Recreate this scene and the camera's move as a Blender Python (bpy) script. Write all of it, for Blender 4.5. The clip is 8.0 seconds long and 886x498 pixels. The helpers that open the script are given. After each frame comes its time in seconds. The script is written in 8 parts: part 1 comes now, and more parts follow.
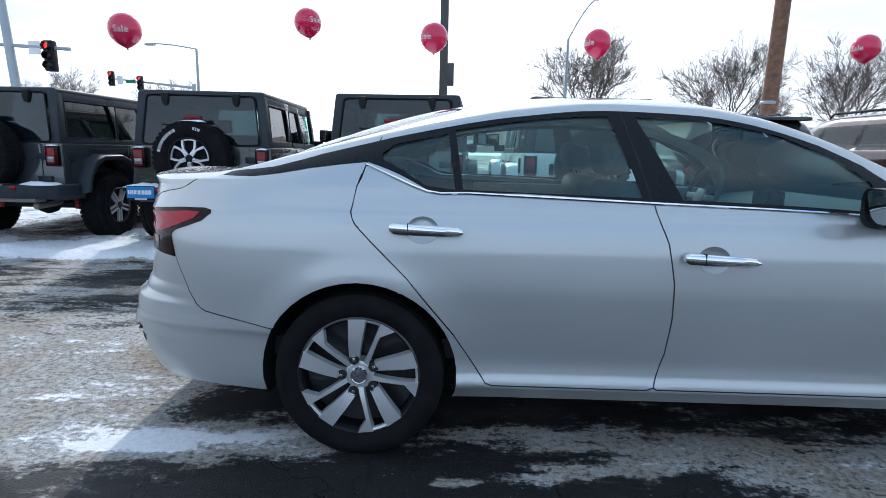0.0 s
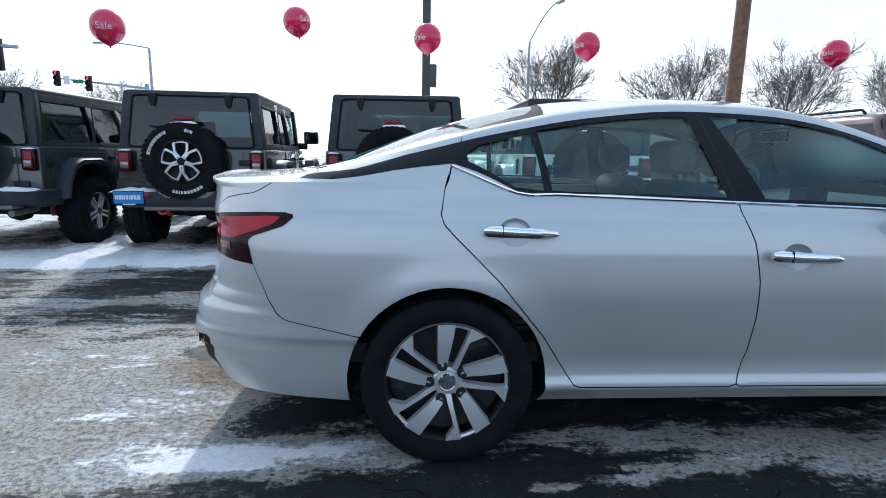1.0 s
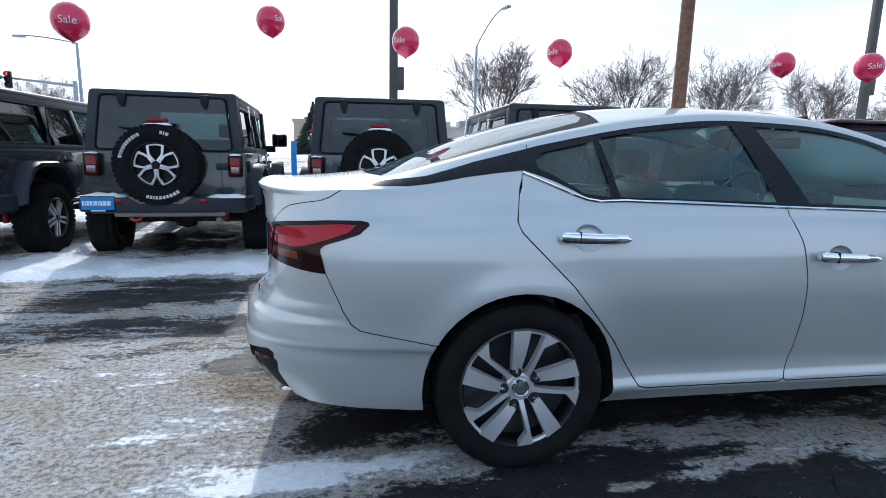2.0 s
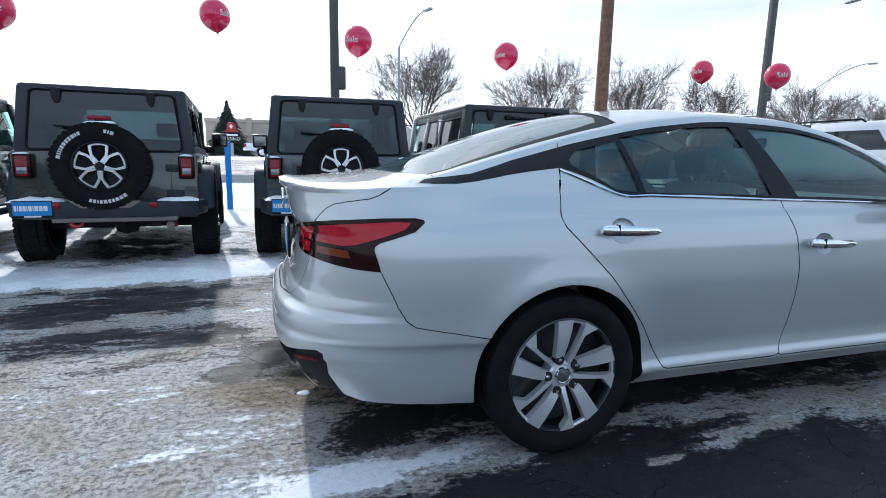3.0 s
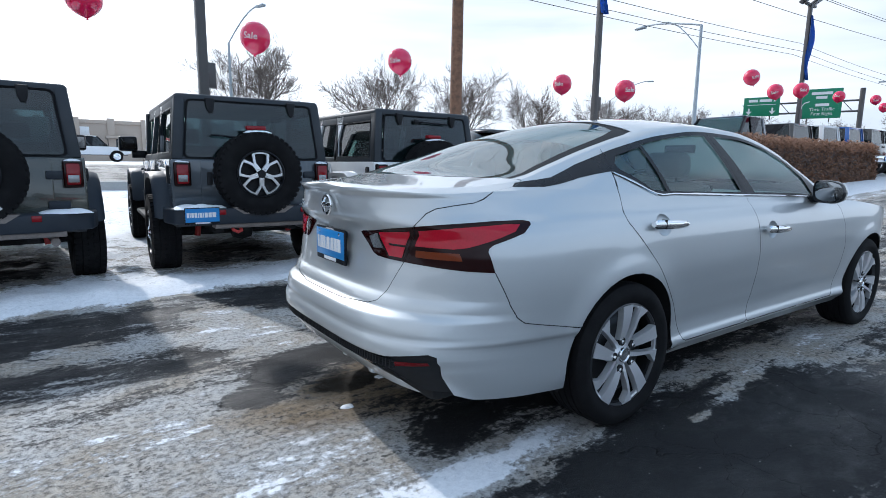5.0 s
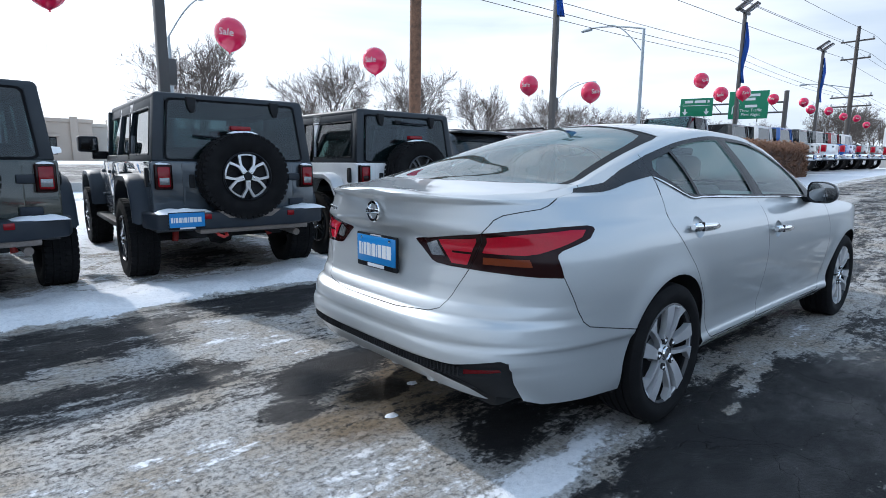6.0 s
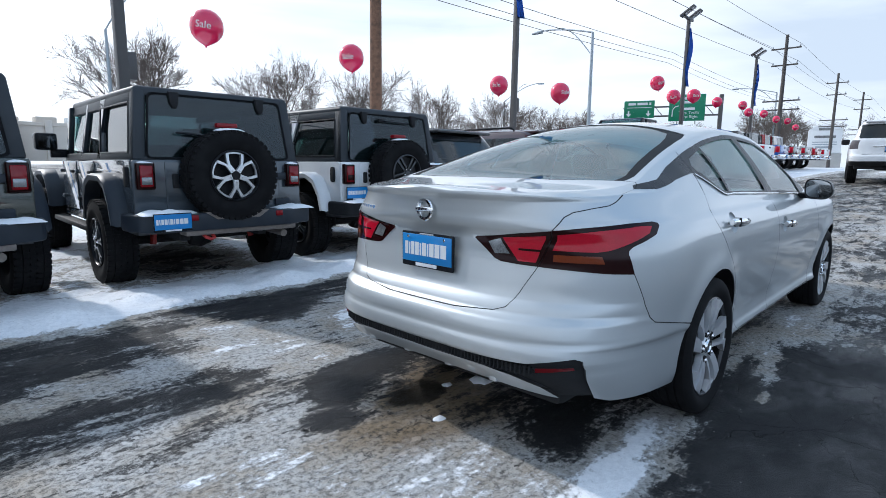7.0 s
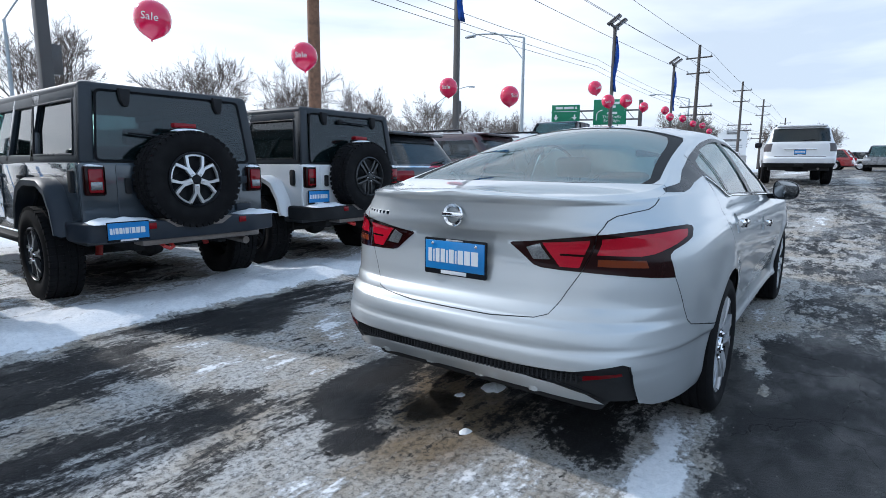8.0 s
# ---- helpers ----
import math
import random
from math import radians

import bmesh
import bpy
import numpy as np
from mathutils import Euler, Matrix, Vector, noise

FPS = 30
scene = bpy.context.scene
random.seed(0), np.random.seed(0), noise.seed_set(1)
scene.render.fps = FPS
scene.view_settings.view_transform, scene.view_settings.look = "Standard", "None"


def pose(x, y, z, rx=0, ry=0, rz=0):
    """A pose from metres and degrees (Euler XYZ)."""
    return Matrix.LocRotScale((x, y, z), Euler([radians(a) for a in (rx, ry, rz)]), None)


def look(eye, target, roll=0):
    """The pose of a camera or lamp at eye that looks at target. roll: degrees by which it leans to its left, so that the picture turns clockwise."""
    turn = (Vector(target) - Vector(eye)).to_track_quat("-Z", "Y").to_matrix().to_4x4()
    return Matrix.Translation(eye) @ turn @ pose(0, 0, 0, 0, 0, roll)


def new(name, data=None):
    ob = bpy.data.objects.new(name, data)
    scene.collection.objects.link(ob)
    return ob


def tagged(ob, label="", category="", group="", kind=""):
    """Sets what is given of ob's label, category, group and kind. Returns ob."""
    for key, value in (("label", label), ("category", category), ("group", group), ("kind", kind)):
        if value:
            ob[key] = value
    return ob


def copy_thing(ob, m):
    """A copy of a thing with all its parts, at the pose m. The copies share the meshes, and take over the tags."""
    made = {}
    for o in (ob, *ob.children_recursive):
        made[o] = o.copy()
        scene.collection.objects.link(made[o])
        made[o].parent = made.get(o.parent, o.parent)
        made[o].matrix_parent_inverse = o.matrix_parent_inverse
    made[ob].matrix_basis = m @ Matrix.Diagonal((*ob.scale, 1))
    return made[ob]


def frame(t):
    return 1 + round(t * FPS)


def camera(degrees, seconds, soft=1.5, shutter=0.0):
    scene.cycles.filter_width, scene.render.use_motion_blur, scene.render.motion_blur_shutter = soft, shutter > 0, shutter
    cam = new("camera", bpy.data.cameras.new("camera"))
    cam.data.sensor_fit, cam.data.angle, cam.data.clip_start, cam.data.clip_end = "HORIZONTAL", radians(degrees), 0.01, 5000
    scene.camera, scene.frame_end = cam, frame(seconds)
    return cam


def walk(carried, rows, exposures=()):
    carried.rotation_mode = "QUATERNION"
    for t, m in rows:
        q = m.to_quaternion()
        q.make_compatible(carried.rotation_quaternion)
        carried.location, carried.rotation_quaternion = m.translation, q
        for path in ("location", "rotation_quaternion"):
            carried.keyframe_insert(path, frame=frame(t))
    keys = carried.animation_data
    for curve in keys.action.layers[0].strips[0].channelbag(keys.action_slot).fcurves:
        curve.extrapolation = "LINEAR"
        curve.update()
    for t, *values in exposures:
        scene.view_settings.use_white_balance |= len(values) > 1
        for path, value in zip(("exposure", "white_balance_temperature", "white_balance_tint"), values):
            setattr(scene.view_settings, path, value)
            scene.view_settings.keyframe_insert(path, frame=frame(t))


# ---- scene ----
cam = camera(78.7, 8.0, 0.85)
PATH = [
    (0, (0.019, -0.099, 1.18), (-0.021, 1.869, 0.824), 1.2),
    (0.5, (-0.212, -0.086, 1.193), (-0.186, 1.882, 0.839), 1.1),
    (1, (-0.462, -0.055, 1.17), (-0.353, 1.912, 0.822), 0.9),
    (1.5, (-0.697, -0.018, 1.186), (-0.495, 1.942, 0.844), 1.0),
    (3, (-1.407, 0.063, 1.161), (-0.809, 1.943, 0.833), 0.9),
    (3.5, (-1.613, 0.145, 1.164), (-0.853, 1.966, 0.839), 0.8),
    (4, (-1.834, 0.233, 1.171), (-0.916, 1.982, 0.851), 0.7),
    (4.5, (-2.094, 0.321, 1.154), (-1.055, 2.001, 0.842), 0.7),
    (5.8, (-2.626, 0.654, 1.167), (-1.357, 2.169, 0.855), 0.5),
    (6, (-2.682, 0.718, 1.182), (-1.389, 2.211, 0.869), 0.5),
    (6.5, (-2.828, 0.881, 1.167), (-1.472, 2.318, 0.856), 0.5),
    (7, (-2.979, 1.061, 1.165), (-1.55, 2.425, 0.854), 0.5),
    (7.5, (-3.093, 1.233, 1.186), (-1.575, 2.498, 0.878), 0.4),
    (8, (-3.168, 1.436, 1.168), (-1.576, 2.608, 0.866), 0.4),
]
walk(cam, [(t, look(eye, target, roll)) for t, eye, target, roll in PATH], [(0.0, -0.05, 5750, 10), (8.0, -0.05, 5750, 10)])

# ---- sky, sun ----
SUN_FROM = Vector((-0.13, 0.84, 0.55)).normalized()
world = bpy.data.worlds.new("sky")
scene.world = world
world.use_nodes = True
wt = world.node_tree
wt.nodes.clear()
w_out = wt.nodes.new("ShaderNodeOutputWorld")
w_sky = wt.nodes.new("ShaderNodeTexSky")
w_sky.sky_type, w_sky.sun_disc = "NISHITA", False
w_sky.sun_elevation = math.asin(SUN_FROM.z)
w_sky.sun_rotation = math.atan2(SUN_FROM.x, SUN_FROM.y)
w_co = wt.nodes.new("ShaderNodeTexCoord")
w_map = wt.nodes.new("ShaderNodeMapping")
w_map.inputs["Scale"].default_value = (1.0, 1.0, 4.5)
w_map.inputs["Rotation"].default_value = (0.0, 0.1, 0.5)
w_noise = wt.nodes.new("ShaderNodeTexNoise")
w_noise.inputs["Scale"].default_value, w_noise.inputs["Detail"].default_value = 1.6, 6.0
w_noise.inputs["Distortion"].default_value = 0.5
w_ramp = wt.nodes.new("ShaderNodeValToRGB")
w_ramp.color_ramp.elements[0].position, w_ramp.color_ramp.elements[1].position = 0.40, 0.62
w_ramp.color_ramp.elements[0].color, w_ramp.color_ramp.elements[1].color = (8.2, 8.9, 9.5, 1), (12.8, 12.8, 12.8, 1)
w_mix = wt.nodes.new("ShaderNodeMix")
w_mix.data_type = "RGBA"
w_mix.inputs["Factor"].default_value = 0.87
w_bg = wt.nodes.new("ShaderNodeBackground")
w_bg.inputs["Strength"].default_value = 0.10
wt.links.new(w_co.outputs["Generated"], w_map.inputs["Vector"])
wt.links.new(w_map.outputs["Vector"], w_noise.inputs["Vector"])
# more gaps in the cloud overhead than low over the land
w_sep = wt.nodes.new("ShaderNodeSeparateXYZ")
w_high = wt.nodes.new("ShaderNodeMapRange")
w_high.inputs["From Min"].default_value, w_high.inputs["From Max"].default_value = 0.12, 0.75
w_high.inputs["To Min"].default_value, w_high.inputs["To Max"].default_value = 0.035, -0.13
w_gap = wt.nodes.new("ShaderNodeMath")
wt.links.new(w_co.outputs["Generated"], w_sep.inputs[0])
wt.links.new(w_sep.outputs["Z"], w_high.inputs["Value"])
wt.links.new(w_noise.outputs["Fac"], w_gap.inputs[0])
wt.links.new(w_high.outputs["Result"], w_gap.inputs[1])
wt.links.new(w_gap.outputs[0], w_ramp.inputs["Fac"])
wt.links.new(w_sky.outputs["Color"], w_mix.inputs["A"])
# thin bright cloud towards the sun, thinner and bluer away from it
w_side = wt.nodes.new("ShaderNodeVectorMath")
w_side.operation = "DOT_PRODUCT"
w_side.inputs[1].default_value = Vector((SUN_FROM.x, SUN_FROM.y, 0.0)).normalized()
w_thin = wt.nodes.new("ShaderNodeMapRange")
w_thin.interpolation_type = "SMOOTHSTEP"
w_thin.inputs["From Min"].default_value, w_thin.inputs["From Max"].default_value = -0.95, 0.10
w_blue = wt.nodes.new("ShaderNodeMix")
w_blue.data_type, w_blue.blend_type = "RGBA", "MULTIPLY"
w_blue.inputs["Factor"].default_value = 1.0
w_tone = wt.nodes.new("ShaderNodeMix")
w_tone.data_type = "RGBA"
w_tone.inputs["A"].default_value, w_tone.inputs["B"].default_value = (0.94, 1.05, 1.17, 1), (1.0, 1.0, 1.0, 1)
wt.links.new(w_co.outputs["Generated"], w_side.inputs[0])
wt.links.new(w_side.outputs["Value"], w_thin.inputs["Value"])
wt.links.new(w_thin.outputs["Result"], w_tone.inputs["Factor"])
w_up = wt.nodes.new("ShaderNodeMapRange")
w_up.interpolation_type = "SMOOTHSTEP"
w_up.inputs["From Min"].default_value, w_up.inputs["From Max"].default_value = 0.38, 0.72
w_open = wt.nodes.new("ShaderNodeMapRange")
w_open.interpolation_type = "SMOOTHSTEP"
w_open.inputs["From Min"].default_value, w_open.inputs["From Max"].default_value = 0.56, 0.42
w_clear = wt.nodes.new("ShaderNodeMath")
w_clear.operation = "MULTIPLY"
w_azure = wt.nodes.new("ShaderNodeMix")
w_azure.data_type = "RGBA"
w_azure.inputs["B"].default_value = (3.3, 5.6, 8.2, 1)
wt.links.new(w_sep.outputs["Z"], w_up.inputs["Value"])
wt.links.new(w_noise.outputs["Fac"], w_open.inputs["Value"])
wt.links.new(w_up.outputs["Result"], w_clear.inputs[0])
wt.links.new(w_open.outputs["Result"], w_clear.inputs[1])
wt.links.new(w_clear.outputs[0], w_azure.inputs["Factor"])
wt.links.new(w_ramp.outputs["Color"], w_azure.inputs["A"])
wt.links.new(w_azure.outputs["Result"], w_blue.inputs["A"])
wt.links.new(w_tone.outputs["Result"], w_blue.inputs["B"])
wt.links.new(w_blue.outputs["Result"], w_mix.inputs["B"])
w_dot = wt.nodes.new("ShaderNodeVectorMath")
w_dot.operation = "DOT_PRODUCT"
w_dot.inputs[1].default_value = SUN_FROM
w_pow = wt.nodes.new("ShaderNodeMath")
w_pow.operation, w_pow.use_clamp = "POWER", True
w_pow.inputs[1].default_value = 5.0
w_max = wt.nodes.new("ShaderNodeMath")
w_max.operation = "MAXIMUM"
w_max.inputs[1].default_value = 0.0
w_glow = wt.nodes.new("ShaderNodeMix")
w_glow.data_type, w_glow.blend_type = "RGBA", "ADD"
w_glow.inputs["B"].default_value = (6.0, 5.9, 5.7, 1)
wt.links.new(w_co.outputs["Generated"], w_dot.inputs[0])
wt.links.new(w_dot.outputs["Value"], w_max.inputs[0])
wt.links.new(w_max.outputs[0], w_pow.inputs[0])
wt.links.new(w_pow.outputs[0], w_glow.inputs["Factor"])
wt.links.new(w_mix.outputs["Result"], w_glow.inputs["A"])
wt.links.new(w_glow.outputs["Result"], w_bg.inputs["Color"])
wt.links.new(w_bg.outputs["Background"], w_out.inputs["Surface"])

sun_data = bpy.data.lights.new("sun", "SUN")
sun_data.energy, sun_data.angle, sun_data.color = 2.9, radians(1.5), (1.0, 0.93, 0.83)
sun = new("sun", sun_data)
sun.matrix_world = look(SUN_FROM * 50, (0, 0, 0))
scene.view_settings.exposure = 0.0

# ---- materials ----
def material(name, color, rough=0.5, metal=0.0, coat=0.0, vary=0.15, scale=6.0, grain=60.0, bump=0.0, spec=0.5, dirt=None, dirt_amount=0.0):
    """Principled surface with tone and gloss that vary at a coarse and a fine scale, relief, and blotches of dirt."""
    m = bpy.data.materials.new(name)
    m.use_nodes = True
    nt = m.node_tree
    b = nt.nodes["Principled BSDF"]
    co = nt.nodes.new("ShaderNodeTexCoord")
    n1, n2 = nt.nodes.new("ShaderNodeTexNoise"), nt.nodes.new("ShaderNodeTexNoise")
    n1.inputs["Scale"].default_value, n1.inputs["Detail"].default_value = scale, 5
    n2.inputs["Scale"].default_value, n2.inputs["Detail"].default_value = grain, 3
    nt.links.new(co.outputs["Object"], n1.inputs["Vector"])
    nt.links.new(co.outputs["Object"], n2.inputs["Vector"])
    add = nt.nodes.new("ShaderNodeMath")
    add.operation = "ADD"
    nt.links.new(n1.outputs["Fac"], add.inputs[0])
    nt.links.new(n2.outputs["Fac"], add.inputs[1])
    rng = nt.nodes.new("ShaderNodeMapRange")
    rng.inputs["From Min"].default_value, rng.inputs["From Max"].default_value = 0.6, 1.4
    rng.inputs["To Min"].default_value, rng.inputs["To Max"].default_value = 1 - vary, 1 + vary
    nt.links.new(add.outputs[0], rng.inputs["Value"])
    mul = nt.nodes.new("ShaderNodeVectorMath")
    mul.operation = "SCALE"
    mul.inputs[0].default_value = color
    nt.links.new(rng.outputs["Result"], mul.inputs["Scale"])
    last = mul.outputs["Vector"]
    if dirt:
        n3 = nt.nodes.new("ShaderNodeTexNoise")
        n3.inputs["Scale"].default_value, n3.inputs["Detail"].default_value = scale * 0.7, 8
        nt.links.new(co.outputs["Object"], n3.inputs["Vector"])
        r3 = nt.nodes.new("ShaderNodeMapRange")
        r3.inputs["From Min"].default_value, r3.inputs["From Max"].default_value = 0.45, 0.75
        r3.inputs["To Max"].default_value = dirt_amount
        nt.links.new(n3.outputs["Fac"], r3.inputs["Value"])
        mx = nt.nodes.new("ShaderNodeMix")
        mx.data_type = "RGBA"
        mx.inputs["B"].default_value = (*dirt, 1)
        nt.links.new(r3.outputs["Result"], mx.inputs["Factor"])
        nt.links.new(last, mx.inputs["A"])
        last = mx.outputs["Result"]
    nt.links.new(last, b.inputs["Base Color"])
    rr = nt.nodes.new("ShaderNodeMapRange")
    rr.inputs["To Min"].default_value, rr.inputs["To Max"].default_value = max(0.0, rough - 0.06), min(1.0, rough + 0.06)
    nt.links.new(n1.outputs["Fac"], rr.inputs["Value"])
    nt.links.new(rr.outputs["Result"], b.inputs["Roughness"])
    b.inputs["Metallic"].default_value = metal
    b.inputs["Coat Weight"].default_value = coat
    b.inputs["Coat Roughness"].default_value = 0.04
    b.inputs["Specular IOR Level"].default_value = spec
    if bump:
        bp = nt.nodes.new("ShaderNodeBump")
        bp.inputs["Strength"].default_value, bp.inputs["Distance"].default_value = 0.6, bump
        nt.links.new(n2.outputs["Fac"], bp.inputs["Height"])
        nt.links.new(bp.outputs["Normal"], b.inputs["Normal"])
    return m


def pane_material(name, tint, ior=1.5, gloss=0.02, film=0.08):
    """Thin glass: tinted, with a reflection that grows towards grazing and a film: dust, with teal painted in for haze
    and sky sheen.
    """
    m = bpy.data.materials.new(name)
    m.use_nodes = True
    nt = m.node_tree
    nt.nodes.clear()
    out = nt.nodes.new("ShaderNodeOutputMaterial")
    tr, gl, mix, fr = (nt.nodes.new("ShaderNode" + k) for k in ("BsdfTransparent", "BsdfGlossy", "MixShader", "Fresnel"))
    tr.inputs["Color"].default_value = (*tint, 1)
    gl.inputs["Roughness"].default_value = gloss
    gl.inputs["Color"].default_value = (1, 1, 1, 1)
    fr.inputs["IOR"].default_value = ior
    nt.links.new(fr.outputs[0], mix.inputs["Fac"])
    nt.links.new(tr.outputs[0], mix.inputs[1])
    nt.links.new(gl.outputs[0], mix.inputs[2])
    dust_and_sheen, mix2 = nt.nodes.new("ShaderNodeBsdfDiffuse"), nt.nodes.new("ShaderNodeMixShader")
    # teal instead of dust grey: lifts the panes like reflected sky
    dust_and_sheen.inputs["Color"].default_value = (0.32, 0.62, 0.65, 1)
    co, nz, rg = nt.nodes.new("ShaderNodeTexCoord"), nt.nodes.new("ShaderNodeTexNoise"), nt.nodes.new("ShaderNodeMapRange")
    nz.inputs["Scale"].default_value, nz.inputs["Detail"].default_value = 7.0, 6.0
    rg.inputs["To Min"].default_value, rg.inputs["To Max"].default_value = film * 0.5, film * 1.5
    nt.links.new(co.outputs["Object"], nz.inputs["Vector"])
    nt.links.new(nz.outputs["Fac"], rg.inputs["Value"])
    nt.links.new(rg.outputs["Result"], mix2.inputs["Fac"])
    nt.links.new(mix.outputs[0], mix2.inputs[1])
    nt.links.new(dust_and_sheen.outputs[0], mix2.inputs[2])
    nt.links.new(mix2.outputs[0], out.inputs["Surface"])
    return m


def lens_material(name, color, rough=0.08, glow=0.0):
    m = material(name, color, rough, vary=0.1, scale=20, grain=150, spec=0.4)
    b = m.node_tree.nodes["Principled BSDF"]
    b.inputs["Subsurface Weight"].default_value = 0.0
    b.inputs["Subsurface Radius"].default_value = (0.03, 0.006, 0.004)
    if glow:
        b.inputs["Emission Color"].default_value = (*color, 1)
        b.inputs["Emission Strength"].default_value = glow
    return m


M_SILVER = material("silver_paint", (0.53, 0.558, 0.570), 0.42, 0.54, 1.0, 0.02, 2.0, 900.0, dirt=(0.52, 0.53, 0.53), dirt_amount=0.05)
M_SILVER.node_tree.nodes["Principled BSDF"].inputs["Coat IOR"].default_value = 1.70
M_SILVER.node_tree.nodes["Principled BSDF"].inputs["Coat Roughness"].default_value = 0.025
M_BLACKTRIM = material("black_trim", (0.013, 0.014, 0.017), 0.28, 0, 0.0, 0.1, spec=0.14)
M_PLASTIC = material("textured_black_plastic", (0.017, 0.018, 0.020), 0.7, 0, 0, 0.2, 8, 200, 0.0006, spec=0.22, dirt=(0.07, 0.07, 0.07), dirt_amount=0.2)
M_DARK = material("dark_cavity", (0.014, 0.014, 0.015), 0.85)
M_CHROME = material("chrome", (0.86, 0.87, 0.88), 0.08, 1.0, 0, 0.03)
M_RUBBER = material("tyre_rubber", (0.008, 0.008, 0.009), 0.76, 0, 0, 0.2, 12, 120, 0.0006, 0.12, dirt=(0.034, 0.034, 0.033), dirt_amount=0.25)
M_ALLOY = material("machined_alloy", (0.66, 0.67, 0.69), 0.32, 0.55, 0.4, 0.05, 10, 300)
M_ALLOY_DARK = material("dark_alloy", (0.035, 0.037, 0.040), 0.38, 0.4, 0.3, 0.1)
M_DOORCARD = material("beige_grey_door_lining", (0.40, 0.385, 0.35), 0.7, 0, 0, 0.1)
M_GLASS = pane_material("green_tinted_glass", (0.74, 0.95, 0.92), 1.52, 0.01, 0.042)
M_GLASS_REAR = pane_material("rear_glass", (0.42, 0.74, 0.78), 1.85, 0.01, 0.06)
M_PRIVACY = pane_material("privacy_glass", (0.24, 0.27, 0.30), 1.55, 0.01, 0.012)
M_RED = lens_material("red_lens", (0.44, 0.006, 0.022))
M_REDLAMP = lens_material("deep_red_lens", (0.21, 0.005, 0.010))
M_REDDARK = lens_material("smoked_red_lens", (0.016, 0.003, 0.003))
M_REDDARK.node_tree.nodes["Principled BSDF"].inputs["Specular IOR Level"].default_value = 0.22
M_AMBER = lens_material("amber_lens", (0.17, 0.032, 0.008))
M_CLEAR = lens_material("clear_lens", (0.50, 0.51, 0.52))
M_FRIT = material("black_ceramic_glass_edge", (0.014, 0.016, 0.018), 0.5, spec=0.08)
M_REVERSE = material("ribbed_clear_lens", (0.26, 0.27, 0.28), 0.15, 0.5, 0.5, 0.6, 8, 160)
M_MIRROR = material("mirror_glass", (0.34, 0.36, 0.38), 0.03, 1.0, 0, 0.02)
M_BLUE = material("blue_plate", (0.020, 0.22, 0.56), 0.3, 0, 0.2, 0.06)
M_WHITE = material("white_paint", (0.78, 0.79, 0.80), 0.3, 0, 0.6, 0.03, dirt=(0.5, 0.5, 0.48), dirt_amount=0.15)
M_CLOTH = material("grey_seat_cloth", (0.15, 0.15, 0.15), 0.9, 0, 0, 0.15, 10, 400, 0.001)
M_TAN = material("pale_trim_panel", (0.52, 0.50, 0.46), 0.7, 0, 0, 0.1)
M_INTERIOR = material("dark_interior_plastic", (0.060, 0.064, 0.070), 0.6, 0, 0, 0.15)

# ---- building tools ----
def mesh_of(name, verts, faces, mat, smooth=True):
    me = bpy.data.meshes.new(name)
    me.from_pydata([tuple(v) for v in verts], [], faces)
    me.materials.append(mat)
    if smooth:
        me.shade_smooth()
    return me


def part(name, bm, mat, parent=None, label="", smooth=30.0, category="", kind="", group=""):
    """Link a bmesh as one mesh object under a thing or a part. smooth: edges sharper than these degrees stay sharp."""
    bmesh.ops.recalc_face_normals(bm, faces=bm.faces[:])
    if smooth:
        for f in bm.faces:
            f.smooth = True
        lim = radians(smooth)
        for e in bm.edges:
            if len(e.link_faces) == 2 and e.calc_face_angle(0) > lim:
                e.smooth = False
    me = bpy.data.meshes.new(name)
    bm.to_mesh(me)
    bm.free()
    me.materials.append(mat)
    ob = new(name, me)
    ob.parent = parent
    return tagged(ob, label, category, group, kind)


def thing(name, m, label, category, group="", kind=""):
    ob = new(name)
    ob.matrix_world = m
    ob.empty_display_size = 0.2
    return tagged(ob, label, category, group, kind)


def add_box(bm, x0, x1, y0, y1, z0, z1, bev=0.0, seg=2, m=None, taper=None):
    """A bevelled block; taper(v) may move its corners before the bevel."""
    r = bmesh.ops.create_cube(bm, size=1.0)
    vs = r["verts"]
    for v in vs:
        v.co = Vector(((x0 + x1) / 2 + v.co.x * (x1 - x0), (y0 + y1) / 2 + v.co.y * (y1 - y0), (z0 + z1) / 2 + v.co.z * (z1 - z0)))
        if taper:
            v.co = Vector(taper(v.co))
    if bev:
        es = list({e for v in vs for e in v.link_edges})
        r2 = bmesh.ops.bevel(bm, geom=es, offset=bev, segments=seg, profile=0.5, affect="EDGES")
        vs = list({v for f in r2["faces"] for v in f.verts} | {v for v in vs if v.is_valid})
    if m is not None:
        bmesh.ops.transform(bm, matrix=m, verts=[v for v in vs if v.is_valid])
    return vs


def box(*args, **kw):
    bm = bmesh.new()
    add_box(bm, *args, **kw)
    return bm


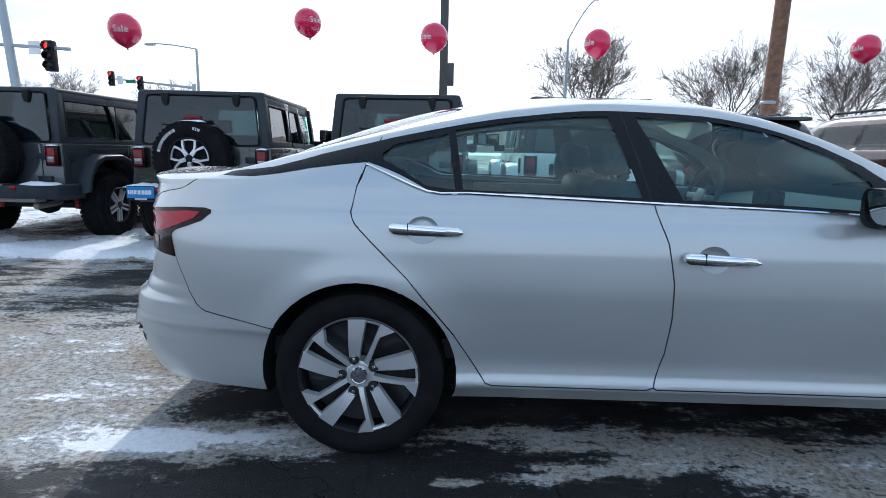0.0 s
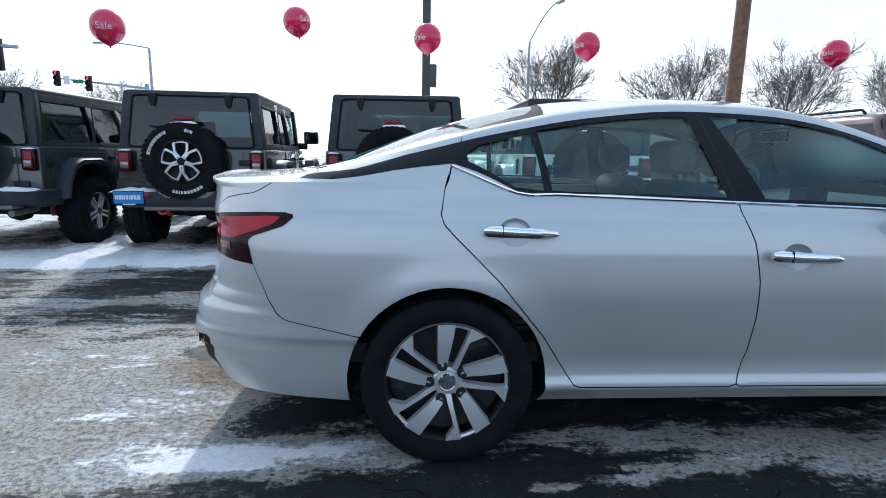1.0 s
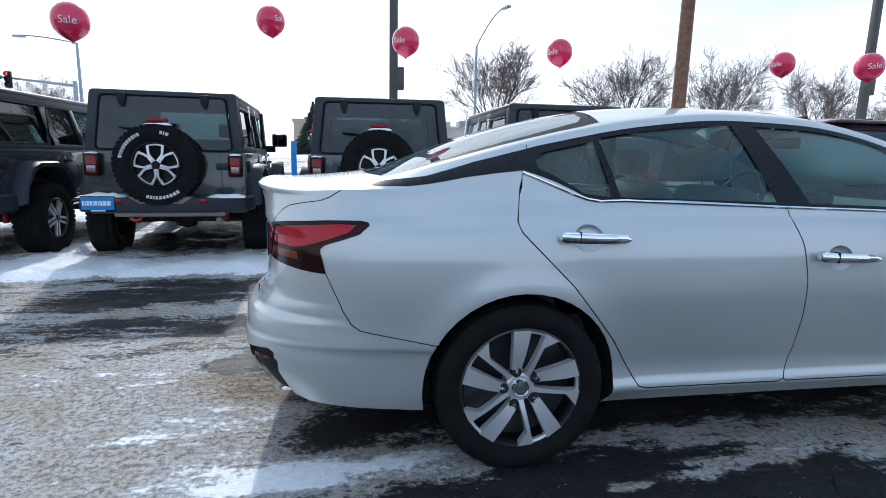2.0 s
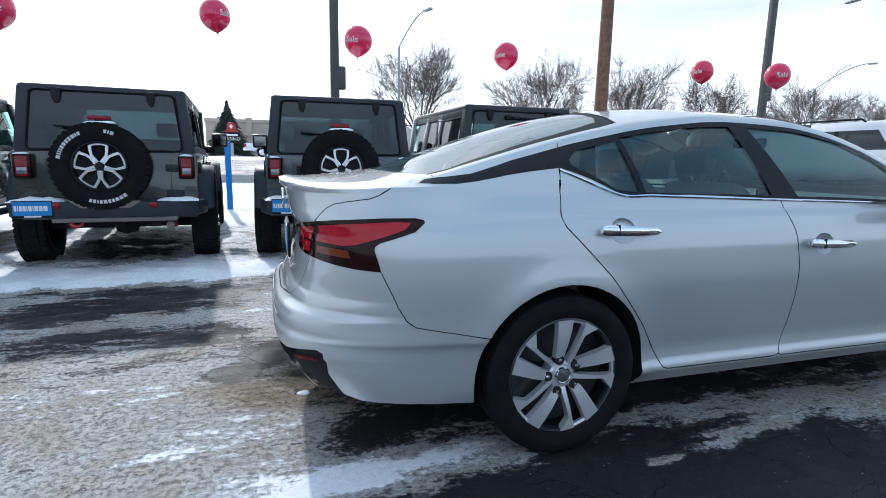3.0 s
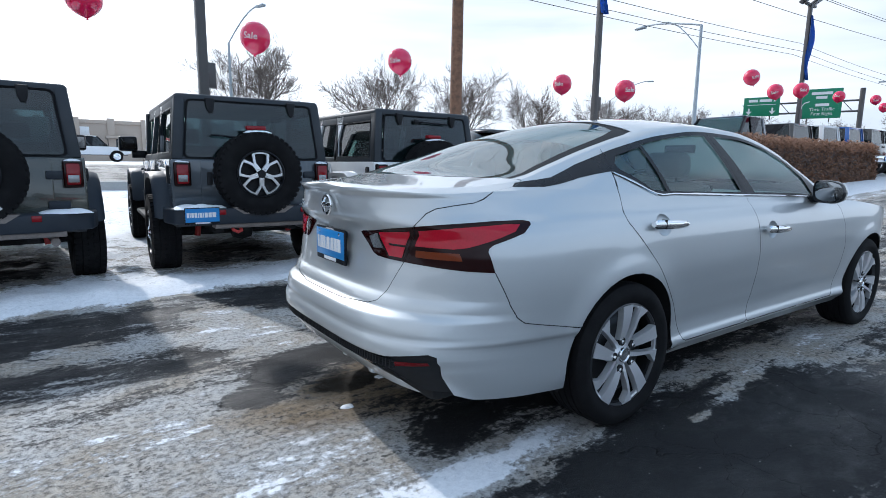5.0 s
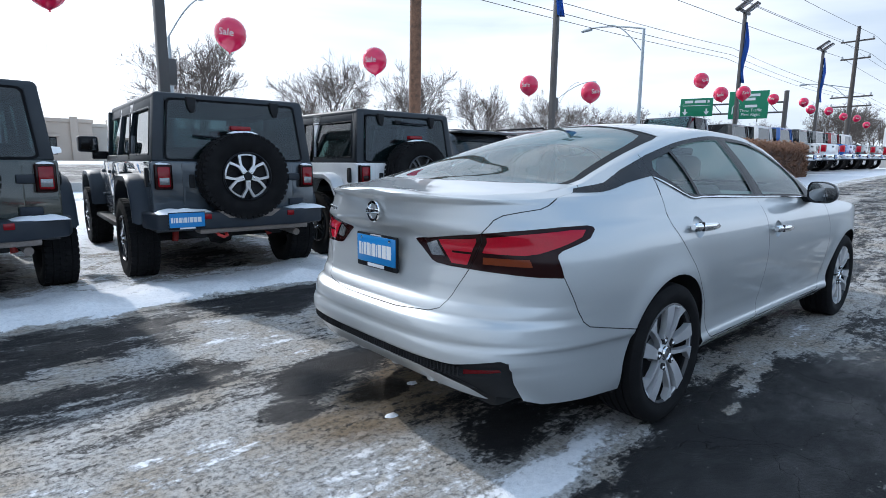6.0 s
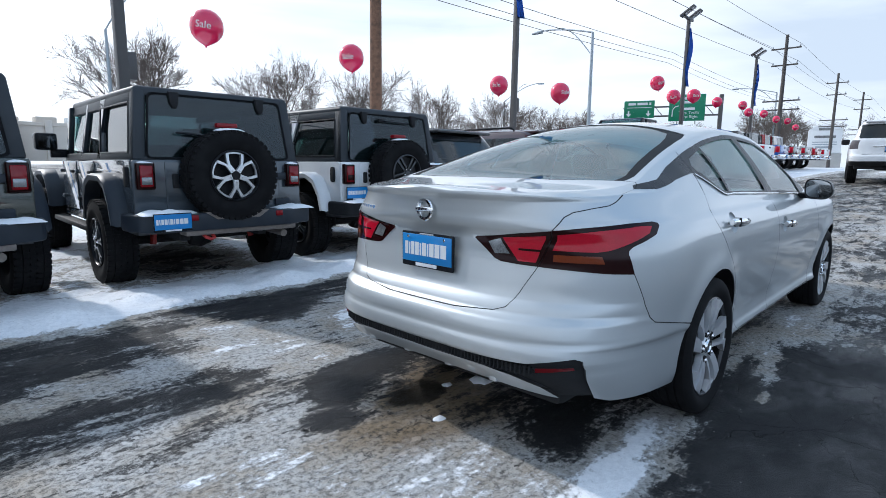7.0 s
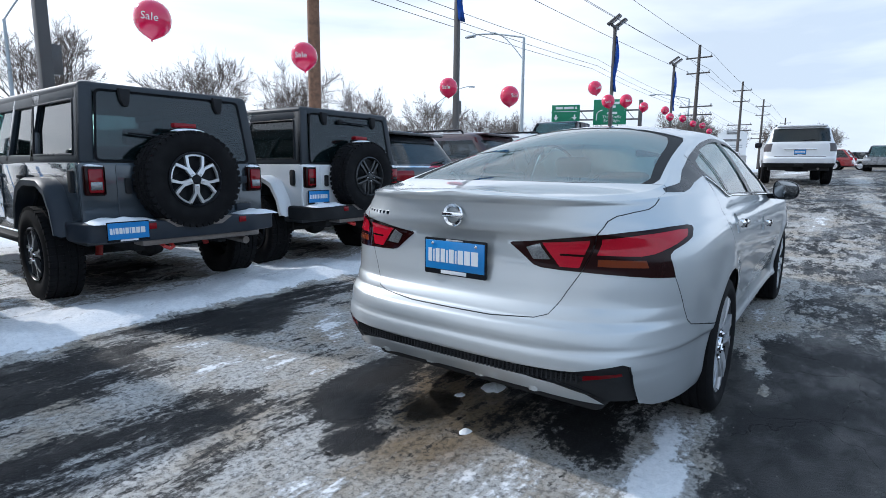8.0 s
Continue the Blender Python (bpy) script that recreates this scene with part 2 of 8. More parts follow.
def add_prism(bm, pts, lo, hi, axis="y", bev=0.0, seg=2, m=None):
    """A slab: outline pts in the plane across axis, from lo to hi along it."""
    def at(p, h):
        return {"y": (p[0], h, p[1]), "x": (h, p[0], p[1]), "z": (p[0], p[1], h)}[axis]
    a = [bm.verts.new(at(p, lo)) for p in pts]
    b = [bm.verts.new(at(p, hi)) for p in pts]
    n = len(pts)
    fs = [bm.faces.new(a), bm.faces.new(b[::-1])]
    fs += [bm.faces.new((a[i], b[i], b[(i + 1) % n], a[(i + 1) % n])) for i in range(n)]
    bmesh.ops.recalc_face_normals(bm, faces=fs)
    vs = a + b
    if bev:
        es = list({e for f in fs[:2] for e in f.edges})
        r2 = bmesh.ops.bevel(bm, geom=es, offset=bev, segments=seg, profile=0.5, affect="EDGES")
        vs = list({v for f in r2["faces"] for v in f.verts} | {v for v in vs if v.is_valid})
    if m is not None:
        bmesh.ops.transform(bm, matrix=m, verts=[v for v in vs if v.is_valid])
    return vs


def prism(*args, **kw):
    bm = bmesh.new()
    add_prism(bm, *args, **kw)
    return bm


def add_lathe(bm, profile, n=48, axis="y", centre=(0, 0, 0), closed=False):
    """Turn a profile of (radius, along) round an axis."""
    c = Vector(centre)
    rings = []
    for r, h in profile:
        ring = []
        for i in range(n):
            a = 2 * math.pi * i / n
            p = {"y": (r * math.cos(a), h, r * math.sin(a)), "x": (h, r * math.cos(a), r * math.sin(a)), "z": (r * math.cos(a), r * math.sin(a), h)}[axis]
            ring.append(bm.verts.new(c + Vector(p)))
        rings.append(ring)
    pairs = list(zip(rings, rings[1:])) + ([(rings[-1], rings[0])] if closed else [])
    for a, b in pairs:
        for i in range(n):
            bm.faces.new((a[i], a[(i + 1) % n], b[(i + 1) % n], b[i]))
    if not closed:
        for ring, (r, h) in ((rings[0], profile[0]), (rings[-1], profile[-1])):
            if r > 1e-5:
                bm.faces.new(ring)
    return [v for ring in rings for v in ring]


def lathe(*args, **kw):
    bm = bmesh.new()
    add_lathe(bm, *args, **kw)
    return bm


def add_tube(bm, pts, radius, n=8, radii=None):
    """A round bar through pts."""
    pts = [Vector(p) for p in pts]
    rings = []
    for i, p in enumerate(pts):
        d = (pts[min(i + 1, len(pts) - 1)] - pts[max(i - 1, 0)]).normalized()
        side = d.orthogonal().normalized() if abs(d.z) > 0.95 else d.cross(Vector((0, 0, 1))).normalized()
        up = side.cross(d)
        r = radii[i] if radii else radius
        rings.append([bm.verts.new(p + (side * math.cos(2 * math.pi * k / n) + up * math.sin(2 * math.pi * k / n)) * r) for k in range(n)])
    for a, b in zip(rings, rings[1:]):
        for k in range(n):
            bm.faces.new((a[k], a[(k + 1) % n], b[(k + 1) % n], b[k]))
    bm.faces.new(rings[0][::-1])
    bm.faces.new(rings[-1])


def tube(*args, **kw):
    bm = bmesh.new()
    add_tube(bm, *args, **kw)
    return bm


def ease(tab):
    """A smooth curve without overshoot through a table of (at, value)."""
    xs, ys = np.array([p[0] for p in tab], float), np.array([p[1] for p in tab], float)
    h, d = np.diff(xs), np.diff(ys) / np.diff(xs)
    m = np.zeros(len(xs))
    m[0], m[-1] = d[0], d[-1]
    for i in range(1, len(xs) - 1):
        if d[i - 1] * d[i] > 0:
            w1, w2 = 2 * h[i] + h[i - 1], h[i] + 2 * h[i - 1]
            m[i] = (w1 + w2) / (w1 / d[i - 1] + w2 / d[i])
    xl, yl, hl, ml = xs.tolist(), ys.tolist(), h.tolist(), m.tolist()

    def f(x):
        if x <= xl[0]:
            return yl[0]
        if x >= xl[-1]:
            return yl[-1]
        lo, hi = 0, len(xl) - 1
        while hi - lo > 1:
            mid = (lo + hi) // 2
            if xl[mid] <= x:
                lo = mid
            else:
                hi = mid
        t = (x - xl[lo]) / hl[lo]
        t2, t3 = t * t, t * t * t
        return (2 * t3 - 3 * t2 + 1) * yl[lo] + (t3 - 2 * t2 + t) * hl[lo] * ml[lo] + (3 * t2 - 2 * t3) * yl[lo + 1] + (t3 - t2) * hl[lo] * ml[lo + 1]
    return f


def inside(p, poly):
    x, y = p
    hit = False
    j = len(poly) - 1
    for i in range(len(poly)):
        (xi, yi), (xj, yj) = poly[i], poly[j]
        if (yi > y) != (yj > y) and x < (xj - xi) * (y - yi) / (yj - yi) + xi:
            hit = not hit
        j = i
    return hit


def seg_dist(p, a, b):
    ax, ay, bx, by = a[0], a[1], b[0], b[1]
    dx, dy = bx - ax, by - ay
    t = max(0, min(1, ((p[0] - ax) * dx + (p[1] - ay) * dy) / (dx * dx + dy * dy + 1e-12)))
    return math.hypot(p[0] - ax - t * dx, p[1] - ay - t * dy)


def rounded(poly, r, k=3):
    """Round the corners of an outline."""
    out = []
    n = len(poly)
    for i in range(n):
        p, a, b = Vector(poly[i]), Vector(poly[i - 1]), Vector(poly[(i + 1) % n])
        da, db = (a - p), (b - p)
        ra = min(r, da.length * 0.45, db.length * 0.45)
        s, e = p + da.normalized() * ra, p + db.normalized() * ra
        for j in range(k + 1):
            t = j / k
            out.append(tuple(s * (1 - t) ** 2 + p * 2 * t * (1 - t) + e * t * t))
    return out


def cut_line(bm, pts, closed=True, off=0.0):
    """Score a flat mesh along a polyline, or along both sides of it at a distance off."""
    n = len(pts)
    for i in range(n if closed else n - 1):
        a, b = pts[i], pts[(i + 1) % n]
        d = Vector((b[0] - a[0], b[1] - a[1]))
        if d.length < 1e-6:
            continue
        nor = Vector((-d.y, d.x, 0)).normalized()
        x0, x1, y0, y1 = min(a[0], b[0]) - off - 1e-5, max(a[0], b[0]) + off + 1e-5, min(a[1], b[1]) - off - 1e-5, max(a[1], b[1]) + off + 1e-5
        for sgn in ((1, -1) if off else (0,)):
            fs = []
            for f in bm.faces:
                xs = [v.co.x for v in f.verts]
                ys = [v.co.y for v in f.verts]
                if min(xs) < x1 and max(xs) > x0 and min(ys) < y1 and max(ys) > y0:
                    fs.append(f)
            if fs:
                es = list({e for f in fs for e in f.edges})
                vs = list({v for f in fs for v in f.verts})
                bmesh.ops.bisect_plane(bm, geom=vs + es + fs, dist=1e-6, plane_co=Vector((a[0], a[1], 0)) + nor * off * sgn, plane_no=nor)

# ---- ground: one sheet, asphalt with trodden snow and ice ----
def rise(x, y):
    """The land rises gently away from the lot."""
    d = math.hypot(max(0.0, x - 3.0), max(0.0, y - 9.5))
    return 1.12 * (1 - math.exp(-((d / 15.0) ** 1.3)))


def step_up(k):
    return 1 / (1 + math.exp(-max(-40.0, min(40.0, k))))


def fbm(x, y, f, seed=0.0, octaves=4):
    return noise.fractal(Vector((x * f, y * f, seed)), 1.0, 2.0, octaves)


# (x, y, half length, half width, turn in degrees, amount)
# trodden ice; the oval at (-1.65, 2.35) whitens ground where the sun falls
ICE_AND_SUN = [(-0.90, 1.925, 0.52, 0.105, 5, 0.84), (-1.55, 1.85, 0.5, 0.16, 8, 0.48), (-2.0, 2.45, 1.0, 0.55, 10, 0.40), (-1.65, 2.35, 0.45, 0.28, 20, 0.28), (-1.36, 4.25, 0.30, 0.75, 8, 0.50), (-0.48, 4.35, 0.30, 0.72, -10, 0.64), (-2.05, 4.25, 0.55, 0.13, 6, 0.40),
       (-2.7, 3.05, 1.1, 0.35, 0, 0.34), (-3.3, 4.1, 0.7, 0.12, 0, 0.36), (-3.6, 5.0, 0.8, 0.10, 0, 0.32), (-1.05, 2.95, 0.30, 0.22, 0, 0.28), (-0.90, 3.75, 0.30, 0.16, 0, 0.40)]
TREAD_ICE = [(0.75, 2.0, 0.65, 0.10, 0, 0.34), (1.55, 1.88, 0.7, 0.13, -4, 0.34), (2.6, 1.80, 0.9, 0.20, -3, 0.36), (0.60, 1.78, 0.35, 0.05, 8, 0.40), (1.25, 1.55, 0.30, 0.25, 0, 0.22), (0.02, 1.675, 0.075, 0.03, 0, 0.95), (4.2, 1.4, 1.6, 0.5, 0, 0.16), (7.5, 1.9, 2.6, 0.9, 5, 0.14)]
FAR_ICE = [(6.5, 3.3, 2.0, 0.16, 4, 0.55), (8.6, 1.7, 1.6, 0.14, -3, 0.5), (10.5, 3.9, 2.6, 0.20, 3, 0.7), (12.0, 0.9, 2.2, 0.22, 2, 0.55), (14.0, -0.8, 3.0, 0.3, 0, 0.5), (21.0, 1.0, 3.5, 0.35, 0, 0.7), (30.0, 3.5, 6.0, 0.6, 0, 0.9), (28.0, -2.0, 5.0, 0.5, 0, 0.7)]
# bare asphalt; the last two ovals paint the shade by the sedan's rear bumper
BARE_AND_SHADE = [(-0.72, 5.12, 0.48, 0.42, 0, -0.62), (-1.32, 5.40, 0.38, 0.12, 0, -0.43), (-0.15, 5.30, 0.35, 0.2, 0, -0.31), (-1.95, 4.92, 0.45, 0.22, 10, -0.38), (-2.75, 4.62, 0.55, 0.22, 0, -0.43), (-2.55, 3.95, 0.35, 0.10, 0, -0.37), (-2.2, 3.27, 0.30, 0.06, 0, -0.31), (-1.80, 3.75, 0.30, 0.14, 10, -0.38),
        (-1.28, 3.42, 0.30, 0.18, 30, -0.71), (-0.98, 3.50, 0.22, 0.16, 0, -0.56), (-1.64, 3.04, 0.14, 0.11, 0, -0.78), (-1.46, 3.20, 0.10, 0.08, 0, -0.50), (-0.95, 2.30, 0.24, 0.15, 10, -0.46), (-1.13, 2.16, 0.13, 0.09, 0, -0.37)]
# bare lot asphalt; the ovals under the sedan also paint in its shade
BARE_LOT_AND_SHADE = [(-0.35, 1.45, 0.50, 0.28, 0, -0.81), (0.40, 1.36, 0.85, 0.27, 3, -0.68), (-0.90, 1.36, 0.45, 0.26, 12, -0.80), (0.05, 1.86, 0.40, 0.09, 0, -0.43), (0.9, 2.8, 1.8, 0.62, 0, -0.43), (-0.2, 2.25, 0.35, 0.2, 0, -0.50), (5.0, 0.4, 2.5, 0.4, 0, -0.22)]
# thinner snow beneath the off-roaders, which also paints in their shade
UNDER_CARS = [(-5.30, 7.55, 0.60, 1.05, 0, -1.15), (-2.97, 7.60, 0.60, 1.05, 3, -1.15), (-0.62, 7.55, 0.60, 1.05, 0, -1.15), (1.58, 7.75, 0.60, 1.05, 0, -1.15)]
# brown thaw water
STAINS = [(-1.17, 2.98, 0.17, 0.12, 0, 0.98), (-0.85, 3.10, 0.28, 0.22, 0, 0.60), (-1.35, 2.78, 0.38, 0.28, 0, 0.42), (-1.75, 2.65, 0.50, 0.35, 0, 0.20), (-0.72, 3.12, 0.10, 0.06, 0, 0.7), (-0.95, 2.62, 0.25, 0.22, 0, 0.40), (-1.45, 4.2, 0.4, 0.5, 0, 0.16)]


def blots(x, y, table):
    """The sum of soft tilted ovals at a place."""
    s = 0.0
    for px, py, ax, ay, turn, v in table:
        if abs(x - px) + abs(y - py) > 4 * (ax + ay):
            continue
        c, k = math.cos(radians(turn)), math.sin(radians(turn))
        dx, dy = ((x - px) * c + (y - py) * k) / ax, ((y - py) * c - (x - px) * k) / ay
        q = dx * dx + dy * dy
        if q < 6:
            s += v * math.exp(-q * q * 0.7)
    return s


def stain_amount(x, y):
    return blots(x, y, STAINS) if -3 < x < 1 and 1.5 < y < 5.5 else 0.0


def berm_edge(x):
    return 5.55 + 0.10 * math.sin(x * 0.9 + 0.6) + 0.10 * fbm(x, 0, 1.3, 3.1) - 0.32 * step_up(-(x + 3.3) * 3.0)


def snow_amount(x, y):
    s = 0.03 if y > 1.75 else -0.16 + 0.06 * step_up((x - 0.9) * 4)
    s += blots(x, y, ICE_AND_SUN + TREAD_ICE + FAR_ICE + BARE_AND_SHADE + BARE_LOT_AND_SHADE + UNDER_CARS)
    k = y - berm_edge(x)
    if k > -0.4:
        s += 1.6 * step_up(k * 26) - (0.72 + 0.35 * fbm(x, y, 1.1, 4.0)) * step_up((k - 0.85) * 7)
    if 9.5 < y < 17.5:
        s += 0.3
    if 8 < x < 60 and 5.0 < y < 9.5:
        s += 0.6
    if 17.5 <= y < 34:
        s -= 1.0
    if y >= 34:
        s += 0.4
    return max(-1.0, min(1.4, s))


def snow_depth(x, y):
    k = y - berm_edge(x)
    h = 0.0
    if k > -0.3:
        ridge = math.exp(-((k - 0.28) / 0.30) ** 2)
        far = step_up((k - 0.1) * 18)
        h = 0.055 * ridge * (0.75 + 0.6 * fbm(x, y, 2.2, 1.0)) + far * (0.024 + 0.036 * fbm(x, y, 2.4, 5.0) + 0.020 * fbm(x, y, 8.0, 2.0))
        h *= max(0.0, min(1.0, (k + 0.06) / 0.10))
    return h + 0.0022 * fbm(x, y, 6.0, 8.0)


def spaced(lo, hi, step, reach):
    mid = list(np.arange(lo, hi + step / 2, step))
    out, d = [], step
    x = hi
    while x < reach:
        d *= 1.22
        x += d
        out.append(x)
    low, d, x = [], step, lo
    while x > -reach:
        d *= 1.22
        x -= d
        low.append(x)
    return low[::-1] + mid + out


def build_ground():
    xs, ys = spaced(-6.4, 4.2, 0.055, 1500), spaced(-0.2, 8.6, 0.055, 1500)
    verts, val, brown = [], [], []
    for x in xs:
        for y in ys:
            near = -9 < x < 8 and -3 < y < 14
            verts.append((x, y, rise(x, y) + (snow_depth(x, y) if near else 0.0)))
            val.append(snow_amount(x, y))
            brown.append(stain_amount(x, y))
    n = len(ys)
    faces = [(i * n + j, (i + 1) * n + j, (i + 1) * n + j + 1, i * n + j + 1) for i in range(len(xs) - 1) for j in range(n - 1)]
    me = mesh_of("ground", verts, faces, ground_material())
    at = me.attributes.new("snow", "FLOAT", "POINT")
    at.data.foreach_set("value", val)
    at = me.attributes.new("thaw", "FLOAT", "POINT")
    at.data.foreach_set("value", brown)
    return tagged(new("ground", me), "wet dark asphalt lot with patchy trodden snow and ice", "ground", kind="structure")


def ground_material():
    m = bpy.data.materials.new("asphalt_snow_and_ice")
    m.use_nodes = True
    nt = m.node_tree
    L = nt.links.new
    b = nt.nodes["Principled BSDF"]

    def node(kind, **kw):
        nd = nt.nodes.new("ShaderNode" + kind)
        for k, v in kw.items():
            nd.inputs[k].default_value = v
        return nd

    def noise_at(scale, detail, rough=0.55, vec=None, dist=0.0):
        nd = node("TexNoise", Scale=scale, Detail=detail, Roughness=rough, Distortion=dist)
        L(vec or co.outputs["Object"], nd.inputs["Vector"])
        return nd.outputs["Fac"]

    def calc(op, a, c, d=None):
        nd = nt.nodes.new("ShaderNodeMath")
        nd.operation = op
        for i, v in enumerate((a, c, d)):
            if v is None:
                continue
            if isinstance(v, (int, float)):
                nd.inputs[i].default_value = v
            else:
                L(v, nd.inputs[i])
        return nd.outputs[0]

    def ramp(v, a, c, to0=0.0, to1=1.0, smooth=True):
        nd = nt.nodes.new("ShaderNodeMapRange")
        nd.interpolation_type = "SMOOTHSTEP" if smooth else "LINEAR"
        L(v, nd.inputs["Value"])
        for k, x in (("From Min", a), ("From Max", c), ("To Min", to0), ("To Max", to1)):
            nd.inputs[k].default_value = x
        return nd.outputs["Result"]

    def mix(f, a, c):
        nd = nt.nodes.new("ShaderNodeMix")
        nd.data_type = "RGBA"
        for k, v in (("Factor", f), ("A", a), ("B", c)):
            if isinstance(v, tuple):
                nd.inputs[k].default_value = (*v, 1)
            elif isinstance(v, (int, float)):
                nd.inputs[k].default_value = v
            else:
                L(v, nd.inputs[k])
        return nd.outputs["Result"]

    co = node("TexCoord")
    stretch = node("Mapping")
    stretch.inputs["Scale"].default_value = (0.7, 1.25, 1.0)
    stretch.inputs["Rotation"].default_value = (0, 0, 0.08)
    L(co.outputs["Object"], stretch.inputs["Vector"])
    att = nt.nodes.new("ShaderNodeAttribute")
    att.attribute_name = "snow"
    snow = att.outputs["Fac"]
    big = noise_at(1.5, 10, 0.62, stretch.outputs["Vector"], 0.25)
    mid = noise_at(6.5, 10, 0.68, stretch.outputs["Vector"], 0.2)
    fine = noise_at(30.0, 8, 0.72)
    grit = noise_at(260.0, 3, 0.6)
    # coverage of snow and ice
    streak = node("Mapping")
    streak.inputs["Scale"].default_value = (0.55, 2.3, 1.0)
    streak.inputs["Rotation"].default_value = (0, 0, -0.06)
    L(co.outputs["Object"], streak.inputs["Vector"])
    drawn = noise_at(5.0, 9, 0.68, streak.outputs["Vector"], 0.15)
    field = calc("ADD", calc("MULTIPLY", calc("SUBTRACT", big, 0.5), 1.8), calc("MULTIPLY", calc("SUBTRACT", mid, 0.5), 1.9))
    field = calc("ADD", field, calc("MULTIPLY", calc("SUBTRACT", drawn, 0.5), 1.9))
    field = calc("ADD", field, calc("MULTIPLY", calc("SUBTRACT", fine, 0.5), 1.7))
    total = calc("ADD", field, calc("MULTIPLY", snow, 1.15))
    haze = ramp(total, -0.20, 0.08)
    film = ramp(total, 0.05, 0.15)
    thick = ramp(total, 0.62, 1.10)
    # asphalt: stones, patches of older tar, cracks
    stone = node("TexVoronoi", Scale=210.0)
    L(co.outputs["Object"], stone.inputs["Vector"])
    tar = mix(ramp(grit, 0.3, 0.7), (0.0055, 0.0057, 0.0066), (0.019, 0.019, 0.0205))
    tar = mix(ramp(stone.outputs["Distance"], 0.0, 0.40, 0.50, 0.0), tar, (0.034, 0.034, 0.036))
    tar = mix(ramp(noise_at(2.2, 7, 0.65), 0.42, 0.62, 0.0, 0.6), tar, (0.020, 0.0198, 0.0195))
    tar = mix(ramp(noise_at(85.0, 6, 0.8), 0.50, 0.66, 0.0, 0.70), tar, (0.054, 0.055, 0.058))
    tar = mix(ramp(noise_at(38.0, 8, 0.8, streak.outputs["Vector"]), 0.54, 0.68, 0.0, 0.28), tar, (0.085, 0.089, 0.096))
    add = nt.nodes.new("ShaderNodeVectorMath")
    add.operation = "MULTIPLY_ADD"
    wobble = node("TexNoise", Scale=5.0, Detail=8.0)
    L(co.outputs["Object"], wobble.inputs["Vector"])
    L(wobble.outputs["Color"], add.inputs[0])
    add.inputs[1].default_value = (0.35, 0.35, 0.0)
    L(co.outputs["Object"], add.inputs[2])
    seam = None
    for size, wide in ((1.9, 0.007), (6.5, 0.014)):
        crack = node("TexVoronoi", Scale=size)
        crack.feature = "DISTANCE_TO_EDGE"
        L(add.outputs[0], crack.inputs["Vector"])
        line = ramp(crack.outputs["Distance"], 0.0, wide, 1.0, 0.0)
        if seam is not None:
            line = calc("MULTIPLY", line, ramp(noise_at(1.3, 4), 0.52, 0.66, 0.0, 0.5))
        seam = line if seam is None else calc("MAXIMUM", seam, line)
    tar = mix(calc("MULTIPLY", seam, 0.85), tar, (0.001, 0.001, 0.001))
    # ice trodden grey and beige, whiter where the snow is thick
    dirty = ramp(noise_at(2.3, 7, 0.65), 0.36, 0.66)
    ice = mix(dirty, (0.55, 0.55, 0.54), (0.42, 0.37, 0.305))
    ice = mix(ramp(noise_at(55.0, 7, 0.72), 0.34, 0.58, 0.38, 0.0), ice, (0.19, 0.175, 0.15))
    clean = mix(ramp(fine, 0.35, 0.65), (0.76, 0.775, 0.80), (0.88, 0.89, 0.91))
    white = mix(thick, ice, clean)
    thaw = nt.nodes.new("ShaderNodeAttribute")
    thaw.attribute_name = "thaw"
    soak = calc("ADD", thaw.outputs["Fac"], calc("MULTIPLY", calc("SUBTRACT", mid, 0.5), calc("MULTIPLY", thaw.outputs["Fac"], 1.6)))
    white = mix(ramp(soak, 0.12, 0.65, 0.0, 0.85), white, (0.20, 0.14, 0.075))
    speck = ramp(noise_at(70.0, 5, 0.72), 0.585, 0.66)
    white = mix(calc("MULTIPLY", speck, ramp(thick, 0.3, 1.0, 0.80, 0.22)), white, (0.06, 0.056, 0.05))
    holes = calc("MULTIPLY", film, ramp(noise_at(34.0, 9, 0.75), 0.36, 0.54, 0.35, 1.0))
    crust = calc("MULTIPLY", haze, ramp(noise_at(46.0, 8, 0.78, streak.outputs["Vector"]), 0.40, 0.62, 0.06, 0.50))
    holes = calc("MAXIMUM", calc("MULTIPLY", holes, 0.92), crust)
    cover = calc("MAXIMUM", holes, calc("MULTIPLY", thick, ramp(noise_at(20.0, 8, 0.7), 0.22, 0.45, 0.75, 1.0)))
    color = mix(cover, tar, white)
    color = mix(ramp(soak, 0.72, 1.0, 0.0, 0.95), color, (0.018, 0.014, 0.009))
    flake = ramp(noise_at(75.0, 5, 0.8), 0.645, 0.70)
    color = mix(calc("MULTIPLY", flake, 0.60), color, (0.55, 0.56, 0.58))
    chip = node("TexVoronoi", Scale=26.0)
    L(co.outputs["Object"], chip.inputs["Vector"])
    crumb = calc("MULTIPLY", ramp(chip.outputs["Distance"], 0.07, 0.11, 1.0, 0.0), ramp(noise_at(9.0, 3), 0.54, 0.60))
    color = mix(calc("MULTIPLY", crumb, 0.75), color, (0.46, 0.44, 0.40))
    L(color, b.inputs["Base Color"])
    wet = ramp(noise_at(1.7, 6, 0.6, stretch.outputs["Vector"]), 0.42, 0.60, 0.70, 0.34)
    rough = nt.nodes.new("ShaderNodeMix")
    L(cover, rough.inputs["Factor"])
    L(wet, rough.inputs["A"])
    L(ramp(mid, 0.3, 0.7, 0.42, 0.75), rough.inputs["B"])
    L(rough.outputs["Result"], b.inputs["Roughness"])
    b.inputs["Specular IOR Level"].default_value = 0.21
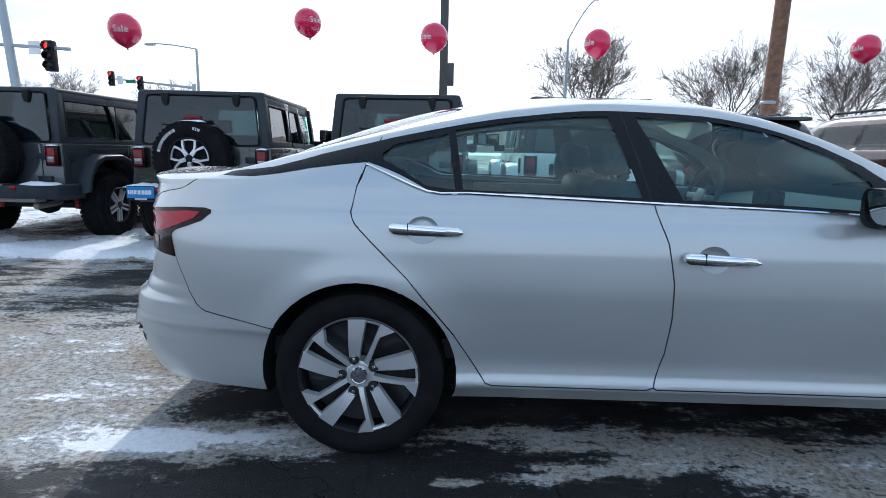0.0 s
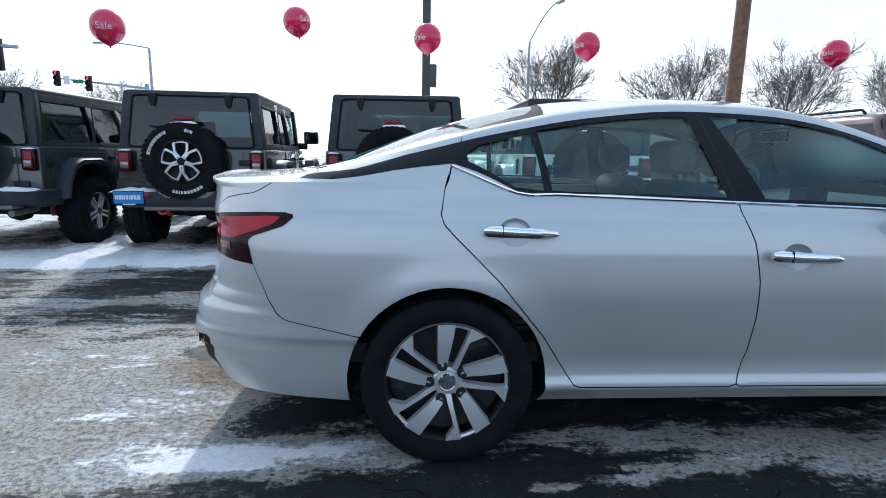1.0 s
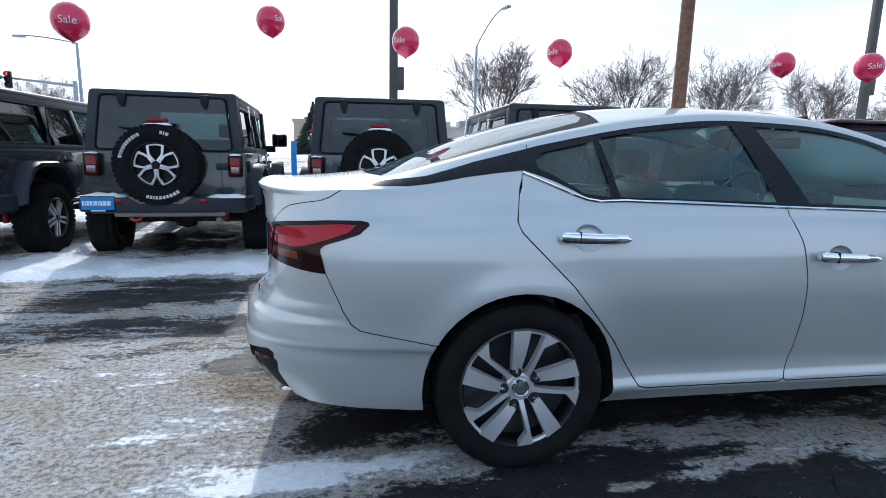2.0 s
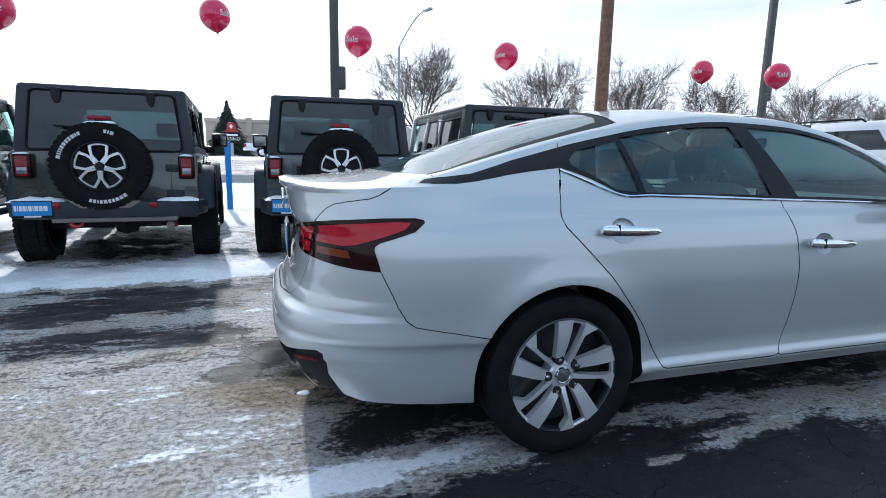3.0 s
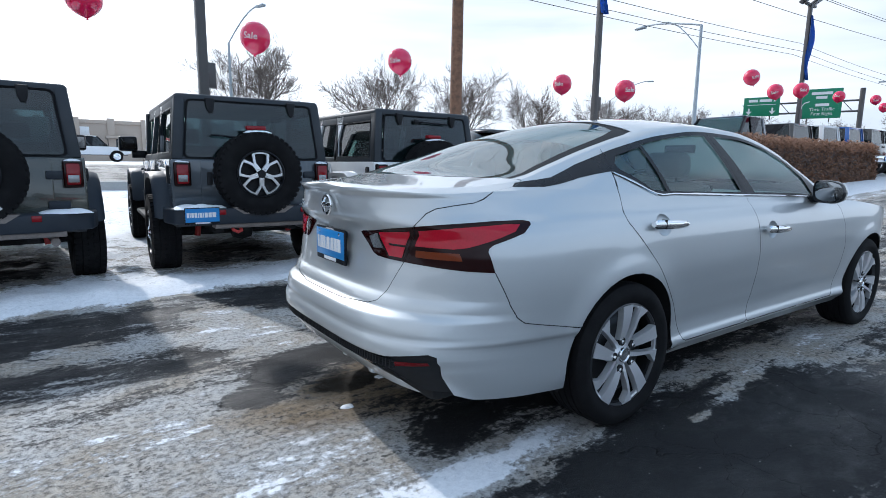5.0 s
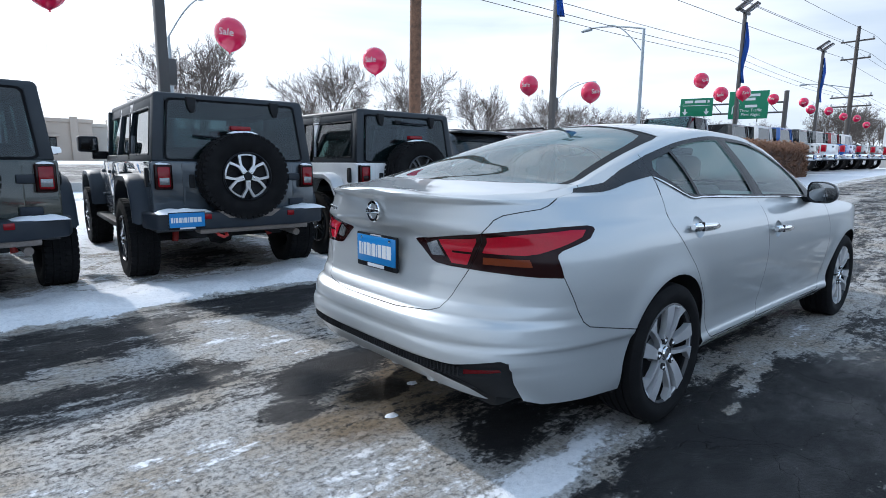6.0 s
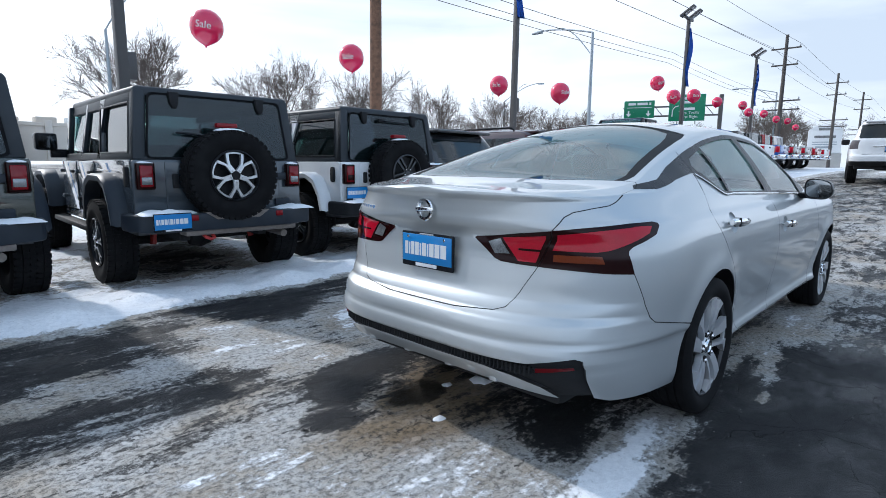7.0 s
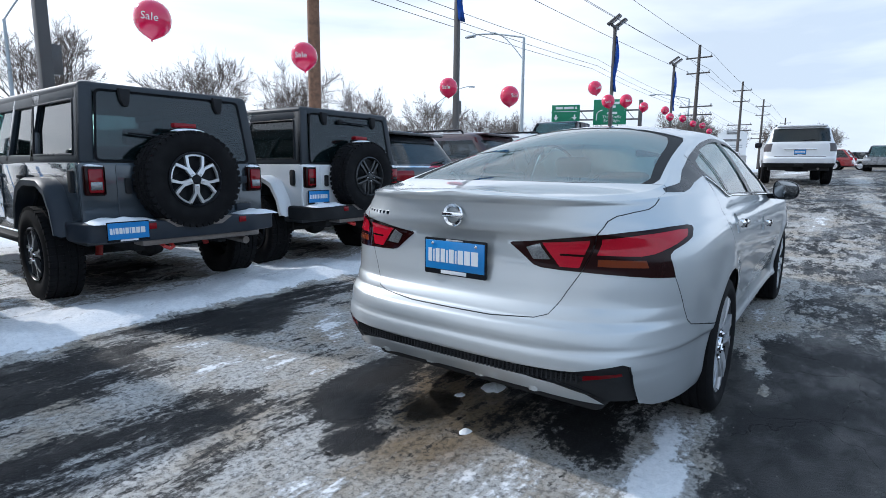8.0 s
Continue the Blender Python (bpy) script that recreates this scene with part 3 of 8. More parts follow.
    height = calc("ADD", calc("MULTIPLY", cover, 0.35), calc("ADD", calc("MULTIPLY", stone.outputs["Distance"], 0.16), calc("MULTIPLY", fine, 0.20)))
    height = calc("SUBTRACT", height, calc("MULTIPLY", seam, calc("SUBTRACT", 0.5, calc("MULTIPLY", cover, 0.5))))
    height = calc("ADD", height, calc("MULTIPLY", noise_at(14.0, 5), calc("MULTIPLY", thick, 0.9)))
    bump = node("Bump", Strength=0.75, Distance=0.016)
    L(height, bump.inputs["Height"])
    L(bump.outputs["Normal"], b.inputs["Normal"])
    return m


GROUND = build_ground()

# ---- the sedan ----
CAR = Matrix.Translation((-0.333, 2.72, 0.0))
XM = 0.0
XF = 2.75
half_width = ease([(-1.0, 0.893), (0.0, 0.893), (0.5, 0.884), (1.3, 0.882), (2.2, 0.888), (2.8, 0.896), (3.4, 0.88)])
side_inset = ease([(0.18, 0.11), (0.215, 0.088), (0.245, 0.062), (0.275, 0.034), (0.290, 0.022), (0.305, 0.023), (0.335, 0.034), (0.38, 0.037), (0.46, 0.027), (0.58, 0.010), (0.70, 0.0), (0.80, 0.003),
                   (0.88, 0.014), (0.93, 0.032), (0.955, 0.046), (0.962, 0.054), (1.0, 0.068), (1.04, 0.088), (1.08, 0.118), (1.14, 0.16)])
side_inset_rear = ease([(0.18, 0.075), (0.24, 0.050), (0.30, 0.038), (0.40, 0.030), (0.475, 0.020), (0.495, 0.010), (0.58, 0.004), (0.70, 0.0), (0.80, 0.003),
                        (0.88, 0.014), (0.93, 0.032), (0.955, 0.044), (0.962, 0.050), (1.0, 0.068), (1.04, 0.088), (1.08, 0.118), (1.14, 0.16)])
rear_reach = ease([(0.20, 0.93), (0.28, 0.985), (0.34, 1.035), (0.385, 1.065), (0.415, 1.068), (0.430, 1.084), (0.474, 1.089), (0.482, 1.0875), (0.498, 1.0815), (0.506, 1.0812), (0.526, 1.0845), (0.540, 1.0840), (0.566, 1.0765), (0.574, 1.0715), (0.588, 1.050), (0.600, 1.035), (0.615, 1.029), (0.640, 1.0145), (0.650, 1.006),
                   (0.72, 0.990), (0.82, 0.977), (0.870, 0.978), (0.880, 0.974), (0.921, 0.996), (0.934, 1.001), (0.96, 1.004), (1.0, 1.012), (1.026, 1.018), (1.038, 1.031), (1.050, 1.040), (1.062, 1.040), (1.10, 1.02)])
rear_power = ease([(0.25, 4.6), (0.42, 4.1), (0.56, 3.5), (0.70, 3.6), (0.80, 3.65), (0.90, 3.55), (0.99, 3.1), (1.10, 2.7)])
front_reach = ease([(0.18, 0.93), (0.4, 1.03), (0.6, 1.04), (0.75, 0.98), (0.9, 0.80), (1.1, 0.55)])
belt = ease([(-1.75, 1.060), (-1.35, 1.060), (-1.1, 1.052), (-0.9, 1.046), (-0.6, 1.058), (-0.3, 1.062), (0.0, 1.052), (0.3, 1.028), (0.7, 1.012), (1.1, 0.999), (1.6, 0.985), (2.1, 0.965), (2.6, 0.93), (3.2, 0.86), (4.4, 0.70)])


def arc_table():
    """Angle round the rear corner by the length of the way, on the middle level."""
    th = np.linspace(0, math.pi / 2, 600)
    x, y = 1.04 * np.sin(th) ** (2 / 3.2), 0.89 * np.cos(th) ** (2 / 3.2)
    s = np.concatenate([[0], np.cumsum(np.hypot(np.diff(x), np.diff(y)))])
    return s, th


ARC_S, ARC_T = arc_table()
UR = -float(ARC_S[-1])
UF = XF + float(ARC_S[-1])


def shell(u, z):
    """The lower body's right half: u runs from the rear's middle round the corner and forward, metre by metre."""
    reach = 0.0
    if u < XM:
        reach, a, n, x_mid, sgn = XM - u, rear_reach(z), rear_power(z), XM, -1
    elif u > XF:
        reach, a, n, x_mid, sgn = u - XF, front_reach(z), 2.6, XF, 1
    k = min(1.0, max(0.0, (u + 0.05) / 0.3))
    w = half_width(u) - side_inset(z) * k - side_inset_rear(z) * (1 - k)
    x, y = u, -w
    if reach > 0:
        th = float(np.interp(reach, ARC_S, ARC_T))
        bx, by = math.sin(th) ** (2 / 3.2), max(0.0, math.cos(th)) ** (2 / 3.2)
        f = math.atan2(bx, by)
        r = (math.cos(f) ** n + math.sin(f) ** n) ** (-1 / n) if by > 1e-6 else 1.0
        dx, t = a * r * math.sin(f), min(1.0, max(0.0, (bx - 0.38) / 0.5))
        t = t * t * (3 - 2 * t)
        dx = bx * 1.04 * (1 - t) + dx * t
        x, y = x_mid + sgn * dx, -w * r * math.cos(f)
    for hub in (0.0, 2.825):
        r = math.hypot(u - hub, z - 0.325)
        y -= 0.012 * math.exp(-((r - 0.37) / 0.075) ** 2) * (1 if z > 0.3 else max(0, (z - 0.2) / 0.1))
    return Vector((x, y, z))


def u_of(z, x=None, y=None):
    """The way round the body at which it has that x (on the side) or y (on the rear) at height z."""
    lo, hi = UR, XF
    for _ in range(40):
        mid = (lo + hi) / 2
        p = shell(mid, z)
        if (p.x < x) if x is not None else (p.y > y):
            lo = mid
        else:
            hi = mid
    return (lo + hi) / 2


rail_z = ease([(-1.06, 1.052), (-0.85, 1.064), (-0.62, 1.078), (-0.5, 1.098), (-0.3, 1.152), (0.0, 1.232), (0.3, 1.300), (0.6, 1.350), (0.95, 1.378), (1.3, 1.366), (1.55, 1.325), (1.8, 1.245), (2.0, 1.155), (2.2, 1.055), (2.34, 0.985), (2.6, 0.945), (3.2, 0.865), (3.8, 0.70)])
rail_y = ease([(-1.06, 0.70), (-0.7, 0.70), (-0.5, 0.685), (-0.2, 0.640), (0.2, 0.605), (0.7, 0.580), (1.1, 0.578), (1.5, 0.60), (1.9, 0.655), (2.2, 0.71), (2.5, 0.72), (3.8, 0.60)])
mid_z = ease([(-1.06, 1.066), (-1.0, 1.077), (-0.93, 1.072), (-0.82, 1.078), (-0.66, 1.094), (-0.52, 1.118), (-0.33, 1.192), (-0.07, 1.288), (0.15, 1.352), (0.31, 1.388), (0.56, 1.424), (0.85, 1.442), (1.2, 1.442), (1.5, 1.415), (1.75, 1.352), (2.0, 1.255), (2.3, 1.125), (2.55, 1.02), (2.75, 0.985), (3.3, 0.90), (3.8, 0.72)])


def upper(u, q):
    """Above the belt: q 0 at the belt, 1 at the roof rail, 2 on the middle line."""
    e = shell(u, belt(u))
    ye = min(rail_y(e.x), abs(e.y) * 0.9)
    ze = rail_z(e.x)
    ze = max(ze, e.z + 0.002)
    if q <= 1:
        k = math.sin(q * math.pi)
        return Vector((e.x, e.y + (-ye - e.y) * q - 0.018 * k * min(1, (ze - e.z) / 0.15), e.z + (ze - e.z) * q))
    t = q - 1
    zc = max(mid_z(e.x), ze)
    return Vector((e.x, -ye * (1 - t), ze + (zc - ze) * (1 - abs(1 - t) ** 2.2)))


def q_of(u, z):
    e = shell(u, belt(u))
    ze = max(rail_z(e.x), e.z + 0.002)
    return (z - e.z) / (ze - e.z)


def side_pt(x, z):
    return (u_of(min(z, 1.1), x=x), z)


def rear_pt(y, z):
    return (u_of(z, y=-abs(y)), z)


def glass_pt(x, z):
    u = u_of(1.05, x=x) if x < XM else x
    return (u, q_of(u, z))


def refine(pts, step, closed=True):
    out = []
    n = len(pts)
    for i in range(n if closed else n - 1):
        a, b = Vector(pts[i]), Vector(pts[(i + 1) % n])
        k = max(1, int((b - a).length / step))
        out += [tuple(a.lerp(b, j / k)) for j in range(k)]
    if not closed:
        out.append(tuple(pts[-1]))
    return out


def grid_sheet(us, vs):
    bm = bmesh.new()
    rows = [[bm.verts.new((u, v, 0)) for v in vs] for u in us]
    for a, b in zip(rows, rows[1:]):
        for j in range(len(vs) - 1):
            bm.faces.new((a[j], b[j], b[j + 1], a[j + 1]))
    return bm


def sheet_part(name, faces, surf, mat, parent, label="", mirror=False, both=False, depth=0.0, thick=0.0):
    """Lay faces of a flat sheet on the body: the right side, its mirror image, or both joined on the middle line."""
    bm = bmesh.new()
    tan = {}
    sides = (1, -1) if both else ((-1,) if mirror else (1,))
    for sgn in sides:
        made = {}
        for f in faces:
            vs = []
            for c in f:
                key = (round(c[0], 5), round(c[1], 5))
                if key not in made:
                    p = surf(*key)
                    h = 0.004
                    du, dv = surf(key[0] + h, key[1]) - surf(key[0] - h, key[1]), surf(key[0], key[1] + h) - surf(key[0], key[1] - h)
                    nor = du.cross(dv)
                    nor = nor.normalized() if nor.length > 1e-9 else Vector((0, 0, 1))
                    p = p - nor * depth
                    if both and abs(p.y) < 1e-3:
                        p.y = 0.0
                        nor.y = 0.0
                    v = bm.verts.new((p.x, p.y * sgn, p.z))
                    made[key] = v
                    tan[v] = Vector((nor.x, nor.y * sgn, nor.z))
                vs.append(made[key])
            vs = list(dict.fromkeys(vs))
            if len(vs) > 2:
                try:
                    bm.faces.new(vs if sgn == 1 else vs[::-1])
                except ValueError:
                    pass
    bm.verts.index_update()
    nors = [tan[v] for v in bm.verts]
    me = bpy.data.meshes.new(name)
    for f in bm.faces:
        f.smooth = True
    bm.to_mesh(me)
    bm.free()
    me.materials.append(mat)
    me.normals_split_custom_set_from_vertices([tuple(n) for n in nors])
    ob = new(name, me)
    ob.parent = parent
    if thick:
        so = ob.modifiers.new("thick", "SOLIDIFY")
        so.thickness, so.offset = thick, -1
    return tagged(ob, label)


def face_list(bm, keep):
    """Faces of the sheet, sorted by the name that keep gives for their middle."""
    out = {}
    for f in bm.faces:
        c = f.calc_center_median()
        k = keep((c.x, c.y))
        if k:
            out.setdefault(k, []).append([(v.co.x, v.co.y) for v in f.verts])
    return out


def circle_pts(cx, cz, r, a0, a1, n):
    return [(cx + r * math.cos(radians(a0 + (a1 - a0) * i / n)), cz + r * math.sin(radians(a0 + (a1 - a0) * i / n))) for i in range(n + 1)]


HANDLES = ((0.118, 0.904), (1.178, 0.821))


def build_sedan():
    car = thing("sedan", CAR, "silver four-door sedan parked on icy wet asphalt", "car")
    # lower body: outlines in the way round (u) and height
    us = sorted(set([round(UR + i * (-UR) / 52, 5) for i in range(53)] + [round(0.05 * i, 5) for i in range(56)] + [round(XF + i * (UF - XF) / 26, 5) for i in range(27)]))
    zs = sorted([0.19 + 0.0225 * i for i in range(43)] + [0.430, 0.476, 0.484, 0.492, 0.500, 0.507, 0.515, 0.524, 0.534, 0.566, 0.575, 0.581, 0.588, 0.594, 0.607, 0.647, 0.656, 1.026, 1.032, 1.038, 1.050])
    bm = grid_sheet(us, zs)
    low = refine([(UR, 0.315), rear_pt(0.35, 0.31), rear_pt(0.62, 0.285), rear_pt(0.735, 0.293), side_pt(-0.78, 0.272), side_pt(-0.34, 0.246), (-0.347, 0.225), (0.347, 0.215), (0.37, 0.222), (2.4, 0.222), (3.2, 0.22), (UF, 0.24)], 0.08, False)
    top = [(u, belt(u)) for u in us]
    arch_r = circle_pts(0.0, 0.325, 0.374, 200, -20, 26)
    arch_f = circle_pts(2.825, 0.325, 0.374, 200, -20, 26)
    door_r = [(-0.006, 1.25), (-0.010, belt(-0.008)), (-0.030, 0.955), (-0.022, 0.93), (0.005, 0.893), (0.18, 0.720), (0.355, 0.505), (0.465, 0.335), (0.485, 0.306), (0.51, 0.296), (1.10, 0.294), (1.128, 0.305), (1.160, 0.44), (1.168, 0.58),
              (1.160, 0.72), (1.132, 0.865), (1.105, 0.935), (1.088, belt(1.088)), (1.085, 1.25)]
    door_f = [(1.085, 1.25), (1.088, belt(1.088)), (1.105, 0.935), (1.132, 0.865), (1.160, 0.72), (1.168, 0.58), (1.160, 0.44), (1.128, 0.305), (1.14, 0.296), (2.26, 0.296), (2.30, 0.32), (2.36, 0.50), (2.37, 0.62), (2.33, 0.78), (2.26, 0.89), (2.20, belt(2.20)), (2.19, 1.25)]
    b_gap = [(u_of(0.762, x=-0.714), 0.762), side_pt(-0.660, 0.640), side_pt(-0.630, 0.588), side_pt(-0.595, 0.562), side_pt(-0.52, 0.547), (-0.335, 0.512)]
    lamp_out = [side_pt(-0.590, 0.952), side_pt(-0.562, 0.946), side_pt(-0.560, 0.936), side_pt(-0.595, 0.906), side_pt(-0.715, 0.864), side_pt(-0.732, 0.850), side_pt(-0.734, 0.838), side_pt(-0.714, 0.762),
                rear_pt(0.752, 0.766), rear_pt(0.640, 0.776), rear_pt(0.529, 0.782), rear_pt(0.5735, 0.922), rear_pt(0.66, 0.934), rear_pt(0.724, 0.942), side_pt(-0.70, 0.949)]
    lamp_in = [rear_pt(0.5705, 0.921), rear_pt(0.526, 0.782), rear_pt(0.45, 0.784), rear_pt(0.375, 0.788), rear_pt(0.345, 0.797), rear_pt(0.290, 0.840), rear_pt(0.245, 0.872), rear_pt(0.255, 0.878), rear_pt(0.33, 0.886), rear_pt(0.45, 0.905)]
    trunk = [(UR, 0.588), rear_pt(0.20, 0.589), rear_pt(0.38, 0.602), rear_pt(0.430, 0.620), rear_pt(0.466, 0.673), rear_pt(0.481, 0.702), rear_pt(0.5275, 0.782), rear_pt(0.572, 0.921), rear_pt(0.598, 0.972), rear_pt(0.620, 0.990), side_pt(-0.80, 1.003), side_pt(-0.735, 1.014), side_pt(-0.70, 1.028), (u_of(1.05, x=-0.66), 1.052), (u_of(1.05, x=-0.66), 1.2)]
    blk_top = [(UR, 0.418), rear_pt(0.30, 0.420), rear_pt(0.55, 0.430), rear_pt(0.65, 0.450), rear_pt(0.702, 0.460), rear_pt(0.724, 0.450), rear_pt(0.732, 0.38), rear_pt(0.738, 0.28)]
    blk_low = [rear_pt(0.640, 0.28), rear_pt(0.585, 0.330), rear_pt(0.48, 0.367), rear_pt(0.36, 0.381), rear_pt(0.2, 0.384), (UR, 0.384)]
    black = blk_top + blk_low
    skid = [(UR, 0.384)] + blk_low[::-1][1:] + [(u_of(0.28, y=-0.640), 0.2), (UR, 0.2)]
    cut_line(bm, low, False)
    cut_line(bm, top, False)
    cut_line(bm, arch_r, False)
    cut_line(bm, arch_f, False)
    cups = [[(x0 + 0.118 + 0.060 * math.cos(a), z0 - 0.010 + 0.050 * math.sin(a)) for a in [2 * math.pi * k / 24 for k in range(24)]] for x0, z0 in HANDLES]
    gaps = [(door_r, True, 0.0024), (door_f, True, 0.0024), (b_gap, False, 0.002), (trunk, False, 0.0016)]
    for g, cl, w in gaps:
        cut_line(bm, g, cl, w)
    for poly in (lamp_out, lamp_in, black, skid, *cups):
        cut_line(bm, poly, True)
    # lamp pattern
    lamp_red = [rear_pt(0.590, 0.908), rear_pt(0.576, 0.848), rear_pt(0.709, 0.846), side_pt(-0.793, 0.853), side_pt(-0.735, 0.873), side_pt(-0.630, 0.912), side_pt(-0.605, 0.936), side_pt(-0.66, 0.937), rear_pt(0.705, 0.923)]
    lamp_amb = [rear_pt(0.580, 0.832), rear_pt(0.725, 0.831), rear_pt(0.735, 0.803), rear_pt(0.580, 0.806)]
    in_red = [rear_pt(0.551, 0.903), rear_pt(0.535, 0.848), rear_pt(0.448, 0.847), rear_pt(0.448, 0.839), rear_pt(0.532, 0.839), rear_pt(0.519, 0.797), rear_pt(0.449, 0.797), rear_pt(0.377, 0.884)]
    in_clear = [rear_pt(0.315, 0.862), rear_pt(0.367, 0.878), rear_pt(0.412, 0.822), rear_pt(0.345, 0.818)]
    for poly in (lamp_red, lamp_amb, in_red, in_clear):
        cut_line(bm, poly, True)
    low_f = ([p[0] for p in low], [p[1] for p in low])
    bump_line = b_gap + [(-0.3, 0.515), (-0.3, 0.1), (UR, 0.1), (UR, 0.588)] + trunk[1:7] + [rear_pt(0.640, 0.776), rear_pt(0.752, 0.766), side_pt(-0.714, 0.762)]

    def sort(c):
        u, z = c
        if z < np.interp(u, *low_f) or z > belt(u) + 1e-5:
            return None
        for hub in (0.0, 2.825):
            if math.hypot(u - hub, z - 0.325) < 0.3725 or (z < 0.325 and abs(u - hub) < 0.351):
                return None
        if inside(c, lamp_out):
            return "o_red" if inside(c, lamp_red) else ("o_amber" if inside(c, lamp_amb) else "o_dark")
        if inside(c, lamp_in):
            return "i_red" if inside(c, in_red) else ("i_clear" if inside(c, in_clear) else "i_dark")
        for g, cl, w in gaps:
            n = len(g)
            for i in range(n if cl else n - 1):
                if seg_dist(c, g[i], g[(i + 1) % n]) < w * 1.02:
                    return None
        if any(inside(c, cp) for cp in cups):
            return None
        if inside(c, black):
            return "black"
        if inside(c, skid):
            return "skid"
        if inside(c, trunk + [(UR, 1.2)]):
            return "trunk"
        if inside(c, door_r):
            return "door_r"
        if inside(c, door_f):
            return "door_f"
        if inside(c, bump_line):
            return "bumper"
        if u > XF + 0.55:
            return "front"
        if u > 1.7 and z > 0.3:
            return "fender"
        if z < 0.29 and 0.34 < u < 2.5:
            return "rocker"
        return "quarter" if u < 1.7 else "fender"

    fl = face_list(bm, sort)
    bm.free()

    # above the belt
    ub = sorted(set([round(UR + i * (-UR) / 44, 5) for i in range(45)] + [round(0.06 * i, 5) for i in range(46)] + [round(XF + i * (UF - XF) / 14, 5) for i in range(15)]))
    qs = [i / 14 for i in range(15)] + [1 + i / 12 for i in range(1, 13)]
    bu = grid_sheet(ub, qs)
    dlo = [(-0.561, 0.47), (-0.496, 0.292), (-0.425, 0.190), (-0.34, 0.250), (-0.211, 0.386), (-0.10, 0.43), glass_pt(0.015, 1.134), glass_pt(0.25, 1.036), glass_pt(0.30, 1.030), (0.6, 0.045), (1.1, 0.03), (1.6, 0.03), (1.98, 0.04), (2.06, 0.2),
           (1.99, 0.62), (1.9, 0.80), (1.75, 0.88), (1.5, 0.915), (1.2, 0.925), (0.8, 0.925), (0.4, 0.905), (0.1, 0.868), (0.035, 0.847), (-0.08, 0.814), (-0.17, 0.786), (-0.264, 0.70), (-0.353, 0.605), (-0.418, 0.66), (-0.487, 0.78), (-0.53, 0.80)]
    pane_q = [glass_pt(0.075, 1.142), glass_pt(0.24, 1.052), (0.352, q_of(0.352, 1.040)), (0.322, 0.80), (0.115, 0.74), (0.07, 0.6)]
    pane_r = [(0.382, q_of(0.382, 1.040)), (1.045, 0.062), (0.945, 0.865), (0.7, 0.865), (0.348, 0.835)]
    pane_f = [(1.195, 0.062), (1.93, 0.075), (1.90, 0.55), (1.80, 0.76), (1.60, 0.85), (1.3, 0.868), (1.05, 0.868)]
    vent_bar = [(0.352, q_of(0.352, 1.036)), (0.378, q_of(0.378, 1.036)), (0.340, 0.85), (0.314, 0.85)]
    backl = [(u_of(1.05, x=-0.50), 1.06), (u_of(1.05, x=-0.58), 1.5), (u_of(1.05, x=-0.60), 2.1), (0.44, 2.1), (0.435, 1.6), (0.415, 1.30), (0.395, 1.08), (0.30, 1.05), (0.1, 1.04), (u_of(1.05, x=-0.25), 1.03), (u_of(1.05, x=-0.42), 1.035)]
    back_in = [(u_of(1.05, x=-0.505), 1.13), (u_of(1.05, x=-0.56), 1.55), (u_of(1.05, x=-0.58), 2.1), (0.415, 2.1), (0.405, 1.62), (0.375, 1.34), (0.33, 1.20), (0.22, 1.15), (0.1, 1.125), (u_of(1.05, x=-0.25), 1.105), (u_of(1.05, x=-0.42), 1.095)]
    wind = [(1.38, 2.1), (1.42, 1.6), (1.52, 1.2), (1.66, 1.1), (1.95, 1.07), (2.20, 1.12), (2.42, 1.45), (2.52, 2.1)]
    deck_gap = [(u_of(1.05, x=-0.66), 0.0), (u_of(1.05, x=-0.605), 0.28), (u_of(1.05, x=-0.545), 0.50), (u_of(1.05, x=-0.50), 0.80), (u_of(1.05, x=-0.49), 0.95), (u_of(1.05, x=-0.50), 1.06)]
    hood_gap = [(2.24, 0.9), (2.4, 0.35), (2.9, 0.30), (4.2, 0.30)]
    door_top = [(1.082, 0.0), (0.995, 0.90)]
    kick_gap = [(-0.008, 0.0), glass_pt(0.012, 1.130)]
    tri_gap = [glass_pt(0.012, 1.130), (0.055, 0.90)]
    for poly in (dlo, pane_q, pane_r, pane_f, backl, back_in, wind):
        cut_line(bu, poly, True)
    ugaps = [(deck_gap, False, 0.0017), (hood_gap, False, 0.006), (door_top, False, 0.0035), (tri_gap, False, 0.002), (kick_gap, False, 0.003)]
    for g, cl, w in ugaps:
        cut_line(bu, g, cl, w)

    u_deck = u_of(1.05, x=-0.45)
    deck_area = deck_gap + [(u_of(1.05, x=-0.545), 1.24), (u_of(1.05, x=-0.545), 2.2), (UR - 0.1, 2.2), (UR - 0.1, 0.0)]

    def sort_up(c):
        u, q = c
        for k, poly in (("g_q", pane_q), ("g_r", pane_r), ("g_f", pane_f)):
            if inside(c, poly):
                return k
        for g, cl, w in ugaps:
            for i in range(len(g) - 1):
                if seg_dist(c, g[i], g[i + 1]) < w * 1.05:
                    return "gap" if g in (door_top, tri_gap) else None
        if inside(c, dlo):
            return "frame"
        if inside(c, back_in):
            return "backlight"
        if inside(c, backl):
            return "backborder"
        if inside(c, wind):
            return "windscreen"
        if u < u_deck and inside(c, deck_area):
            return "trunk"
        if u > 2.25 and q > np.interp(u, [p[0] for p in hood_gap], [p[1] for p in hood_gap]):
            return "hood"
        if u > 2.0 and q < 0.95:
            return "fender"
        if q < 0.6 and u > -0.008:
            return "door_r" if u < 1.085 else "door_f"
        return "roof"

    fu = face_list(bu, sort_up)
    bu.free()

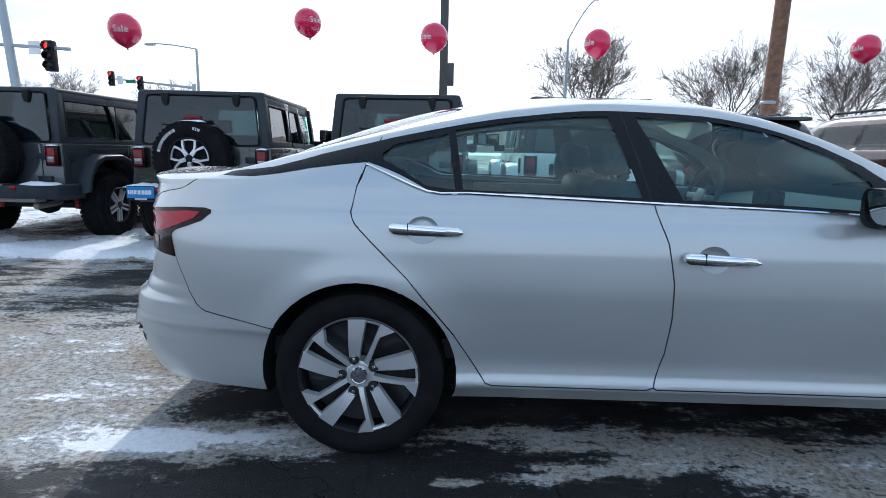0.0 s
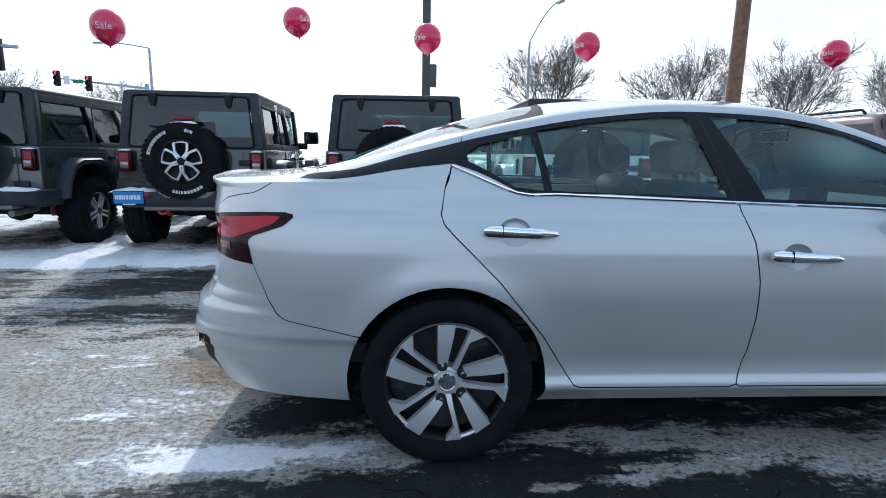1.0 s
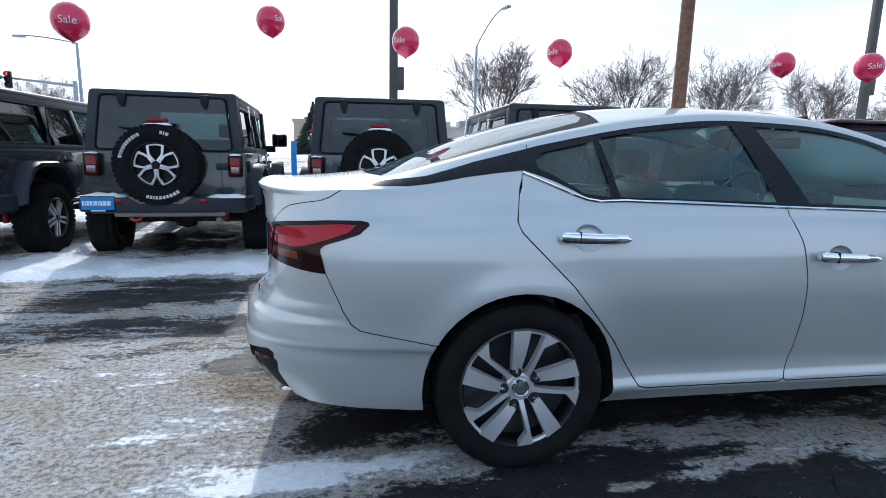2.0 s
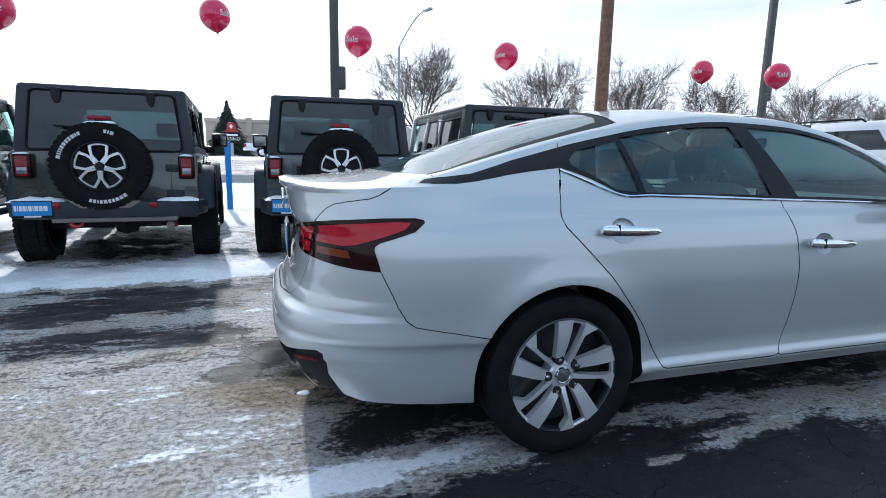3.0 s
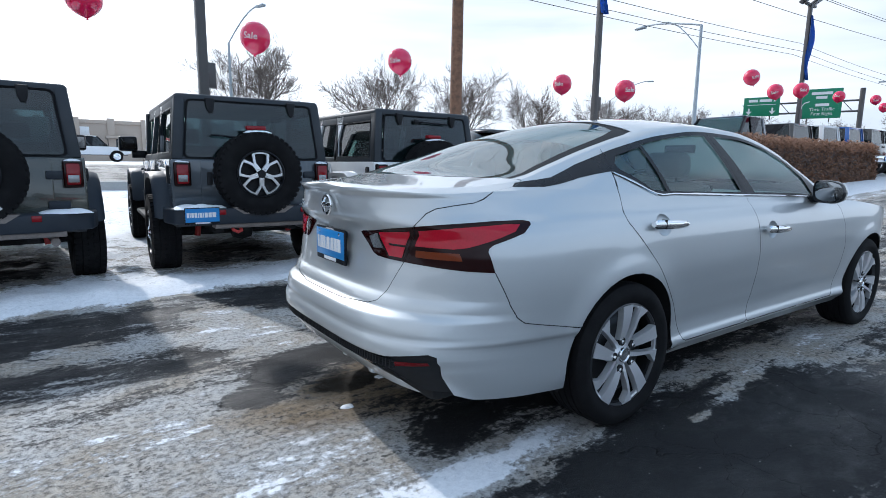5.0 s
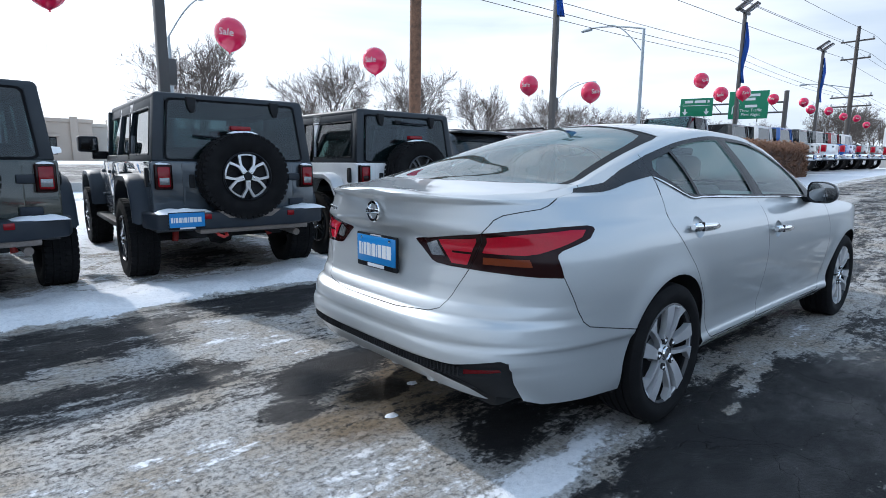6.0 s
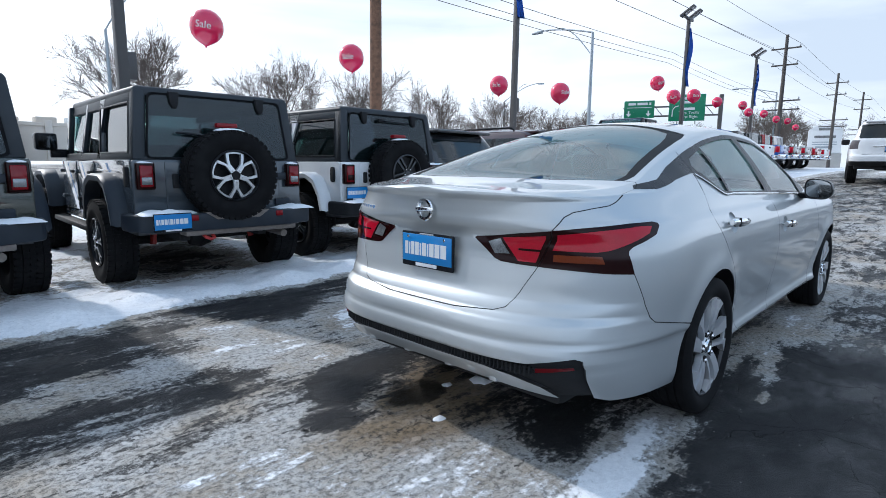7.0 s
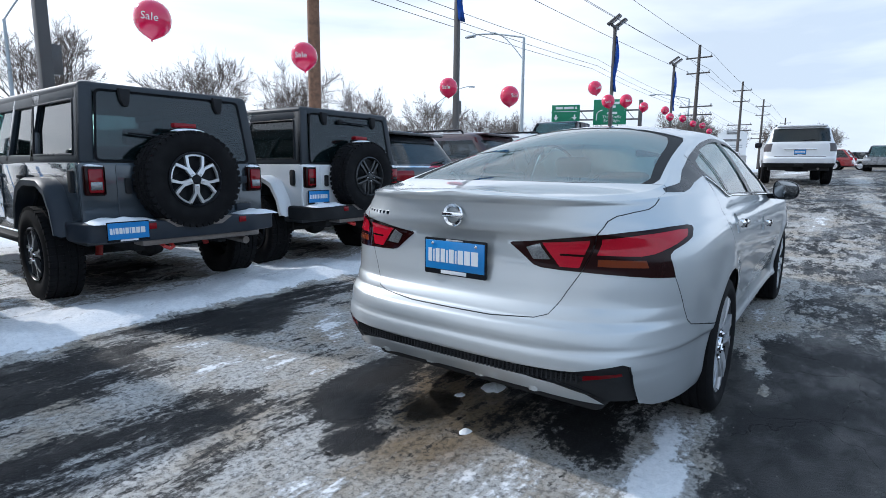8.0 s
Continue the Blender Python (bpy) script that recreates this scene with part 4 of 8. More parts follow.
    roof = sheet_part("roof", fu.get("roof", []), upper, M_SILVER, car, both=True)
    trunk_lid = sheet_part("trunk_lid", fl["trunk"], shell, M_SILVER, car, both=True)
    sheet_part("trunk_deck", fu.get("trunk", []), upper, M_SILVER, trunk_lid, both=True)
    bumper = sheet_part("rear_bumper", fl["bumper"], shell, M_SILVER, car, both=True)
    sheet_part("bumper_insert", fl["black"], shell, M_PLASTIC, bumper, "black mesh bumper insert", both=True, depth=0.014)
    sheet_part("diffuser", fl["skid"], shell, M_SILVER, bumper, both=True)
    sheet_part("rear_window", fu["backlight"], upper, M_GLASS_REAR, car, "sloping rear window glass", both=True, depth=0.004)
    sheet_part("rear_window_border", fu["backborder"], upper, M_FRIT, car, both=True, depth=0.003)
    sheet_part("windscreen", fu["windscreen"], upper, M_GLASS, car, both=True, depth=0.004)
    sheet_part("hood", fu.get("hood", []), upper, M_SILVER, car, both=True)
    sheet_part("front_bumper", fl["front"], shell, M_SILVER, car, both=True)
    for mir in (False, True):
        sheet_part("quarter_panel", fl["quarter"], shell, M_SILVER, car, mirror=mir)
        sheet_part("front_fender", fl["fender"], shell, M_SILVER, car, mirror=mir)
        sheet_part("cowl_edge", fu.get("fender", []), upper, M_SILVER, car, mirror=mir)
        sheet_part("sill", fl["rocker"], shell, M_SILVER, car, mirror=mir)
        dr = sheet_part("rear_door", fl["door_r"], shell, M_SILVER, car, mirror=mir)
        df = sheet_part("front_door", fl["door_f"], shell, M_SILVER, car, mirror=mir)
        if fu.get("door_r"):
            sheet_part("door_top", fu["door_r"], upper, M_SILVER, dr, mirror=mir)
        if fu.get("door_f"):
            sheet_part("door_top", fu["door_f"], upper, M_SILVER, df, mirror=mir)
        sheet_part("window_surround", fu["frame"], upper, M_BLACKTRIM, car, "gloss black window surround and pillars", mirror=mir, depth=-0.001)
        for at in (False, True):
            sheet_part("pillar_gap", [f for f in fu.get("gap", []) if (sum(c[0] for c in f) / len(f) > 0.5) == at], upper, M_DARK, car, mirror=mir, depth=-0.0008)
        sheet_part("quarter_window", fu["g_q"], upper, M_GLASS, car, mirror=mir, depth=0.006)
        sheet_part("window", fu["g_r"], upper, M_GLASS, dr, mirror=mir, depth=0.006)
        sheet_part("window", fu["g_f"], upper, M_GLASS, df, mirror=mir, depth=0.006)
        for nm, base in (("tail_lamp", "o_"), ("trunk_tail_lamp", "i_")):
            lamp = sheet_part(nm, fl[base + "dark"], shell, M_REDDARK, car, "smoked red tail lamp", mirror=mir, depth=-0.002)
            sheet_part("red_lens", fl[base + "red"], shell, M_RED, lamp, "bright red lens", mirror=mir, depth=-0.004)
            if base == "o_":
                sheet_part("amber_lens", fl["o_amber"], shell, M_AMBER, lamp, "amber indicator lens", mirror=mir, depth=-0.004)
            else:
                sheet_part("reversing_lens", fl["i_clear"], shell, M_REVERSE, lamp, "clear reversing lens", mirror=mir, depth=-0.004)
    # dark inner shell seen through the gaps
    lb = grid_sheet([u for i, u in enumerate(us) if i % 2 == 0 or u in (UR, UF)], zs[1::2])
    lin_cut = circle_pts(0.0, 0.325, 0.395, 215, -35, 20), circle_pts(2.825, 0.325, 0.395, 215, -35, 20)
    for a in lin_cut:
        cut_line(lb, a, False)
    cut_line(lb, [(u, belt(u) - 0.012) for u in us], False)
    ll = face_list(lb, lambda c: "l" if c[1] < belt(c[0]) - 0.012 and c[1] > np.interp(c[0], *low_f) + 0.02 and all(math.hypot(c[0] - h, c[1] - 0.325) > 0.394 and not (c[1] < 0.325 and abs(c[0] - h) < 0.37) for h in (0.0, 2.825)) else None)
    lb.free()
    sheet_part("inner_panel", ll["l"], shell, M_INTERIOR, car, "dark inner body panel", both=True, depth=0.022)
    return car


def wheel_rim(parent, name, radius, depth, n_spoke, mat_face, mat_gap, spoke, nuts=5, nut_r=0.060):
    """A wheel's dish, lip, spokes, nuts and cap, facing -y, about the origin of parent."""
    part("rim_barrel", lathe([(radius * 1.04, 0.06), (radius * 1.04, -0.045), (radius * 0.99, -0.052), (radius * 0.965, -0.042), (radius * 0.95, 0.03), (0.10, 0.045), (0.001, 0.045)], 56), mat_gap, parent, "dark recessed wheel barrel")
    for i in range(n_spoke):
        bm = bmesh.new()
        spoke(bm, i)
        bmesh.ops.rotate(bm, verts=bm.verts[:], cent=(0, 0, 0), matrix=Matrix.Rotation(2 * math.pi * i / n_spoke, 3, "Y"))
        part("spoke", bm, mat_face, parent, smooth=25)
    for i in range(nuts):
        a = 2 * math.pi * (i + 0.25) / nuts
        part("wheel_nut", lathe([(0.0105, 0.0), (0.0105, -0.040), (0.007, -0.048), (0.001, -0.049)], 6, centre=(nut_r * math.cos(a), -0.012, nut_r * math.sin(a))), M_CHROME, parent)
    return parent


def sedan_spoke(bm, i):
    """A broad raked blade with a slender rib beside it and a step between."""
    r0, r1 = 0.046, 0.2305

    def at(r, a, y):
        return (r * math.sin(radians(a)), y, r * math.cos(radians(a)))
    blade = [(0.046, -34, 2), (0.085, -24, 4), (0.13, -15.5, 7), (0.18, -10.5, 8.8), (0.2305, -8, 9.4)]
    rib = [(0.046, 18, 46), (0.085, 22.5, 36), (0.13, 23.3, 31), (0.176, 23.6, 29.2), (0.182, 23.6, 30.0), (0.2305, 23.5, 39.5)]
    for rows in (blade, rib):
        top, low = [], []
        for r, s0, s1 in rows:
            t = (r - r0) / (r1 - r0)
            y = -0.054 - 0.004 * math.sin(t * math.pi) + 0.022 * (1 - t) ** 2
            top.append([bm.verts.new(at(r, s0 + 0.4, y)), bm.verts.new(at(r, s1 - 0.4, y))])
            low.append([bm.verts.new(at(r, s0 - 0.6, y + 0.028)), bm.verts.new(at(r, s1 + 0.6, y + 0.028))])
        k = len(rows) - 1
        for j in range(k):
            bm.faces.new((top[j][0], top[j][1], top[j + 1][1], top[j + 1][0]))
            bm.faces.new((low[j][0], low[j + 1][0], low[j + 1][1], low[j][1]))
            bm.faces.new((top[j][0], top[j + 1][0], low[j + 1][0], low[j][0]))
            bm.faces.new((top[j][1], low[j][1], low[j + 1][1], top[j + 1][1]))
        bm.faces.new((top[0][0], low[0][0], low[0][1], top[0][1]))
        bm.faces.new((top[k][0], top[k][1], low[k][1], low[k][0]))
    # bridge along the rim joining blade and rib
    a = [at(0.2305, 8.0 + 17 * j / 3, -0.049) for j in range(4)]
    b = [at(0.218, 8.0 + 17 * j / 3, -0.045) for j in range(4)]
    va, vb = [bm.verts.new(p) for p in a], [bm.verts.new(p) for p in b]
    vc, vd = [bm.verts.new((p[0], p[1] + 0.03, p[2])) for p in a], [bm.verts.new((p[0], p[1] + 0.03, p[2])) for p in b]
    for j in range(3):
        bm.faces.new((va[j], va[j + 1], vb[j + 1], vb[j]))
        bm.faces.new((vb[j], vb[j + 1], vd[j + 1], vd[j]))
        bm.faces.new((va[j + 1], va[j], vc[j], vc[j + 1]))


def tyre_mesh(r, w, rim, groove=4):
    """A tyre about y: bulged side walls, shoulder, grooves."""
    prof = [(rim * 0.96, w * 0.36), (rim * 1.02, w * 0.43), (rim * 1.06, w * 0.455), ((rim + r) / 2 - 0.012, w * 0.52), ((rim + r) / 2 + 0.012, w * 0.525), (r * 0.93, w * 0.49), (r * 0.955, w * 0.475), (r * 0.985, w * 0.43), (r * 0.997, w * 0.36)]
    tread = []
    for i in range(groove):
        c = w * (0.27 - 0.54 * i / (groove - 1))
        tread += [(r, c + 0.006), (r - 0.008, c + 0.004), (r - 0.008, c - 0.004), (r, c - 0.006)]
    return lathe(prof + tread + [(a, -b) for a, b in prof[::-1]], 64, closed=True)


def tread_lugs(r, w, blocks):
    """Lugs round an off-road tread: shoulder blocks and centre blocks, staggered."""
    bm = bmesh.new()
    for i in range(blocks):
        for s in (-1, 1):
            m = Matrix.Rotation(2 * math.pi * (i + (0.5 if s > 0 else 0)) / blocks, 4, "Y")
            lug = 2 * math.pi * r / blocks * 0.34
            add_box(bm, -lug, lug, min(s * w * 0.30, s * w * 0.49), max(s * w * 0.30, s * w * 0.49), r - 0.03, r + 0.001, m=m)
            add_box(bm, -lug * 0.8, lug * 0.8, min(s * w * 0.04, s * w * 0.24), max(s * w * 0.04, s * w * 0.24), r - 0.01, r + 0.002, m=m)
    return bm


def finish_sedan(car):
    # wheels
    first = {}
    for x in (0.0, 2.825):
        for sgn in (-1, 1):
            wheel = part("wheel", tyre_mesh(0.327, 0.215, 0.226), M_RUBBER, car, "low-profile road tyre on a silver wheel")
            wheel.matrix_local = Matrix.Translation((x, sgn * 0.782, 0.325)) @ Matrix.Rotation(math.pi if sgn > 0 else 0, 4, "Z") @ Matrix.Rotation(radians(-2 if x == 0 else 20), 4, "Y")
            if not first:
                rim = new("rim")
                rim.parent, rim.location = wheel, (0, -0.048, 0)
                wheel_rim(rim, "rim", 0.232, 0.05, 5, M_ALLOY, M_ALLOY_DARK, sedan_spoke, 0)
                for k in range(5):
                    a = radians(-14 + 72 * k)
                    pos = (0.067 * math.sin(a), 0.017, 0.067 * math.cos(a))
                    # raised near-black disc; its colour stands for the shade in a nut recess
                    part("nut_pocket", lathe([(0.0195, -0.030), (0.0195, -0.0605), (0.0165, -0.0585), (0.001, -0.0585)], 18, centre=pos), M_DARK, rim)
                    part("wheel_nut", lathe([(0.0095, -0.03), (0.0095, -0.062), (0.006, -0.068), (0.001, -0.069)], 6, centre=pos), M_CHROME, rim)
                part("hub_cap", lathe([(0.036, 0.0), (0.036, -0.060), (0.031, -0.069), (0.029, -0.069), (0.027, -0.065), (0.001, -0.066)], 32, centre=(0, 0.019, 0)), M_CHROME, rim)
                part("hub_plate", lathe([(0.056, 0.01), (0.056, -0.050), (0.048, -0.057), (0.001, -0.057)], 32, centre=(0, 0.021, 0)), M_ALLOY, rim)
                first["rim"] = rim
            else:
                made = copy_thing(first["rim"], Matrix.Translation((0, -0.048, 0)))
                made.parent = wheel
    # wheel wells
    for x in (0.0, 2.825):
        for sgn in (-1, 1):
            bm = bmesh.new()
            arc = circle_pts(x, 0.325, 0.383, 196, -16, 24)
            a = [bm.verts.new((p[0], sgn * (abs(shell(p[0], p[1]).y) - 0.010), p[1])) for p in arc]
            b = [bm.verts.new((p[0], sgn * 0.50, p[1])) for p in arc]
            for i in range(len(arc) - 1):
                bm.faces.new((a[i], a[i + 1], b[i + 1], b[i]))
            bm.faces.new(b)
            part("wheel_well", bm, M_DARK, car, "black wheel arch liner")
    part("underbody", box(-0.85, 3.5, -0.60, 0.60, 0.20, 0.34, bev=0.04), M_DARK, car, "dark underbody")
    for yy in (-0.38, -0.13, 0.13, 0.38):
        part("diffuser_fin", prism([(-1.020, 0.335), (-1.012, 0.305), (-0.97, 0.290), (-0.80, 0.285), (-0.80, 0.34)], yy - 0.020, yy + 0.020, bev=0.010, seg=3), M_SILVER, car)
    # door handles
    for x0, z0 in HANDLES:
        for sgn in (-1, 1):
            y = shell(x0 + 0.12, z0).y * -sgn
            bm = bmesh.new()
            L, n = 0.266, 16
            rings = []
            for i in range(n + 1):
                t = i / n
                x = x0 + L * t
                hz = 0.021 * (1 - 0.26 * max(0, (t - 0.30) / 0.70) ** 1.5) * (0.62 + 0.38 * min(1, t / 0.06) ** 0.5) * (0.45 + 0.55 * min(1, (1 - t) / 0.07) ** 0.5)
                hy = 0.012
                out = 0.030 + 0.012 * math.sin(t * math.pi)
                zc = z0 - 0.010 * t
                rings.append([bm.verts.new((x, y + sgn * (out + hy * math.cos(a)), zc + hz * math.sin(a))) for a in [2 * math.pi * k / 10 for k in range(10)]])
            for a, b in zip(rings, rings[1:]):
                for k in range(10):
                    bm.faces.new((a[k], a[(k + 1) % 10], b[(k + 1) % 10], b[k]))
            bm.faces.new(rings[0])
            bm.faces.new(rings[-1])
            h = part("door_handle", bm, M_CHROME, car, "chrome door handle")
            part("handle_joint", box(x0 + 0.066, x0 + 0.068, y + sgn * 0.024, y + sgn * 0.0515, z0 - 0.0225, z0 + 0.020), M_DARK, h)
            for xx in (x0 + 0.03, x0 + L - 0.035):
                part("handle_mount", box(xx - 0.012, xx + 0.012, min(y - sgn * 0.01, y + sgn * 0.03), max(y - sgn * 0.01, y + sgn * 0.03), z0 - 0.010, z0 + 0.002, bev=0.003), M_SILVER, h)
            # scooped cup behind the handle
            cup = bmesh.new()
            cx, cz = x0 + 0.118, z0 - 0.010
            prev = None
            for r, d in ((1.0, 0.0), (0.93, 0.006), (0.80, 0.013), (0.55, 0.019), (0.25, 0.021)):
                ring = []
                for k in range(24):
                    a = 2 * math.pi * k / 24
                    px, pz = cx + 0.060 * r * math.cos(a), cz + 0.050 * r * math.sin(a)
                    ring.append(cup.verts.new((px, (shell(px, pz).y + d) * -sgn, pz)))
                if prev:
                    for k in range(24):
                        cup.faces.new((prev[k], prev[(k + 1) % 24], ring[(k + 1) % 24], ring[k]))
                prev = ring
            cup.faces.new(prev)
            part("handle_cup", cup, M_SILVER, car)
    # chrome strip under the side windows, with its kick up at the quarter window
    for sgn in (-1, 1):
        bm = bmesh.new()
        line = [glass_pt(0.012, 1.127), glass_pt(0.06, 1.108), glass_pt(0.13, 1.079), glass_pt(0.20, 1.050), glass_pt(0.25, 1.033), (0.30, q_of(0.30, 1.026))] + [(u, 0.02) for u in [0.4 + 0.1 * i for i in range(17)]]
        pts = [upper(*p) for p in line]
        add_tube(bm, [(p.x, (p.y - 0.004) * -sgn, p.z) for p in pts], 0.0055, 6)
        part("chrome_strip", bm, M_CHROME, car, "chrome window strip")
    # mirrors: black housing round the glass, silver cap in front
    for sgn in (-1, 1):
        def rim_pts(k):
            return [(sgn * (0.955 + (yy - 0.955) * k), 1.018 + (zz - 1.018) * k) for yy, zz in ((0.872, 0.975), (0.868, 1.055), (0.885, 1.084), (0.960, 1.084), (1.014, 1.064), (1.034, 1.020), (1.024, 0.970), (0.985, 0.948), (0.900, 0.950))]
        house = bmesh.new()
        rings = []
        for x, k in ((1.800, 0.93), (1.792, 1.0), (1.808, 1.03), (1.832, 1.03)):
            rings.append([house.verts.new((x, *p)) for p in rounded(rim_pts(k), 0.02)])
        back = [house.verts.new((1.812, *p)) for p in rounded(rim_pts(0.91), 0.02)]
        for a, b in zip([back] + rings, rings):
            for q in range(len(a)):
                house.faces.new((a[q], a[(q + 1) % len(a)], b[(q + 1) % len(a)], b[q]))
        m = part("mirror", house, M_BLACKTRIM, car, "black door mirror with a silver cap")
        cap = bmesh.new()
        rings = []
        for x, k in ((1.832, 1.035), (1.856, 1.02), (1.880, 0.92), (1.896, 0.74), (1.904, 0.45)):
            rings.append([cap.verts.new((x, *p)) for p in rounded(rim_pts(k), 0.02)])
        for a, b in zip(rings, rings[1:]):
            for q in range(len(a)):
                cap.faces.new((a[q], a[(q + 1) % len(a)], b[(q + 1) % len(a)], b[q]))
        cap.faces.new(rings[-1])
        part("mirror_cap", cap, M_SILVER, m, "silver cap")
        part("mirror_base", prism([(1.84, 0.950), (1.83, 0.985), (1.93, 0.990), (1.98, 0.950)], sgn * 0.78, sgn * 0.93, bev=0.01), M_BLACKTRIM, m)
        mg = prism(rounded(rim_pts(0.92), 0.02), 1.808, 1.813, axis="x", bev=0.001)
        for v in mg.verts:
            v.co.x += (1.02 - v.co.z) * 0.10 + (abs(v.co.y) - 0.95) * 0.06 - 0.002
        part("mirror_glass", mg, M_MIRROR, m, "mirror glass")
    # number plate with the dealer's blue insert
    plate = part("number_plate", prism(rounded([(-0.157, 0.712), (-0.157, 0.868), (0.157, 0.868), (0.157, 0.712)], 0.008), -1.012, -1.000, axis="x", bev=0.003), M_BLACKTRIM, car, "black plate frame with a blue dealer insert")
    part("plate_insert", box(-1.0155, -1.010, -0.150, 0.150, 0.735, 0.858, bev=0.002), M_BLUE, plate, "blue insert with white lettering bars")
    bars = bmesh.new()
    x = 0.132
    for w in (0.018, 0.008, 0.020, 0.022, 0.008, 0.024, 0.008, 0.026, 0.028, 0.032):
        add_box(bars, -1.0172, -1.015, x - w, x, 0.766, 0.824 if w > 0.009 else 0.820)
        x -= w + 0.0065
    part("plate_lettering", bars, M_WHITE, plate, "white lettering bars")
    part("frame_lettering", box(-1.0140, -1.0115, -0.062, 0.068, 0.717, 0.733, bev=0.001), M_WHITE, plate, "white lettering bar")
    part("frame_script", box(-1.0140, -1.0115, -0.042, 0.042, 0.859, 0.8655, bev=0.001), M_CLEAR, plate, "small white lettering bar")
    for yy in (-0.11, 0.11):
        part("plate_screw", lathe([(0.007, 0.0), (0.007, -0.003), (0.001, -0.004)], 12, axis="x", centre=(-1.0155, yy, 0.846)), M_CHROME, plate)
    # badge: ring with a cross bar
    b = part("badge", lathe([(0.047, 0.0), (0.049, -0.006), (0.045, -0.011), (0.034, -0.010), (0.031, -0.003), (0.033, 0.0)], 40, axis="x", closed=True, centre=(-1.018, 0.0, 0.972)), M_CHROME, car, "round chrome badge on the trunk lid")
    part("badge_bar", box(-1.030, -1.012, -0.053, 0.053, 0.961, 0.983, bev=0.003), M_CHROME, b)
    script = bmesh.new()
    for i in range(6):
        yy = 0.560 - i * 0.030
        p = shell(u_of(0.957, y=-yy), 0.957)
        add_box(script, p.x - 0.004, p.x + 0.014, yy - 0.023, yy, 0.949, 0.965, bev=0.001)
    part("model_script", script, M_CHROME, car, "small chrome lettering bars", smooth=0)
    # reflectors in the bumper insert
    for sgn in (-1, 1):
        bm = bmesh.new()
        cols = []
        for i in range(7):
            yy = 0.578 + 0.122 * i / 6
            lo, hi = 0.394 + 0.020 * i / 6, 0.411 + 0.016 * i / 6
            u0, u1 = u_of(lo, y=-yy), u_of(hi, y=-yy)
            cols.append([bm.verts.new((p.x + 0.004, p.y * -sgn, p.z)) for p in (shell(u0, lo), shell(u1, hi))])
        for a, c in zip(cols, cols[1:]):
            bm.faces.new((a[0], c[0], c[1], a[1]))
        bmesh.ops.solidify(bm, geom=bm.faces[:], thickness=0.008)
        part("reflector", bm, M_REDLAMP, car, "red bumper reflector")
    # mesh ribs in the insert
    ribs = bmesh.new()
    for i in range(64):
        yy = -0.56 + 1.12 * i / 63
        u = u_of(0.40, y=-abs(yy) - 1e-4)
        p = shell(u, 0.40)
        add_box(ribs, p.x - 0.001, p.x + 0.012, yy - 0.003, yy + 0.003, 0.382, 0.417)
    for z in (0.390, 0.400, 0.410):
        line = []
        for i in range(25):
            yy = -0.58 + 1.16 * i / 24
            p = shell(u_of(z, y=-abs(yy) - 1e-4), z)
            line.append((p.x + 0.004, yy, z))
        add_tube(ribs, line, 0.0025, 5)
    tagged(part("bumper_mesh", ribs, M_PLASTIC, car, "black honeycomb bumper mesh", smooth=0), kind="stuff")
    # aerial fin and high brake lamp
    part("high_brake_lamp", box(0.20, 0.28, -0.12, 0.12, 1.315, 1.335, bev=0.006), M_RED, car, "red high brake lamp behind the glass")
    # cabin
    part("cabin_floor", box(-0.45, 2.3, -0.70, 0.70, 0.34, 0.42), M_INTERIOR, car)
    part("parcel_shelf", box(-0.62, 0.02, -0.62, 0.62, 0.98, 1.035, bev=0.02), M_INTERIOR, car, "dark parcel shelf")
    dash = prism([(2.00, 0.60), (1.96, 0.88), (2.06, 0.955), (2.30, 0.985), (2.50, 0.97), (2.50, 0.60)], -0.70, 0.70, bev=0.03)
    part("dashboard", dash, M_DOORCARD, car, "grey dashboard")
    part("centre_screen", box(1.93, 1.96, -0.15, 0.10, 0.90, 1.02, bev=0.01), M_BLACKTRIM, car)
    sw = bmesh.new()
    add_lathe(sw, [(0.185 + 0.014 * math.cos(2 * math.pi * k / 8), 0.014 * math.sin(2 * math.pi * k / 8)) for k in range(8)], 36, axis="x", closed=True)
    add_box(sw, -0.012, 0.02, -0.06, 0.06, -0.05, 0.05, bev=0.01)
    add_box(sw, -0.008, 0.008, -0.18, 0.18, -0.018, 0.018, bev=0.004)
    add_box(sw, -0.008, 0.008, -0.018, 0.018, -0.18, 0.0, bev=0.004)
    steer = part("steering_wheel", sw, M_INTERIOR, car, "dark steering wheel")
    steer.matrix_local = Matrix.Translation((1.78, 0.37, 0.95)) @ Matrix.Rotation(radians(22), 4, "Y")
    part("cabin_mirror", box(1.72, 1.745, -0.12, 0.12, 1.255, 1.315, bev=0.015), M_BLACKTRIM, car)
    for yy in (-0.36, 0.36):
        seat = part("front_seat", prism(rounded([(1.28, 0.42), (1.00, 1.00), (1.02, 1.06), (1.11, 1.07), (1.22, 0.98), (1.42, 0.56), (1.80, 0.60), (1.84, 0.52), (1.78, 0.42)], 0.03), yy - 0.24, yy + 0.24, bev=0.05, seg=3), M_CLOTH, car, "grey cloth front seat")
        part("headrest", prism(rounded([(0.99, 1.09), (0.96, 1.22), (1.02, 1.25), (1.09, 1.22), (1.09, 1.10)], 0.03), yy - 0.13, yy + 0.13, bev=0.04, seg=3), M_CLOTH, seat)
        for k in (-0.05, 0.05):
            part("headrest_post", tube([(1.06, yy + k, 1.03), (1.045, yy + k, 1.12)], 0.006, 6), M_CHROME, seat)
